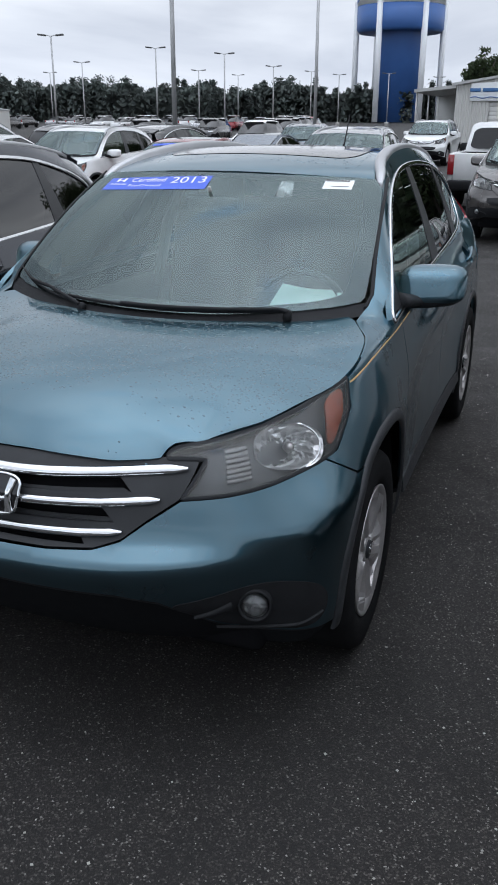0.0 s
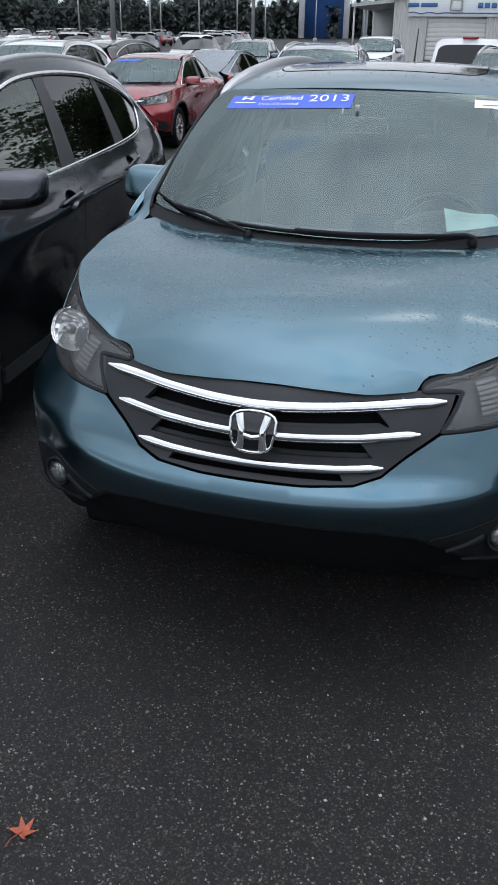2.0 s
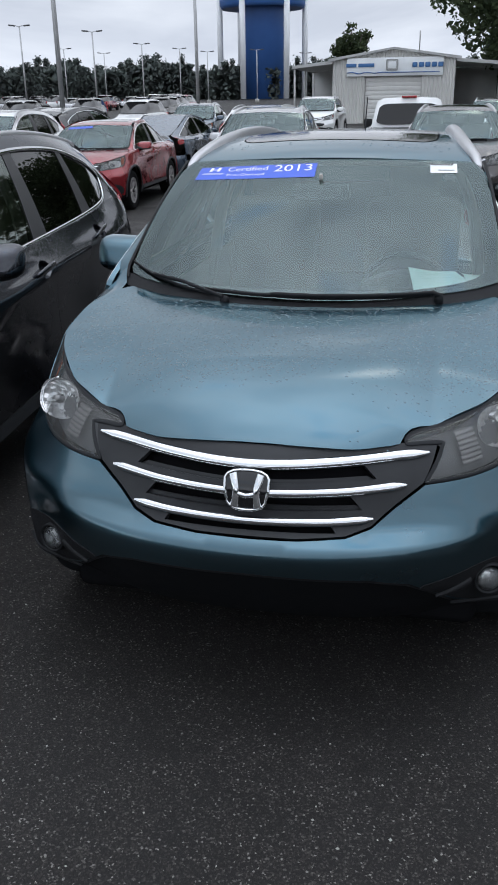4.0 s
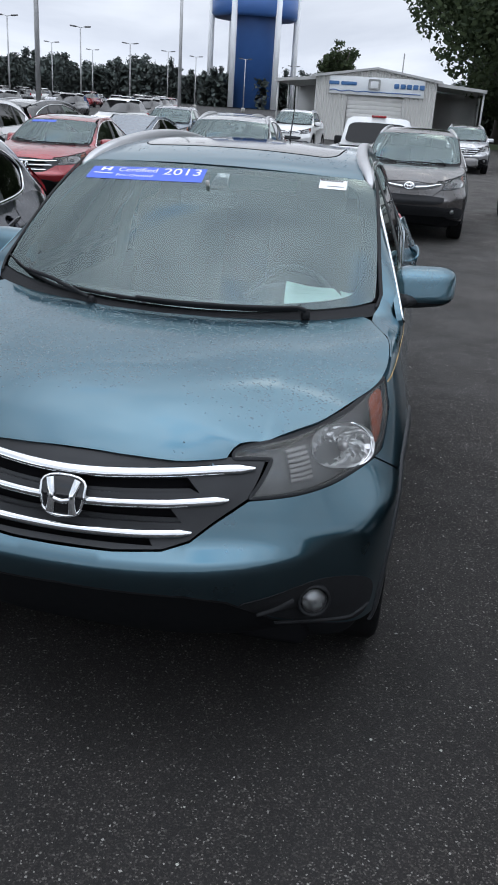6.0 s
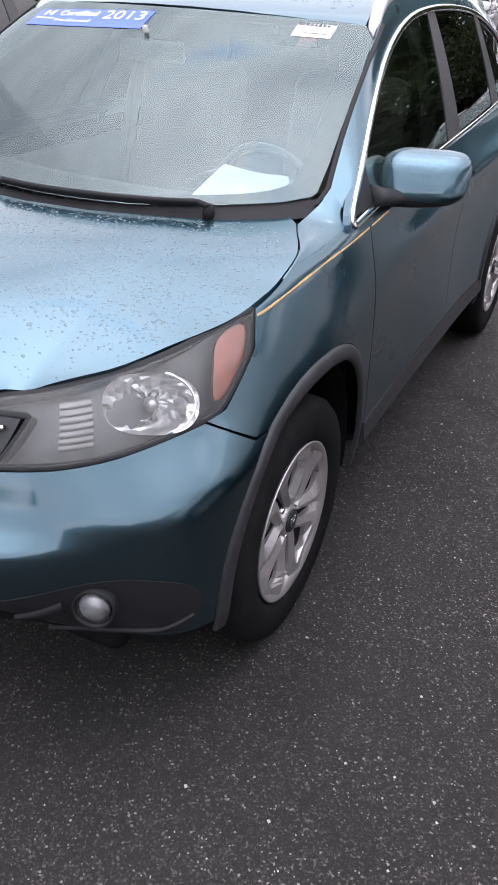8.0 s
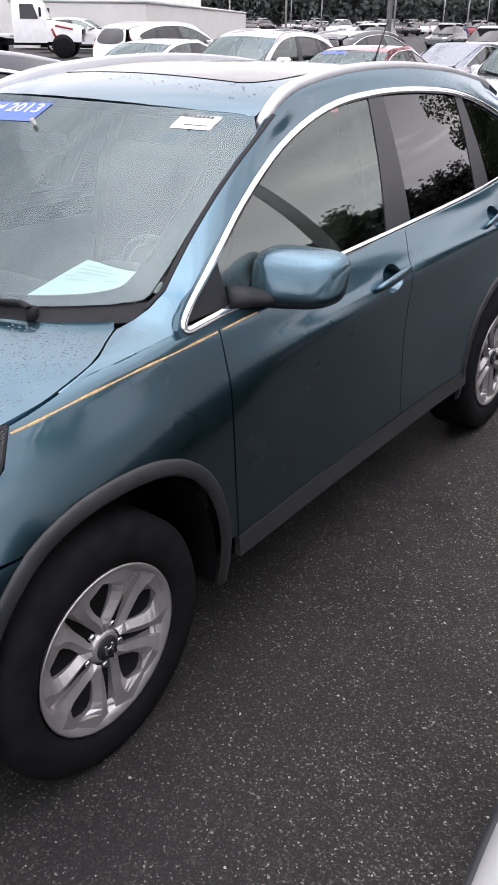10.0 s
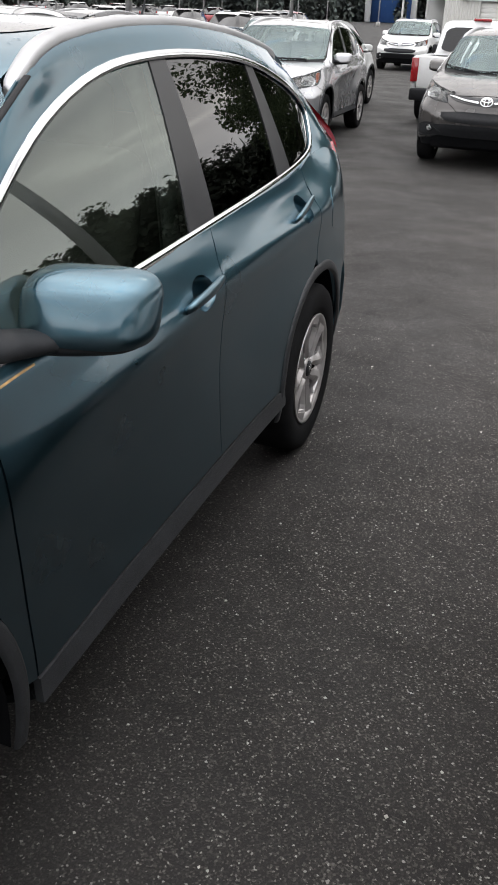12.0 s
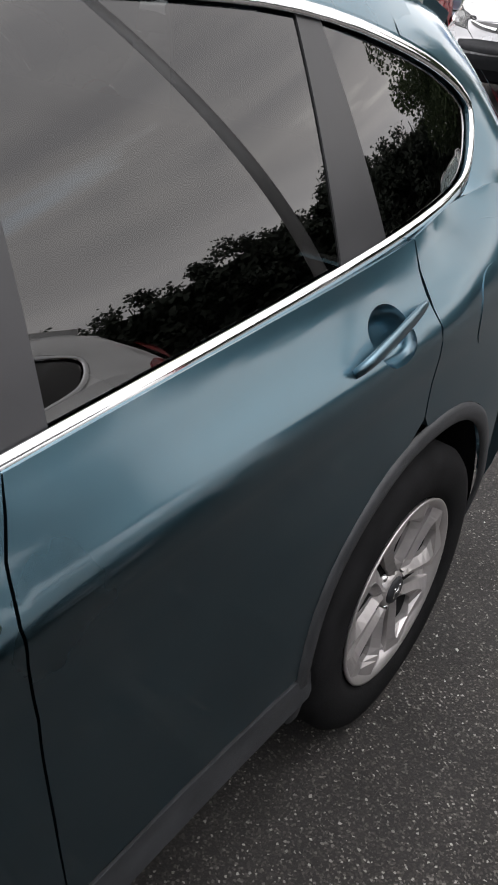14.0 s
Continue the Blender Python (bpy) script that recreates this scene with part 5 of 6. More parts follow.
    bp.inputs["Strength"].default_value, bp.inputs["Distance"].default_value = 1.0, .005
    L(add.outputs[0], bp.inputs["Height"])
    L(bp.outputs[0], b.inputs["Normal"])
    b.inputs["Specular IOR Level"].default_value = .42
    return m


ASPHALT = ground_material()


def gz(y):
    """The lot climbs gently beyond the first rows."""
    return 0.0 if y < 20 else .0045 * (y - 20) ** 2 / 20 if y < 40 else .09 + .009 * (y - 40)


bm = bmesh.new()
rows = []
for y in [-900, -100, 0, 10, 20, 24, 28, 32, 36, 40, 60, 100, 200, 400, 1800]:
    rows.append([bm.verts.new((x, y, gz(min(y, 260)))) for x in (-900, -40, 0, 40, 900)])
for a, b in zip(rows, rows[1:]):
    for j in range(4):
        bm.faces.new([a[j], a[j + 1], b[j + 1], b[j]])
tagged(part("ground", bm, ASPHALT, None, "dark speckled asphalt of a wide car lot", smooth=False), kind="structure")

hero = crossover("crossover_car", "teal metallic crossover car with wet bonnet, parked nose out", TEAL)


# ---- the neighbours: same kind of car in other colours ----
def recolour(car, old, fresh):
    for o in (car, *car.children_recursive):
        if o.type == "MESH" and o.data.materials and o.data.materials[0] == old:
            o.material_slots[0].link = "OBJECT"
            o.material_slots[0].material = fresh
    return car


def parked(model, old, fresh, x, y, label, turn=0.0, scale=1.0, name=None):
    """A copy of a model with its nose at x, y; turn 180 shows its tail."""
    c = copy_thing(model, pose(x, y, gz(y), 0, 0, turn) @ Matrix.Scale(scale, 4))
    c.name = name or model.name
    tagged(recolour(c, old, fresh), label, "car", "cars parked in the lot")
    return c


def warped(model, name, fn):
    """A new model whose meshes are bent by fn; wheels stay round."""
    c = copy_thing(model, Matrix())
    c.name = name
    for o in c.children_recursive:
        if o.type != "MESH" or (o.parent and o.parent.name.startswith("wheel")):
            continue
        if o.name.startswith("roof_rail"):
            bpy.data.objects.remove(o)
            continue
        o.data = o.data.copy()
        for v in o.data.vertices:
            v.co = fn(v.co)
    for o in c.children:
        if o.type == "EMPTY":
            o.location = fn(o.location) * 1.0
            o.location.z = .33
            o.scale = (.93, .93, .93)
    return c


def sedan_shape(p):
    x, y, z = p
    k = .86 if y < 2.9 else max(.22, .86 - (y - 2.9) * .50)
    z2 = z * .90 if z < 1.05 else .945 + (z - 1.05) * k
    return Vector((x * (1.0 if z < 1.1 else .97), y * 1.06, z2))


neighbour = parked(hero, TEAL, DARKGREY, -2.23, -.35, "dark grey metallic crossover parked beside the teal one", 3.3)
split = crossover("silver_crossover_car", "silver crossover with black lower trim facing out", SILVER, "cars parked in the lot", "split")
split.matrix_basis = pose(-2.52, 12.1, 0, 0, 0, 2.0)
parked(split, SILVER, GUNMETAL, .70, 11.75, "gunmetal grey crossover facing out beside the lane", -1.0)
sedan = warped(hero, "sedan_car", sedan_shape)
recolour(sedan, TEAL, RED)
tagged(sedan, "dark red four-door saloon with a blue screen banner", "car", "cars parked in the lot")
sedan.matrix_basis = pose(-5.55, 11.6, 0, 0, 0, 3)
parked(hero, TEAL, WHITE, -8.05, 12.0, "white crossover with roof rails facing out", 2)
parked(sedan, TEAL, WHITE, -10.9, 12.2, "white saloon facing out", 2)
parked(hero, TEAL, WHITE, -3.55, 21.4, "white crossover showing its tail", 180)
parked(sedan, TEAL, BLUEGREY, -6.1, 21.8, "blue-grey saloon showing its tail", 182)
parked(hero, TEAL, BLACKP, -8.6, 21.8, "black crossover showing its tail", 178)
parked(split, SILVER, BLUEGREY, -8.0, 27.5, "blue-grey crossover in a back row", 4)
parked(split, SILVER, WHITE, -15.2, 22.5, "white crossover in a back row", 176, 1.08)
parked(split, SILVER, WHITE, -4.75, 34.5, "large white crossover facing the lane", -2, 1.08)
parked(split, SILVER, BLACKP, -11.6, 22.4, "black crossover in a back row", 180)
parked(hero, TEAL, BLACKP, 3.55, 13.4, "black crossover across the lane", 2)
parked(split, SILVER, BLACKP, 4.75, 33.0, "black crossover with chrome grille far down the lane", -4, 1.05)
parked(hero, TEAL, SILVER, 2.35, 31.0, "silver crossover beside the lane", 0, 1.0)
white_car = parked(hero, TEAL, WHITE, 2.905, -.30, "white crossover parked on the other side", 0, 1.045)
for o in white_car.children_recursive:                   # painted down to the chin
    if o.name.startswith(("lower_bumper", "chin_strip")):
        o.material_slots[0].link, o.material_slots[0].material = "OBJECT", WHITE
# black sheets added low on the flank stand for shade between the cars
for s in (1, -1):
    part("door_cladding", sheet(shell, [(2.0, .34), (3.66, .34), (3.70, .42), (3.72, .62), (3.1, .66), (2.0, .66)], .05, (), .008, .012, s < 0), PLASTIC, white_car, "black sheet added to darken the lower flank")
bm = sheet(screen, [(-.56, .80), (-.05, .84), (-.05, .945), (-.55, .905)], .03, (), .003, 0, out=(0, 2.3, -40))
for v in bm.verts:
    v.co = sedan_shape(v.co)
part("screen_banner", bm, BANNER, sedan, "blue banner on the windscreen")


def pickup(x, y):
    """A white pickup that shows its tail: bed, cab with rear window, bumper and lamps."""
    p = thing("pickup_truck", "white pickup truck with a black rear bumper showing its tail", "truck", "cars parked in the lot", pose(x, y, gz(y)))
    for s in (1, -1):
        bm = box((.10, 1.9, .58), (s * .86, .98, .86), .03)
        part("bed_side", bm, WHITE, p)
        part("body_side", box((.10, 3.1, .62), (s * .86, 3.4, .84), .04), WHITE, p)
        part("tail_lamp", box((.13, .05, .40), (s * .86, .01, .92), .015), REDLENS, p)
        for yy in (1.05, 4.3):
            w = new("wheel")
            w.parent, w.location = p, (s * .80, yy, .38)
            part("tyre", turned([(-.11, .24), (-.115, .34), (-.08, .38), (.08, .38), (.115, .34), (.11, .24)], "X", 28), RUBBER, w)
            part("rim", turned([(-.09, .24), (-.09, 0), (.09, 0), (.10, .1), (.085, .2), (.10, .24)], "X", 28), ALLOYDARK, w)
        part("door_mirror", box((.20, .10, .2), (s * 1.03, 3.55, 1.18), .03), PLASTIC, p)
    part("tailgate", box((1.62, .08, .55), (0, .03, .88), .025), WHITE, p)
    part("tailgate_handle", box((.24, .02, .07), (0, -.02, 1.02), .01), PLASTIC, p)
    part("rear_bumper", box((1.78, .16, .20), (0, -.10, .52), .03), PLASTIC, p)
    part("bed_floor", box((1.64, 1.9, .06), (0, .98, .62)), PLASTIC, p)
    bm = bmesh.new()
    sec = [(.86, 1.12), (.84, 1.14), (.745, 1.60), (.71, 1.69), (.62, 1.735), (0, 1.76)]
    rows = []
    for yy, k, dz in ((2.02, 0, 0), (2.12, 1, 0), (2.5, 1, .01), (3.4, 1, .01), (3.7, .9, -.06), (4.35, 0, 0)):
        row = []
        for sx in (1, -1):
            for px, pz in (sec if sx > 0 else sec[-2::-1]):
                z = 1.12 + (pz - 1.12) * k + dz * (pz > 1.3)
                row.append(bm.verts.new((sx * (px if k else .84 * min(1, px / .6)), yy, z)))
        rows.append(row)
    for a, b in zip(rows, rows[1:]):
        for j in range(len(a) - 1):
            bm.faces.new([a[j], a[j + 1], b[j + 1], b[j]])
    part("cab", bm, WHITE, p)
    f = lambda a, b: np.array((a, 2.0 + b * .10, 1.16 + b * .50))
    part("rear_window", sheet(f, rounded([(-.74, .06), (-.2, .05), (.2, .05), (.74, .06), (.70, .45), (.655, .93), (.2, .95), (-.2, .95), (-.655, .93), (-.70, .45)], 2), .1, (), .004, .01, out=(0, 4, 1)), GLOSSBLACK, p)
    part("brake_lamp", box((.34, .05, .05), (0, 2.12, 1.775), .012), REDLENS, p)
    part("bonnet", box((1.66, 1.5, .12), (0, 4.9, 1.08), .05), WHITE, p)
    part("underbody", box((1.3, 4.9, .3), (0, 2.6, .50)), VOID, p)
    return p


pickup(-.25, 17.0)


def far_car(name, label, colour, tall):
    """A car for the far rows: body, glasshouse, lamps and four wheels."""
    c = thing(name, label, "car", "cars in the far rows")
    h, L = (1.68, 4.6) if tall else (1.44, 4.75)
    belt = 1.02 if tall else .92
    prof = [(0, .55, .62), (.06, .72, .80), (.5, .80, .86), (1.15, belt - .06, .9), (1.3, belt, .9), (L - .9, belt + .02, .9), (L - .25, belt - (.02 if tall else .0), .86), (L - .02, .8, .8), (L, .55, .7)]
    bm = bmesh.new()
    rows = [[bm.verts.new((s * w * k, y, z)) for s, k, z in ((1, .82, .28), (1, .98, .34), (1, 1.0, .62), (1, .95, zt - .04), (1, .80, zt), (-1, .80, zt), (-1, .95, zt - .04), (-1, 1.0, .62), (-1, .98, .34), (-1, .82, .28))] for y, zt, w in prof]
    for a, b in zip(rows, rows[1:]):
        for j in range(9):
            bm.faces.new([a[j], a[j + 1], b[j + 1], b[j]])
    bm.faces.new(rows[0])
    bm.faces.new(rows[-1])
    bmesh.ops.recalc_face_normals(bm, faces=bm.faces)
    part("body", bm, colour, c)
    ends = [(1.15, 0), (1.75, .85), (2.1, 1), (3.2, 1), (L - .75 if tall else L - 1.6, .93), (L - .15 if tall else L - .85, 0)]
    bm, top = bmesh.new(), bmesh.new()
    rows, caps = [], []
    for y, k in ends:
        zt = belt - .02 + (h - belt) * k
        rows.append([bm.verts.new((s * w, y, z)) for s, w, z in ((1, .80, belt - .02), (1, .80 - .20 * k, zt - .04 * k), (-1, .80 - .20 * k, zt - .04 * k), (-1, .80, belt - .02))])
        if k > .5:
            caps.append([top.verts.new((x, y, zt + .02 - .06 * (abs(x) > .5))) for x in (-.64, -.5, 0, .5, .64)])
    for a, b in zip(rows, rows[1:]):
        for j in range(3):
            bm.faces.new([a[j], a[j + 1], b[j + 1], b[j]])
    for a, b in zip(caps, caps[1:]):
        for j in range(4):
            top.faces.new([a[j], a[j + 1], b[j + 1], b[j]])
    part("glasshouse", bm, GLOSSBLACK, c)
    part("roof", top, colour, c)
    for s in (1, -1):
        part("headlight", box((.34, .10, .13), (s * .62, .10, .70), .03), CHROME, c)
        part("tail_light", box((.16, .08, .28), (s * .72, L - .04, .86), .02), REDLENS, c)
        for y in (.95, L - 1.0):
            part("wheel", turned([(-.1, 0), (-.1, .33), (.1, .33), (.105, .21), (.08, .2), (.08, 0)], "X", 14, at=(s * .8, y, .33)), RUBBER, c)
    return c


rng = random.Random(4)
FAR = []
for nm, tall in (("far_crossover_car", True), ("far_sedan_car", False)):
    for colour, word in ((WHITE, "white"), (SILVER, "silver"), (GUNMETAL, "dark grey"), (BLACKP, "black"), (BLUEGREY, "blue-grey"), (RED, "dark red")):
        FAR.append(far_car(nm, f"{word} {'crossover' if tall else 'saloon'} in the far rows of the lot", colour, tall))
placed = 0
for y, gap in ((43, .5), (49.5, .55), (60, .72), (66.5, .7), (77, .8), (83.5, .8), (95, .85), (101.5, .85), (113, .85)):
    x = -.23 * y - 3
    while x > -.86 * y:
        x -= 2.75 + rng.random() * .3
        if rng.random() < gap and not (-70 < x < -26 and 34 < y < 98):
            m = pose(x, y + rng.uniform(-.3, .3), gz(y), 0, 0, rng.choice((0, 180)) + rng.uniform(-3, 3))
            if placed < len(FAR):
                FAR[placed].matrix_basis = m
            else:
                copy_thing(FAR[rng.choice((0, 0, 1, 1, 2, 2, 3, 4, 5, 6, 7, 8, 9, 9))], m)
            placed += 1

def work_truck(x, y, turn):
    """A white work truck: long bonnet with red flashes, upright cab, exhaust stack and a tray behind."""
    t = thing("work_truck", "white work truck with red flashes on its bonnet", "truck", "", pose(x, y, gz(y), 0, 0, turn))
    bm = bmesh.new()
    rows = [[bm.verts.new((sx * w * k, yy, z)) for sx, k, z in ((1, 1, .75), (1, 1, top - .22), (1, .86, top), (-1, .86, top), (-1, 1, top - .22), (-1, 1, .75))] for yy, w, top in ((0, .78, 1.35), (.12, .86, 1.5), (.9, .92, 1.62), (1.75, .98, 1.74))]
    for a, b in zip(rows, rows[1:]):
        for j in range(5):
            bm.faces.new([a[j], a[j + 1], b[j + 1], b[j]])
    bm.faces.new(rows[0])
    part("bonnet", bm, WHITE, t)
    bm = bmesh.new()
    rows = [[bm.verts.new((sx * w, yy, z)) for sx, w, z in ((1, 1.02, .7), (1, 1.02, 1.7), (1, .92, top), (-1, .92, top), (-1, 1.02, 1.7), (-1, 1.02, .7))] for yy, top in ((1.72, 1.78), (2.15, 2.62), (3.3, 2.70), (3.4, 2.6))]
    for a, b in zip(rows, rows[1:]):
        for j in range(5):
            bm.faces.new([a[j], a[j + 1], b[j + 1], b[j]])
    bm.faces.new(rows[-1])
    cab = part("cab", bm, WHITE, t)
    for sx in (1, -1):
        bm = bmesh.new()
        bm.faces.new([bm.verts.new((sx * q[0], q[1], q[2])) for q in ((1.03, 2.08, 1.78), (1.03, 3.0, 1.78), (.955, 3.0, 2.45), (.955, 2.32, 2.45))])
        part("side_window", bm, GLOSSBLACK, cab)
        part("red_flash", box((.02, .9, .10), (sx * .955, .85, 1.42), .008, turn=pose(0, 0, 0, 10, 0, 0)), REDLENS, t, "red flash on the bonnet")
        part("red_flash", box((.02, .12, .55), (sx * .99, 1.35, 1.10), .008, turn=pose(0, 0, 0, -25, 0, 0)), REDLENS, t, "red flash on the bonnet")
        part("wheel_arch", turned([(-.12, .56), (.12, .56), (.12, .50), (-.12, .50)], "X", 24, at=(sx * .88, .95, .55)), PLASTIC, t)
        for yy in (.95, 4.6, 5.7):
            part("wheel", turned([(-.14, 0), (-.14, .42), (-.1, .48), (.1, .48), (.14, .42), (.11, .25), (.06, .22), (.06, 0)], "X", 24, at=(sx * .88, yy, .48)), RUBBER, t)
        part("mirror", box((.08, .12, .42), (sx * 1.22, 1.95, 2.1), .02), PLASTIC, cab)
    part("exhaust_stack", tube([(.75, 3.55, .8), (.75, 3.55, 3.3)], .07, 10), CHROME, t)
    part("tray", box((2.1, 3.4, .16), (0, 5.3, 1.02), .02), WHITE, t)
    part("chassis", box((.9, 6.6, .3), (0, 3.5, .72), .03), PLASTIC, t)
    return t


work_truck(-33.1, 33.9, 128)
parked(split, SILVER, WHITE, -36.4, 40.2, "white full-size crossover standing side-on before the hall", 132, 1.12)

# ---- lamp posts ----
STEEL = material("galvanised_steel", (0.42, 0.42, 0.42), 0.45, 0.6, var=0.1, scale=3)
LAMPHEAD = material("dark_bronze_lamp_head", (0.10, 0.10, 0.10), 0.5, 0.4)


def lamp_post(x, y, top, r=.075, turn=0.0):
    p = thing("lamp_post", "tall grey steel lamp post with two flat lamp heads", "street lamp", "lamp posts of the lot", pose(x, y, gz(y), 0, 0, turn))
    h = top - gz(y)
    part("pole", tube([(0, 0, 0), (0, 0, h * .5), (0, 0, h)], [r * 1.15, r, r * .8], 10), STEEL, p)
    part("base_block", turned([(0, .30), (.62, .30), (.68, .26), (.68, 0)], "Z", 20), CONCRETE, p, "round concrete foot")
    for s in (1, -1):
        arm = part("arm", tube([(0, 0, h - .06), (s * .25, 0, h + .02), (s * .42, 0, h + .03)], .035, 6), STEEL, p)
        head = box((.62, .36, .12), (s * .70, 0, h + .05), .03, turn=pose(0, 0, 0, 0, s * -6, 0))
        part("lamp_head", head, LAMPHEAD, arm)
    return p


CONCRETE = material("concrete", (.42, .41, .39), .9, var=.15, scale=6)
for x, y, top in ((-33.3, 84, 8.0), (-52, 136, 8.6), (-36, 107, 8.1), (-34.4, 133, 8.3), (-49.5, 114.5, 8.2), (-39.7, 81.5, 8.5), (-38.5, 60.8, 7.9), (-57.7, 97.4, 8.4),
                  (-12.1, 44.4, 8.55), (-37, 127, 8.5), (-13.2, 29.3, 9.2), (-65, 68, 8.4), (-60, 82, 8.2), (-75, 117, 8.4), (-27, 134, 8.4), (-22, 150, 8.5), (6.2, 11.5, 9.6)):
    lamp_post(x, y, top, (.11 if y < 12 else .085) if y < 50 else .075, 20)

# ---- water tower ----
TOWERWHITE = material("white_tower_paint", (.74, .75, .76), .5, var=.05, scale=.4)
TOWERBLUE = material("blue_tower_paint", (.045, .12, .34), .45, var=.06, scale=.4)
TX, TY, TZ = .5 - 200 * math.sin(radians(11.06)), -2 + 200 * math.cos(radians(11.06)), gz(200)
tower = thing("water_tower", "white and blue water tower on a blue shaft with white legs", "water tower", "", pose(TX, TY, TZ, 0, 0, 0))
part("shaft", turned([(0, 4.9), (19, 4.9), (24, 5.2)], "Z", 48), TOWERBLUE, tower, "wide blue shaft")
part("tank_belt", turned([(18.0, 4.9), (17.6, 8.6), (18.2, 9.1), (22.6, 9.1)], "Z", 64), TOWERBLUE, tower, "blue lower belt of the tank")
part("tank", turned([(22.6, 9.12), (27.5, 9.2), (30.0, 8.7), (32.4, 7.4), (34.2, 5.2), (35.3, 2.6), (35.7, 0)], "Z", 64), TOWERWHITE, tower, "white domed tank")
for k in range(6):
    a = radians(14 + 60 * k)
    part("leg", tube([(9.1 * math.cos(a), 9.1 * math.sin(a), 0), (9.1 * math.cos(a), 9.1 * math.sin(a), 23.5)], .62, 12), TOWERWHITE, tower)
tank_r = spline([(22.6, 9.16), (27.5, 9.24), (30.0, 8.74), (32.4, 7.44), (34.2, 5.2)])
bm = bmesh.new()
wave = [(t, 25.6 + 2.0 * math.sin(t * 3.0 + .6)) for t in np.linspace(0, 2 * math.pi, 120)]
rows = [[bm.verts.new(((tank_r(z + d) + .05) * math.cos(t), (tank_r(z + d) + .05) * math.sin(t), z + d)) for d in (-.55, .55)] for t, z in wave]
for a, b in zip(rows, rows[1:]):
    bm.faces.new([a[0], a[1], b[1], b[0]])
part("wave_band", bm, TOWERBLUE, tower, "curving blue band")
for k in range(3):
    a0 = radians(-90 - 58 + 120 * k - 29)
    put = lambda x, y: ((tank_r(27.9 + y) + .08) * math.cos(a0 + x / 9), (tank_r(27.9 + y) + .08) * math.sin(a0 + x / 9), 27.9 + y)
    part("lettering", lettering("ENTERPRISE", 2.4, put, 17.0), material("tower_letters", (.12, .13, .17), .6), tower)

# ---- buildings ----
METALWALL = material("white_metal_cladding", (.60, .59, .56), .5, 0.0, var=.06, scale=.8)
ROOFTRIM = material("grey_roof_trim", (.45, .45, .44), .5, var=.1, scale=1)
DOORMAT = material("roller_door_paint", (.66, .65, .62), .5, var=.05, scale=2)
SIGNWHITE = material("sign_white", (.78, .80, .80), .45, var=.04, scale=2)
SIGNBLUE = material("sign_blue", (.06, .16, .36), .5)
BX0, BX1, BY = -6.15, 1.25, 54.2
BZ = gz(BY)
shed = thing("sales_building", "low white metal building with a roller door and sign", "building", "", pose(0, BY, BZ - .02))
eave, peak, xm = 3.62, 4.18, (BX0 + BX1) / 2
bm = bmesh.new()
n = 48
prev = None
for k in range(n + 1):                                   # ribbed front wall with the door's opening
    x = BX0 + (BX1 - BX0) * k / n
    for dx, dy in ((0, 0), (.03, -.035), (.075, -.035), (.105, 0)):
        xx = x + dx
        if xx > BX1:
            break
        zt = eave + (peak - eave) * (1 - abs(xx - xm) / (BX1 - xm))
        door = -4.15 < xx < -.75
        col = [bm.verts.new((xx, dy, 2.75 if door else 0)), bm.verts.new((xx, dy, zt))]
        if prev:
            bm.faces.new([prev[0], col[0], col[1], prev[1]])
        prev = col
part("front_wall", bm, METALWALL, shed, smooth=False)
part("body", box((BX1 - BX0 - .1, 12, 3.5), (xm, 6.1, 1.75)), METALWALL, shed)
for s in (1, -1):
    bm = bmesh.new()
    xe = xm + s * (BX1 - xm + .25)
    for y0, y1 in ((-.25, 12.3),):
        v = [bm.verts.new(q) for q in ((xm, y0, peak + .12), (xe, y0, eave + .10), (xe, y1, eave + .10), (xm, y1, peak + .12), (xm, y0, peak), (xe, y0, eave - .06), (xe, y1, eave - .06), (xm, y1, peak))]
        for f in ((0, 1, 2, 3), (4, 5, 6, 7), (0, 1, 5, 4), (1, 2, 6, 5), (2, 3, 7, 6)):
            bm.faces.new([v[i] for i in f])
    bmesh.ops.recalc_face_normals(bm, faces=bm.faces)
    part("roof_slope", bm, ROOFTRIM, shed, smooth=False)
door = part("roller_door", box((3.4, .06, 2.75), (-2.45, .12, 1.375)), DOORMAT, shed, "pale roller door")
for k in range(1, 11):
    part("door_slat", box((3.36, .03, .21), (-2.45, .09, k * .25), .01), DOORMAT, door)
sign = part("sign_board", box((5.75, .10, 1.02), (-2.4, -.12, 3.22), .02), SIGNWHITE, shed, "white sign board with blue marks")
part("sign_mark", box((.72, .04, .62), (-2.55, -.19, 3.32), .08), ROOFTRIM, sign)
part("sign_mark", box((.58, .05, .5), (-2.55, -.195, 3.32), .08), SIGNWHITE, sign)
for k in range(5):
    part("sign_bar", box((.30, .04, .27), (-1.20 + k * .38, -.19, 3.30), .04), SIGNBLUE, sign)
for k, w in ((0, .62), (1, .95)):
    part("sign_bar", box((w, .03, .20), (-5.0 + k * .90, -.19, 3.32), .03), SIGNBLUE, sign)
part("sign_wave", tube([(-5.25 + k * .115, -.185, 2.90 + .05 * math.sin(k * .75) * max(0, 1 - k / 30)) for k in range(49)], .03, 6), TOWERBLUE, sign)
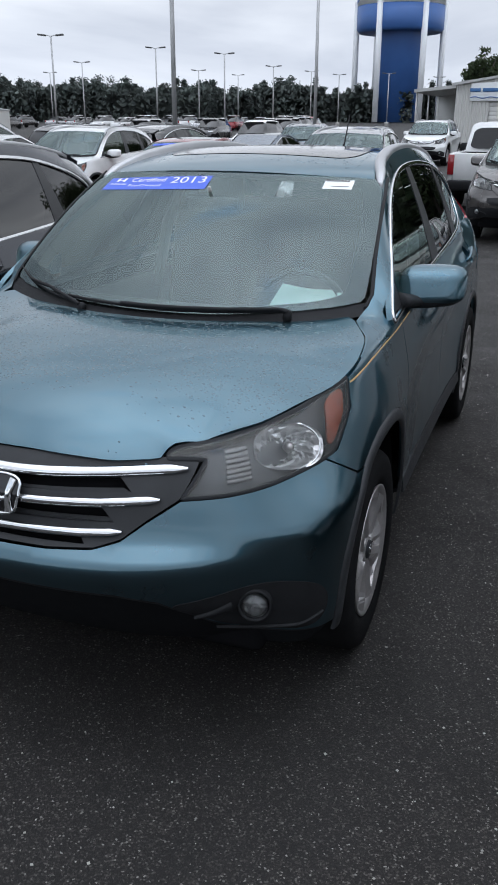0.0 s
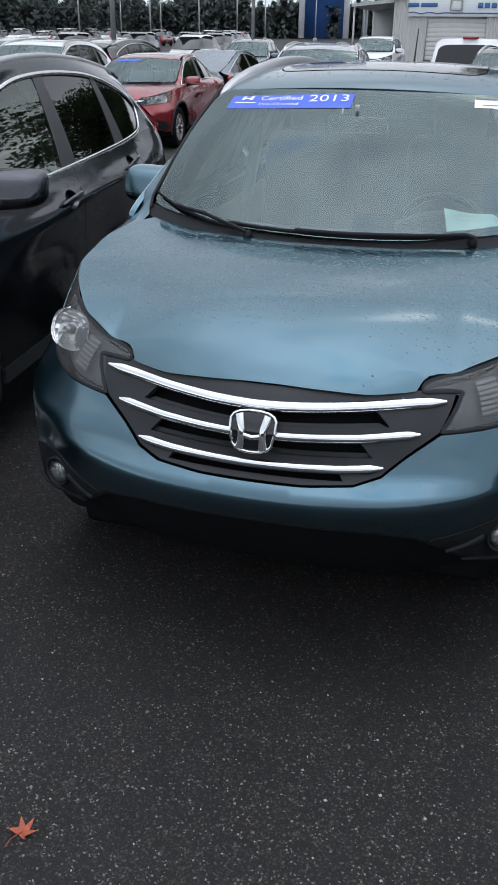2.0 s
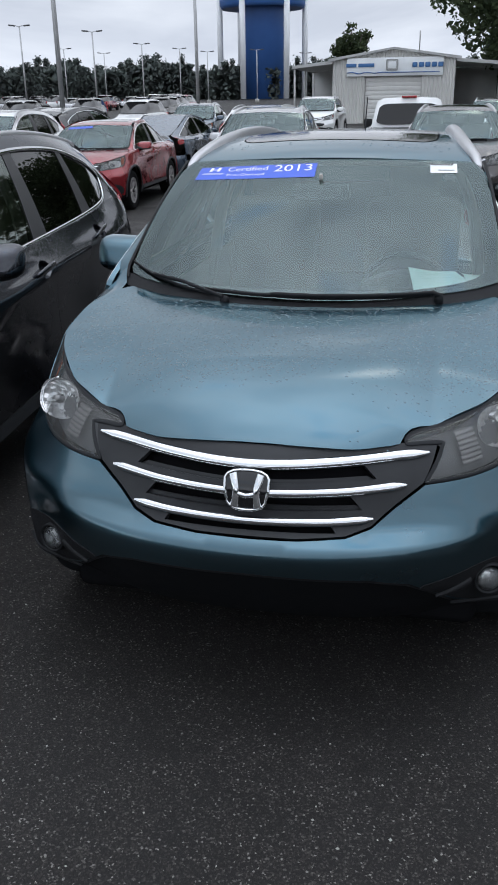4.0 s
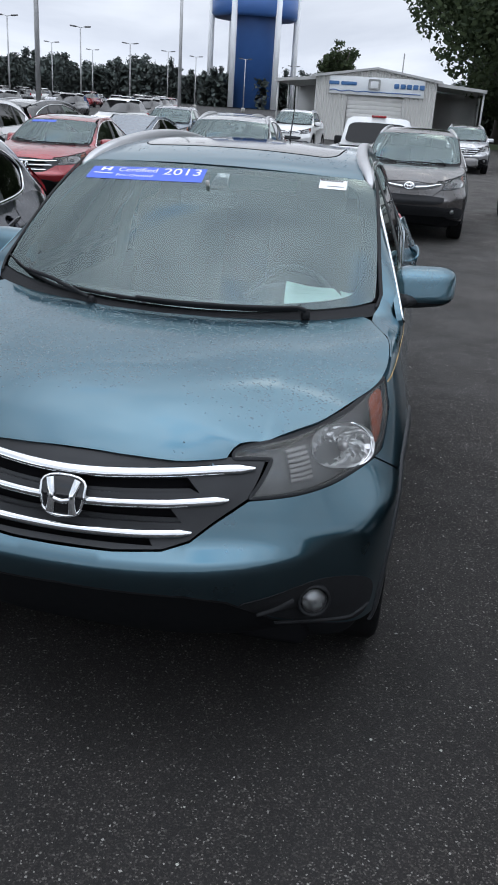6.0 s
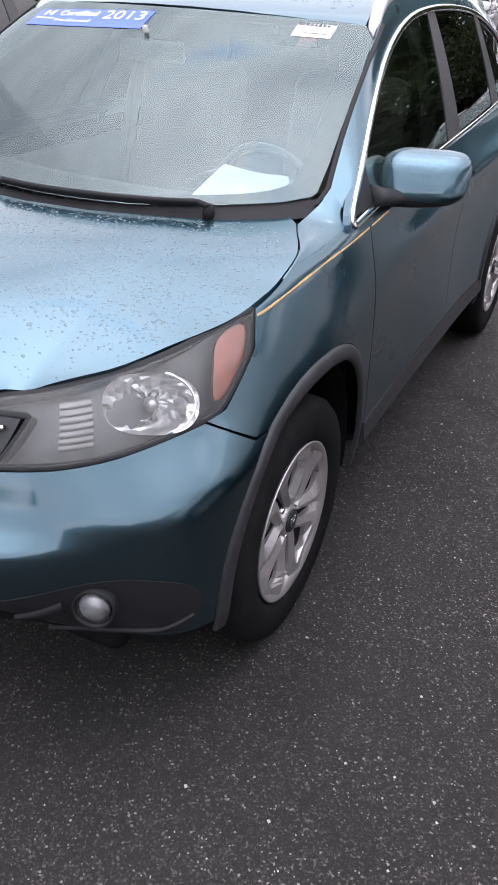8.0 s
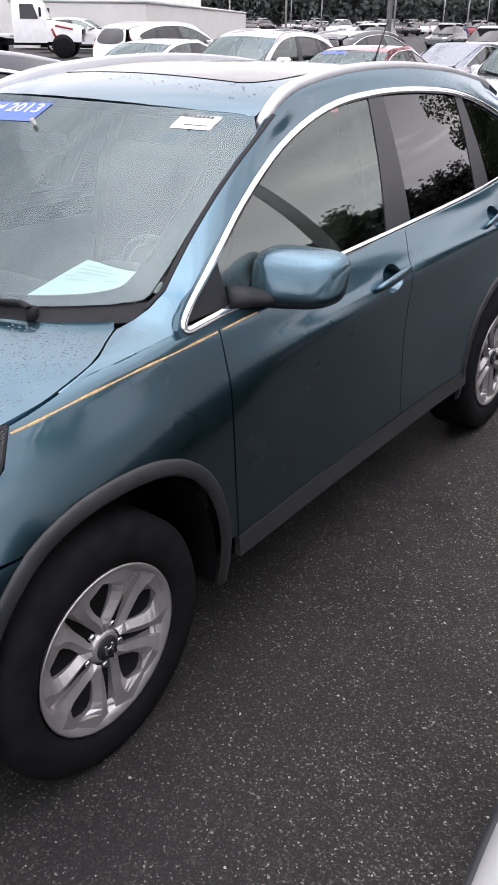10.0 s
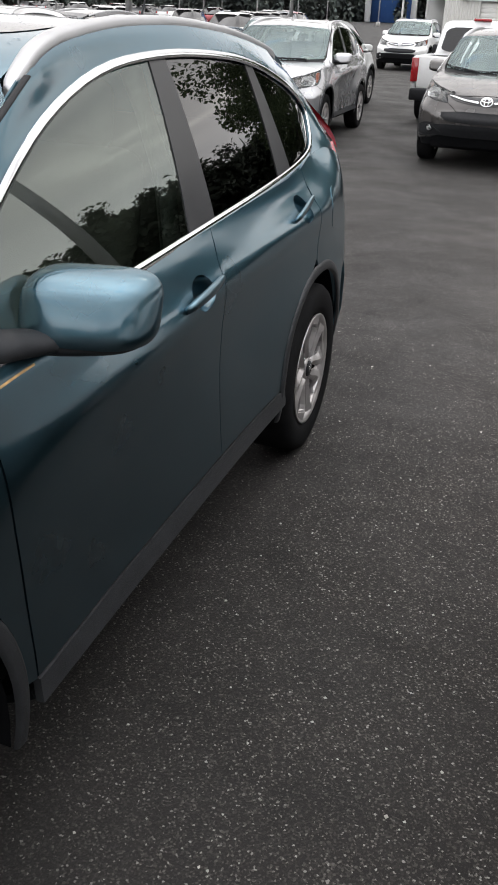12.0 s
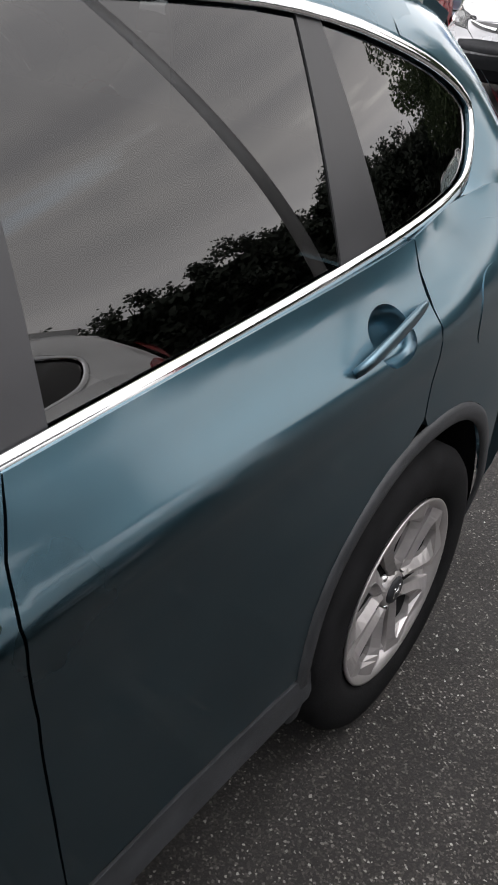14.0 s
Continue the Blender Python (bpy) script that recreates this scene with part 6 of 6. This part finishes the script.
for s, x0, w in ((-1, BX0, 2.5), (1, BX1, 2.9)):         # open lean-to roofs on both sides
    xe = x0 + s * w
    bm = bmesh.new()
    v = [bm.verts.new(q) for q in ((x0, -.2, 3.62), (xe, -.2, 3.38), (xe, 9, 3.38), (x0, 9, 3.62), (x0, -.2, 3.44), (xe, -.2, 3.20), (xe, 9, 3.20), (x0, 9, 3.44))]
    for f in ((0, 1, 2, 3), (4, 5, 6, 7), (0, 1, 5, 4), (1, 2, 6, 5)):
        bm.faces.new([v[i] for i in f])
    bmesh.ops.recalc_face_normals(bm, faces=bm.faces)
    part("lean_to_roof", bm, ROOFTRIM, shed, smooth=False)
    for yy in (0, 4.5, 9):
        part("lean_to_post", tube([(xe - s * .15, yy, 0), (xe - s * .15, yy, 3.25)], .06, 8), ROOFTRIM, shed)
    part("lean_to_back", box((w, .1, 3.3), (x0 + s * w / 2, 9, 1.65)), ROOFTRIM, shed)
part("roof_mast", tube([(-1.1, 4, 4.0), (-1.1, 4, 5.4)], .04, 6), ROOFTRIM, shed)

hall = thing("white_hall", "large white metal hall with a lower front block", "building", "", pose(0, 0, gz(55) - .05))
bm = bmesh.new()
q = [(-59.4, 57.3), (-64.1, 82), (-102, 75.5), (-96.8, 49.5)]
lo, hi = [bm.verts.new((x, y, 0)) for x, y in q], [bm.verts.new((x, y, 6.95)) for x, y in q]
for k in range(4):
    bm.faces.new([lo[k], lo[(k + 1) % 4], hi[(k + 1) % 4], hi[k]])
bm.faces.new(hi)
part("upper_wall", bm, METALWALL, hall, smooth=False)
part("roof_edge", tube([(x, y, 7.0) for x, y in q + q[:1]], .16, 6), ROOFTRIM, hall)
bm = bmesh.new()
q = [(-37, 43), (-65.4, 92.4), (-70.8, 89.8), (-60.4, 65), (-44.8, 39)]
lo, hi = [bm.verts.new((x, y, 0)) for x, y in q], [bm.verts.new((x, y, 2.65)) for x, y in q]
for k in range(5):
    bm.faces.new([lo[k], lo[(k + 1) % 5], hi[(k + 1) % 5], hi[k]])
bm.faces.new(hi)
part("front_block", bm, METALWALL, hall, smooth=False)
part("roof_edge", tube([(x, y, 2.68) for x, y in q + q[:1]], .12, 6), ROOFTRIM, hall)
for k in range(14):
    a = k / 13
    x, y = -59.4 - 4.7 * a, 57.3 + 24.7 * a
    part("wall_rib", box((.04, .12, 6.9), (x + .015, y, 3.45)), METALWALL, hall, smooth=False)

# ---- trees ----
def leaf_material(name, a, b):
    m = bpy.data.materials.new(name)
    m.use_nodes = True
    nt = m.node_tree
    bs = nt.nodes["Principled BSDF"]
    geo = nt.nodes.new("ShaderNodeNewGeometry")
    ramp = nt.nodes.new("ShaderNodeValToRGB")
    ramp.color_ramp.elements[0].color, ramp.color_ramp.elements[1].color = (*a, 1), (*b, 1)
    nt.links.new(geo.outputs["Random Per Island"], ramp.inputs[0])
    nt.links.new(ramp.outputs[0], bs.inputs["Base Color"])
    bs.inputs["Roughness"].default_value = .65
    bs.inputs["Specular IOR Level"].default_value = .2
    tr, mix = nt.nodes.new("ShaderNodeBsdfTranslucent"), nt.nodes.new("ShaderNodeMixShader")
    mix.inputs[0].default_value = .35
    nt.links.new(ramp.outputs[0], tr.inputs[0])
    nt.links.new(bs.outputs[0], mix.inputs[1])
    nt.links.new(tr.outputs[0], mix.inputs[2])
    nt.links.new(mix.outputs[0], nt.nodes["Material Output"].inputs[0])
    return m


LEAF = leaf_material("oak_leaves", (.030, .044, .022), (.062, .082, .036))
LEAFRED = leaf_material("turning_leaves", (.07, .04, .022), (.14, .07, .035))
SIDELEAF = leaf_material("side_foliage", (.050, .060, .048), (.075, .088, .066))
# paler than real leaves: the haze of distance is put into this colour
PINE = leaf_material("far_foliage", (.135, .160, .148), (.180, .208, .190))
BARK = material("bark", (.06, .05, .042), .9, var=.3, scale=4, bump=.6, bump_scale=20)


def leaf_at(verts, faces, c, size, r):
    a, b, g = r.uniform(0, 6.283), r.uniform(-.9, .9), r.uniform(0, 6.283)
    ux_, uy_ = Vector((math.cos(a) * math.cos(b), math.sin(a) * math.cos(b), math.sin(b))), None
    w = ux_.cross(Vector((math.cos(g), math.sin(g), .3))).normalized()
    k = len(verts)
    s = size * r.uniform(.6, 1.3)
    verts += [c + ux_ * s, c + w * s * .5, c - ux_ * s * .8, c - w * s * .5]
    faces.append((k, k + 1, k + 2, k + 3))


def mesh_part(name, verts, faces, mat, parent=None, label=""):
    me = bpy.data.meshes.new(name)
    me.from_pydata([tuple(v) for v in verts], [], faces)
    me.materials.append(mat)
    ob = new(name, me)
    if parent is not None:
        ob.parent = parent
    return tagged(ob, label)


def oak(name, label, x, y, height, spread, seed, leaves=9000, leaf=.22, red=False, low=.25):
    """A broad tree: trunk, limbs and a crown of many leaves in uneven clumps."""
    r = random.Random(seed)
    t = thing(name, label, "tree", "", pose(x, y, gz(y) - .05))
    part("trunk", tube([(0, 0, 0), (.1, .1, height * .15), (.05, .2, height * .3), (.2, .1, height * .5)], [.5, .38, .32, .18], 10), BARK, t)
    clumps = []
    for k in range(13):
        a = k * 2.4 + r.uniform(-.4, .4)
        d = spread * r.uniform(.45, 1.0)
        z = height * r.uniform(low, .95)
        d *= math.sqrt(max(.15, 1 - ((z / height - .55) / .55) ** 2))
        tip = Vector((math.cos(a) * d, math.sin(a) * d, z))
        mid = Vector((tip.x * .45, tip.y * .45, height * .3 + (z - height * .3) * .55))
        part("limb", tube([(.1, .15, height * .22), tuple(mid), tuple(tip)], [.2, .12, .04], 6), BARK, t)
        for q in range(5):
            clumps.append((tip.lerp(mid, r.uniform(0, .8)) + Vector((r.gauss(0, 1), r.gauss(0, 1), r.gauss(0, .6))) * spread * .16, spread * r.uniform(.12, .26)))
    verts, faces = [], []
    for _ in range(leaves):
        c, s = r.choice(clumps)
        p = Vector((r.gauss(0, 1), r.gauss(0, 1), r.gauss(0, .75)))
        p = p.normalized() * min(p.length, 1.6) * s * .75
        leaf_at(verts, faces, c + p, leaf, r)
    mesh_part("crown", verts, faces, LEAF, t, "dense dark green crown with gaps")
    return t


oak("oak_tree", "large dark oak with a broad uneven crown", 8.3, 61, 17.5, 10.6, 3, 42000, .24, low=.34)
oak("young_tree", "small tree with turning brown leaves", 5.8, 64, 7.0, 3.0, 8, 4000, .16)
oak("round_tree", "dark round-headed tree behind the building", -9.3, 96, 8.0, 2.7, 5, 4200, .20, low=.5)


def woods(name, label, places, seed, leaf=.55, per=330, mat=None):
    """A far belt of trees as one mass: trunks and clumps of foliage with an uneven top."""
    r = random.Random(seed)
    verts, faces = [], []
    for x, y, h in places:
        z0 = gz(min(y, 260)) if y > 0 else 0
        pine = r.random() < .55
        w = h * (.20 if pine else .32)
        k = len(verts)
        for j in range(5):
            a = j * 1.2566
            verts += [Vector((x + .18 * math.cos(a), y + .18 * math.sin(a), z0)), Vector((x + .06 * math.cos(a), y + .06 * math.sin(a), z0 + h * .9))]
        faces += [(k + 2 * j, k + 2 * ((j + 1) % 5), k + 2 * ((j + 1) % 5) + 1, k + 2 * j + 1) for j in range(5)]
        cl = [(r.uniform(-1, 1), r.uniform(-1, 1), r.uniform(.25, 1)) for _ in range(15)]
        for _ in range(per):
            cx, cy, cz = r.choice(cl)
            taper = (1.15 - cz) if pine else math.sqrt(max(.12, 1 - ((cz - .55) / .55) ** 2))
            p = Vector((x + cx * w * taper + r.gauss(0, w * .17), y + cy * w * taper + r.gauss(0, w * .17), z0 + h * (cz - .06) + r.gauss(0, h * .035)))
            leaf_at(verts, faces, p, leaf, r)
        for _ in range(per * 5 // 4):                        # undergrowth closes the foot
            leaf_at(verts, faces, Vector((x + r.uniform(-2.4, 2.4), y + r.uniform(-2, 2), z0 + r.uniform(0, h * .78))), leaf * 1.9, r)
    ob = mesh_part(name, verts, faces, mat or PINE, None, label)
    for f in ob.data.polygons:
        f.use_smooth = True
    nr = []                                              # normals set nearly alike, so a crown shades as one soft mass
    for _ in range(len(verts)):
        n = Vector((r.uniform(-.12, .12), r.uniform(-.7, -.5), 1.0))
        nr.append(tuple(n.normalized()))
    ob.data.normals_split_custom_set_from_vertices(nr)
    return tagged(ob, category="woods", kind="stuff")


r = random.Random(21)
belt = []
for k in range(150):
    az = radians(-62 + 68 * k / 149)
    d = 205 + r.uniform(-12, 25)
    hh = 9.5 * (1.15 - .35 * (k / 149)) * r.uniform(.72, 1.12)
    belt.append((1 + d * math.sin(az), -1 + d * math.cos(az), hh))
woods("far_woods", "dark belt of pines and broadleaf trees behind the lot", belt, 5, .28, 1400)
belt = []
for k in range(84):
    az = radians(16.5 + 1.45 * k)
    d = 60 + r.uniform(-3, 6)
    belt.append((1.5 + d * math.sin(az), 1 + d * math.cos(az), 11.6 * r.uniform(.80, 1.06)))
belt += [(1.5 + 78 * math.sin(radians(3.6 + .62 * k)), 1 + 78 * math.cos(radians(3.6 + .62 * k)), 8.2 * r.uniform(.75, 1.1)) for k in range(22)]
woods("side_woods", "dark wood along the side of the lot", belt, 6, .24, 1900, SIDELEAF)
# never in view: added to close the horizon behind the camera
belt = [(-40 + k * 3.2, -60 + r.uniform(-5, 5), r.uniform(5, 9)) for k in range(30)]
woods("back_woods", "low trees added out of view behind the lot's near end", belt, 7, .9, 160)
GRASS = material("short_grass", (.075, .105, .035), .9, var=.35, scale=5, bump=.8, bump_scale=60)
bm = bmesh.new()
rows = [[bm.verts.new((x, y, gz(y) + (.10 if 57 < y < 75 else .012))) for x in (4.6, 6, 12, 40)] for y in (56, 57.2, 62, 74, 76)]
for a, b in zip(rows, rows[1:]):
    for j in range(3):
        bm.faces.new([a[j], a[j + 1], b[j + 1], b[j]])
tagged(part("grass_verge", bm, GRASS, None, "strip of short green grass under the oak"), kind="structure")



# ---- banner, tag and papers at the windscreen ----
def on_screen(lift):
    def f(x, v):
        n = normal(screen, x, v)
        return screen(x, v) + (n if n[2] > 0 else -n) * lift
    return f


up = (0, 2.3, -40)
banner = tagged(part("windscreen_banner", sheet(screen, [(-.572, .79), (-.572, .79), (-.03, .832), (-.03, .832), (-.03, .955), (-.03, .955), (-.562, .912), (-.562, .912)], .03, (), .0015, 0, out=up), BANNER, None, "blue banner with white words stuck on the windscreen"), category="banner")


def word(text, size, x0, v0, width, slope=.078, lean=.0):
    g = on_screen(.0035)
    part("lettering", lettering(text, size, lambda a, b: tuple(g(x0 + a, v0 + (a + x0 + .572) * slope + b * 1.16 + 0 * lean)), width), PRINT, banner)


word("2013", .072, -.213, .845 - .078 * .359 + .028, .165)
word("Certified", .046, -.425, .862 - .078 * .147 + .010, .185)
word("Pre-Owned", .026, -.425, .815 - .078 * .147 + .012, .175)
bm = bmesh.new()
g = on_screen(.0035)
for a0, b0, a1, b1 in ((-.515, .868, -.500, .905), (-.478, .870, -.463, .908), (-.505, .882, -.470, .890), (-.545, .842, -.445, .850)):
    q = [bm.verts.new(g(*c)) for c in ((a0, b0), (a1, b0 + .003), (a1 + .006, b1 + .003), (a0 + .006, b1))]
    bm.faces.new(q)
part("mark", bm, PRINT, banner)

tag = tagged(part("stock_tag", sheet(screen, [(.438, .868), (.438, .868), (.548, .868), (.548, .868), (.545, .958), (.545, .958), (.435, .955), (.435, .955)], .03, (), .0015, 0, out=up), PAPERW, None, "small white stock tag with a dark strip on the windscreen"), category="tag")
bm = bmesh.new()
for a0, b0, a1, b1 in [(.447 + k * .012, .938, .456 + k * .012, .952) for k in range(7)] + [(.437, .940, .446, .957)]:
    bm.faces.new([bm.verts.new(g(*c)) for c in ((a0, b0), (a1, b0), (a1, b1), (a0, b1))])
part("print_bar", bm, INK, tag)
bm = bmesh.new()
bm.faces.new([bm.verts.new(g(*c)) for c in ((.468, .888), (.535, .888), (.535, .893), (.468, .893))])
part("print_bar", bm, INK, tag)

def lying(c00, c10, c11, c01, curl):
    """A sheet of paper that lies loosely between four corners."""
    c00, c10, c11, c01 = (np.array(q) for q in (c00, c10, c11, c01))
    return lambda a, b: c00 * (1 - a) * (1 - b) + c10 * a * (1 - b) + c11 * a * b + c01 * (1 - a) * b + np.array((0, 0, curl * math.sin(math.pi * a) * math.sin(math.pi * b) + .3 * curl * math.sin(5 * a + 2 * b)))


square = [(0, 0), (1, 0), (1, 1), (0, 1)]
leaf = lying((.412, 1.128, 1.128), (.668, 1.280, 1.114), (.560, 1.476, 1.146), (.378, 1.412, 1.168), .012)
sh = tagged(part("price_sheet", sheet(leaf, square, .1, (), 0, .001, out=up), PAPER, None, "pale green price sheet lying behind the windscreen"), category="paper")
GREYPRINT = material("grey_print", (.62, .79, .73), .8)
for k, (a0, a1) in enumerate(((.12, .50), (.10, .62), (.14, .55), (.10, .70), (.16, .40))):
    b0 = .86 - k * .10
    bm = bmesh.new()
    bm.faces.new([bm.verts.new(leaf(a, b) + np.array((0, 0, .003))) for a, b in ((a0, b0), (a1, b0), (a1, b0 - .03), (a0, b0 - .03))])
    part("print_bar", bm, GREYPRINT, sh)
bm = bmesh.new()
bm.faces.new([bm.verts.new(leaf(a, b) + np.array((0, 0, .003))) for a, b in ((.62, .30), (.90, .30), (.90, .12), (.62, .12))])
part("print_box", bm, GREYPRINT, sh)
slip = lying((.604, 1.375, 1.132), (.668, 1.395, 1.128), (.664, 1.455, 1.140), (.590, 1.435, 1.146), .006)
tagged(part("paper_slip", sheet(slip, square, .2, (), 0, .001, out=up), PAPER, None, "small pale green slip behind the windscreen"), category="paper")

# ---- wet bonnet: beads of water ----
def beads(name, label, fn, area, count, seed, lo=.0010, hi=.0042, within=lambda a, b: True, more=lambda b: 0):
    r = random.Random(seed)
    verts, faces = [], []
    for _ in range(count * 4):
        if len(faces) > count * 12:
            break
        a, b = r.uniform(area[0], area[1]), r.uniform(area[2], area[3])
        if not within(a, b):
            continue
        d = noise.noise(Vector((a * 3.2, b * 3.2, seed))) + .35 * noise.noise(Vector((a * 9, b * 16, seed))) + more(b)
        if d < r.uniform(-.9, .40):
            continue
        c, n = Vector(fn(a, b)), Vector(normal(fn, a, b))
        if n.z < 0:
            n = -n
        s = lo + (hi - lo) * r.random() ** 2.2
        t = n.cross(Vector((0, 1, 0))).normalized()
        w = n.cross(t)
        k = len(verts)
        sx, sy, ph = s * r.uniform(1.0, 1.7), s * r.uniform(.8, 1.15), r.uniform(0, 1)
        for ring, (q, h) in enumerate(((1, 0), (.75, .22), (.0, .36))):
            if ring == 2:
                verts.append(c + n * (s * h * .95 + .0013))
            else:
                for j in range(6):
                    an = (j + ph) * math.pi / 3
                    verts.append(c + t * sx * q * math.cos(an) + w * sy * q * math.sin(an) + n * (s * h * .95 + .0013))
        for j in range(6):
            faces.append((k + j, k + (j + 1) % 6, k + 6 + (j + 1) % 6, k + 6 + j))
            faces.append((k + 6 + j, k + 6 + (j + 1) % 6, k + 12))
    ob = mesh_part(name, verts, faces, DROP, None, label)
    for f in ob.data.polygons:
        f.use_smooth = True
    return tagged(ob, category="water", kind="stuff")


DROP = material("water_bead", (.046, .094, .120), .10, .85, 1.0)
beads("bonnet_water", "beads of rain water on the teal bonnet", hood_top, (-.78, .78, .20, 1.10), 15000, 2, .0016, .0044, lambda a, b: abs(a) < HOOD_X(max(.245, b)) - .02 and .175 + .30 * a * a < b < .94 + .47 * a * a, lambda b: -1.25 + 1.55 * min(1, max(0, (b - .26) / .3)))
beads("roof_water", "beads of rain water on the roof and sunroof", roof_top, (-.52, .52, 1.95, 3.6), 1300, 3, .0012, .004)

# ---- thin yellow line along the wing ----
mark = part("paint_mark", strip(shell, [(1.285, 1.010), (1.38, 1.022), (1.48, 1.032), (1.65, 1.044), (1.80, 1.051), (1.955, 1.058)], lambda t: .0050 + .0012 * math.sin(t * 23), .0006, .0008, False, .02), YELLOW, hero, "thin yellow line along the wing's shoulder")
mark = part("paint_mark", strip(shell, [(1.975, 1.058), (2.06, 1.062), (2.14, 1.064)], .005, .0006, .0008, False, .02), YELLOW, hero, "thin yellow line along the wing's shoulder")

# ---- aerial on the roof ----
part("aerial", tube([(0, 3.72, 1.585), (0, 3.76, 1.64), (0, 3.86, 1.80)], [.012, .005, .003], 6), PLASTIC, hero)

# ---- fallen leaf ----
LEAFMAT = material("dry_red_leaf", (.32, .075, .035), .7, var=.3, scale=60)
bm = bmesh.new()
pts = []
lobes = [(-150, .35), (-120, .75), (-105, .42), (-60, .95), (-40, .45), (0, 1.0), (18, .42), (50, .95), (75, .40), (120, .8), (150, .35), (180, .22)]
for a, q in lobes:
    pts.append(bm.verts.new((-.364 + .042 * q * math.cos(radians(a + 70)), -.686 + .042 * q * math.sin(radians(a + 70)), .006 + .010 * q * (1 if q > .7 else .3))))
c = bm.verts.new((-.364, -.686, .004))
for a, b in zip(pts, pts[1:] + pts[:1]):
    bm.faces.new([c, a, b])
lf = tagged(part("fallen_leaf", bm, LEAFMAT, None, "dry reddish maple leaf lying on the asphalt", smooth=False), category="leaf")
part("stalk", tube([(-.364, -.686, .006), (-.378, -.715, .010), (-.382, -.735, .004)], .0012, 5), LEAFMAT, lf)

# ---- loose pale stones on the asphalt near the car ----
r = random.Random(11)
verts, faces = [], []
PEBBLE = leaf_material("pale_stone_chips", (.16, .15, .14), (.55, .54, .50))
for _ in range(5200):
    x, y = r.uniform(-1.6, 2.4), r.uniform(-1.6, 5.5)
    s = .0012 + .0038 * r.random() ** 4
    if -.9 < x < .9 and .1 < y < 4.4:
        continue
    k = len(verts)
    top = [(x + s * r.uniform(.6, 1.2) * math.cos(a + r.uniform(-.3, .3)), y + s * r.uniform(.6, 1.2) * math.sin(a), s * r.uniform(.3, .7)) for a in (0, 1.57, 3.14, 4.71)]
    verts += top + [(x + (q[0] - x) * 1.3, y + (q[1] - y) * 1.3, -.001) for q in top]
    faces += [(k, k + 1, k + 2, k + 3)] + [(k + j, k + 4 + j, k + 4 + (j + 1) % 4, k + (j + 1) % 4) for j in range(4)]
tagged(mesh_part("stone_chips", verts, faces, PEBBLE, None, "small pale stone chips in the asphalt"), category="gravel", kind="stuff")
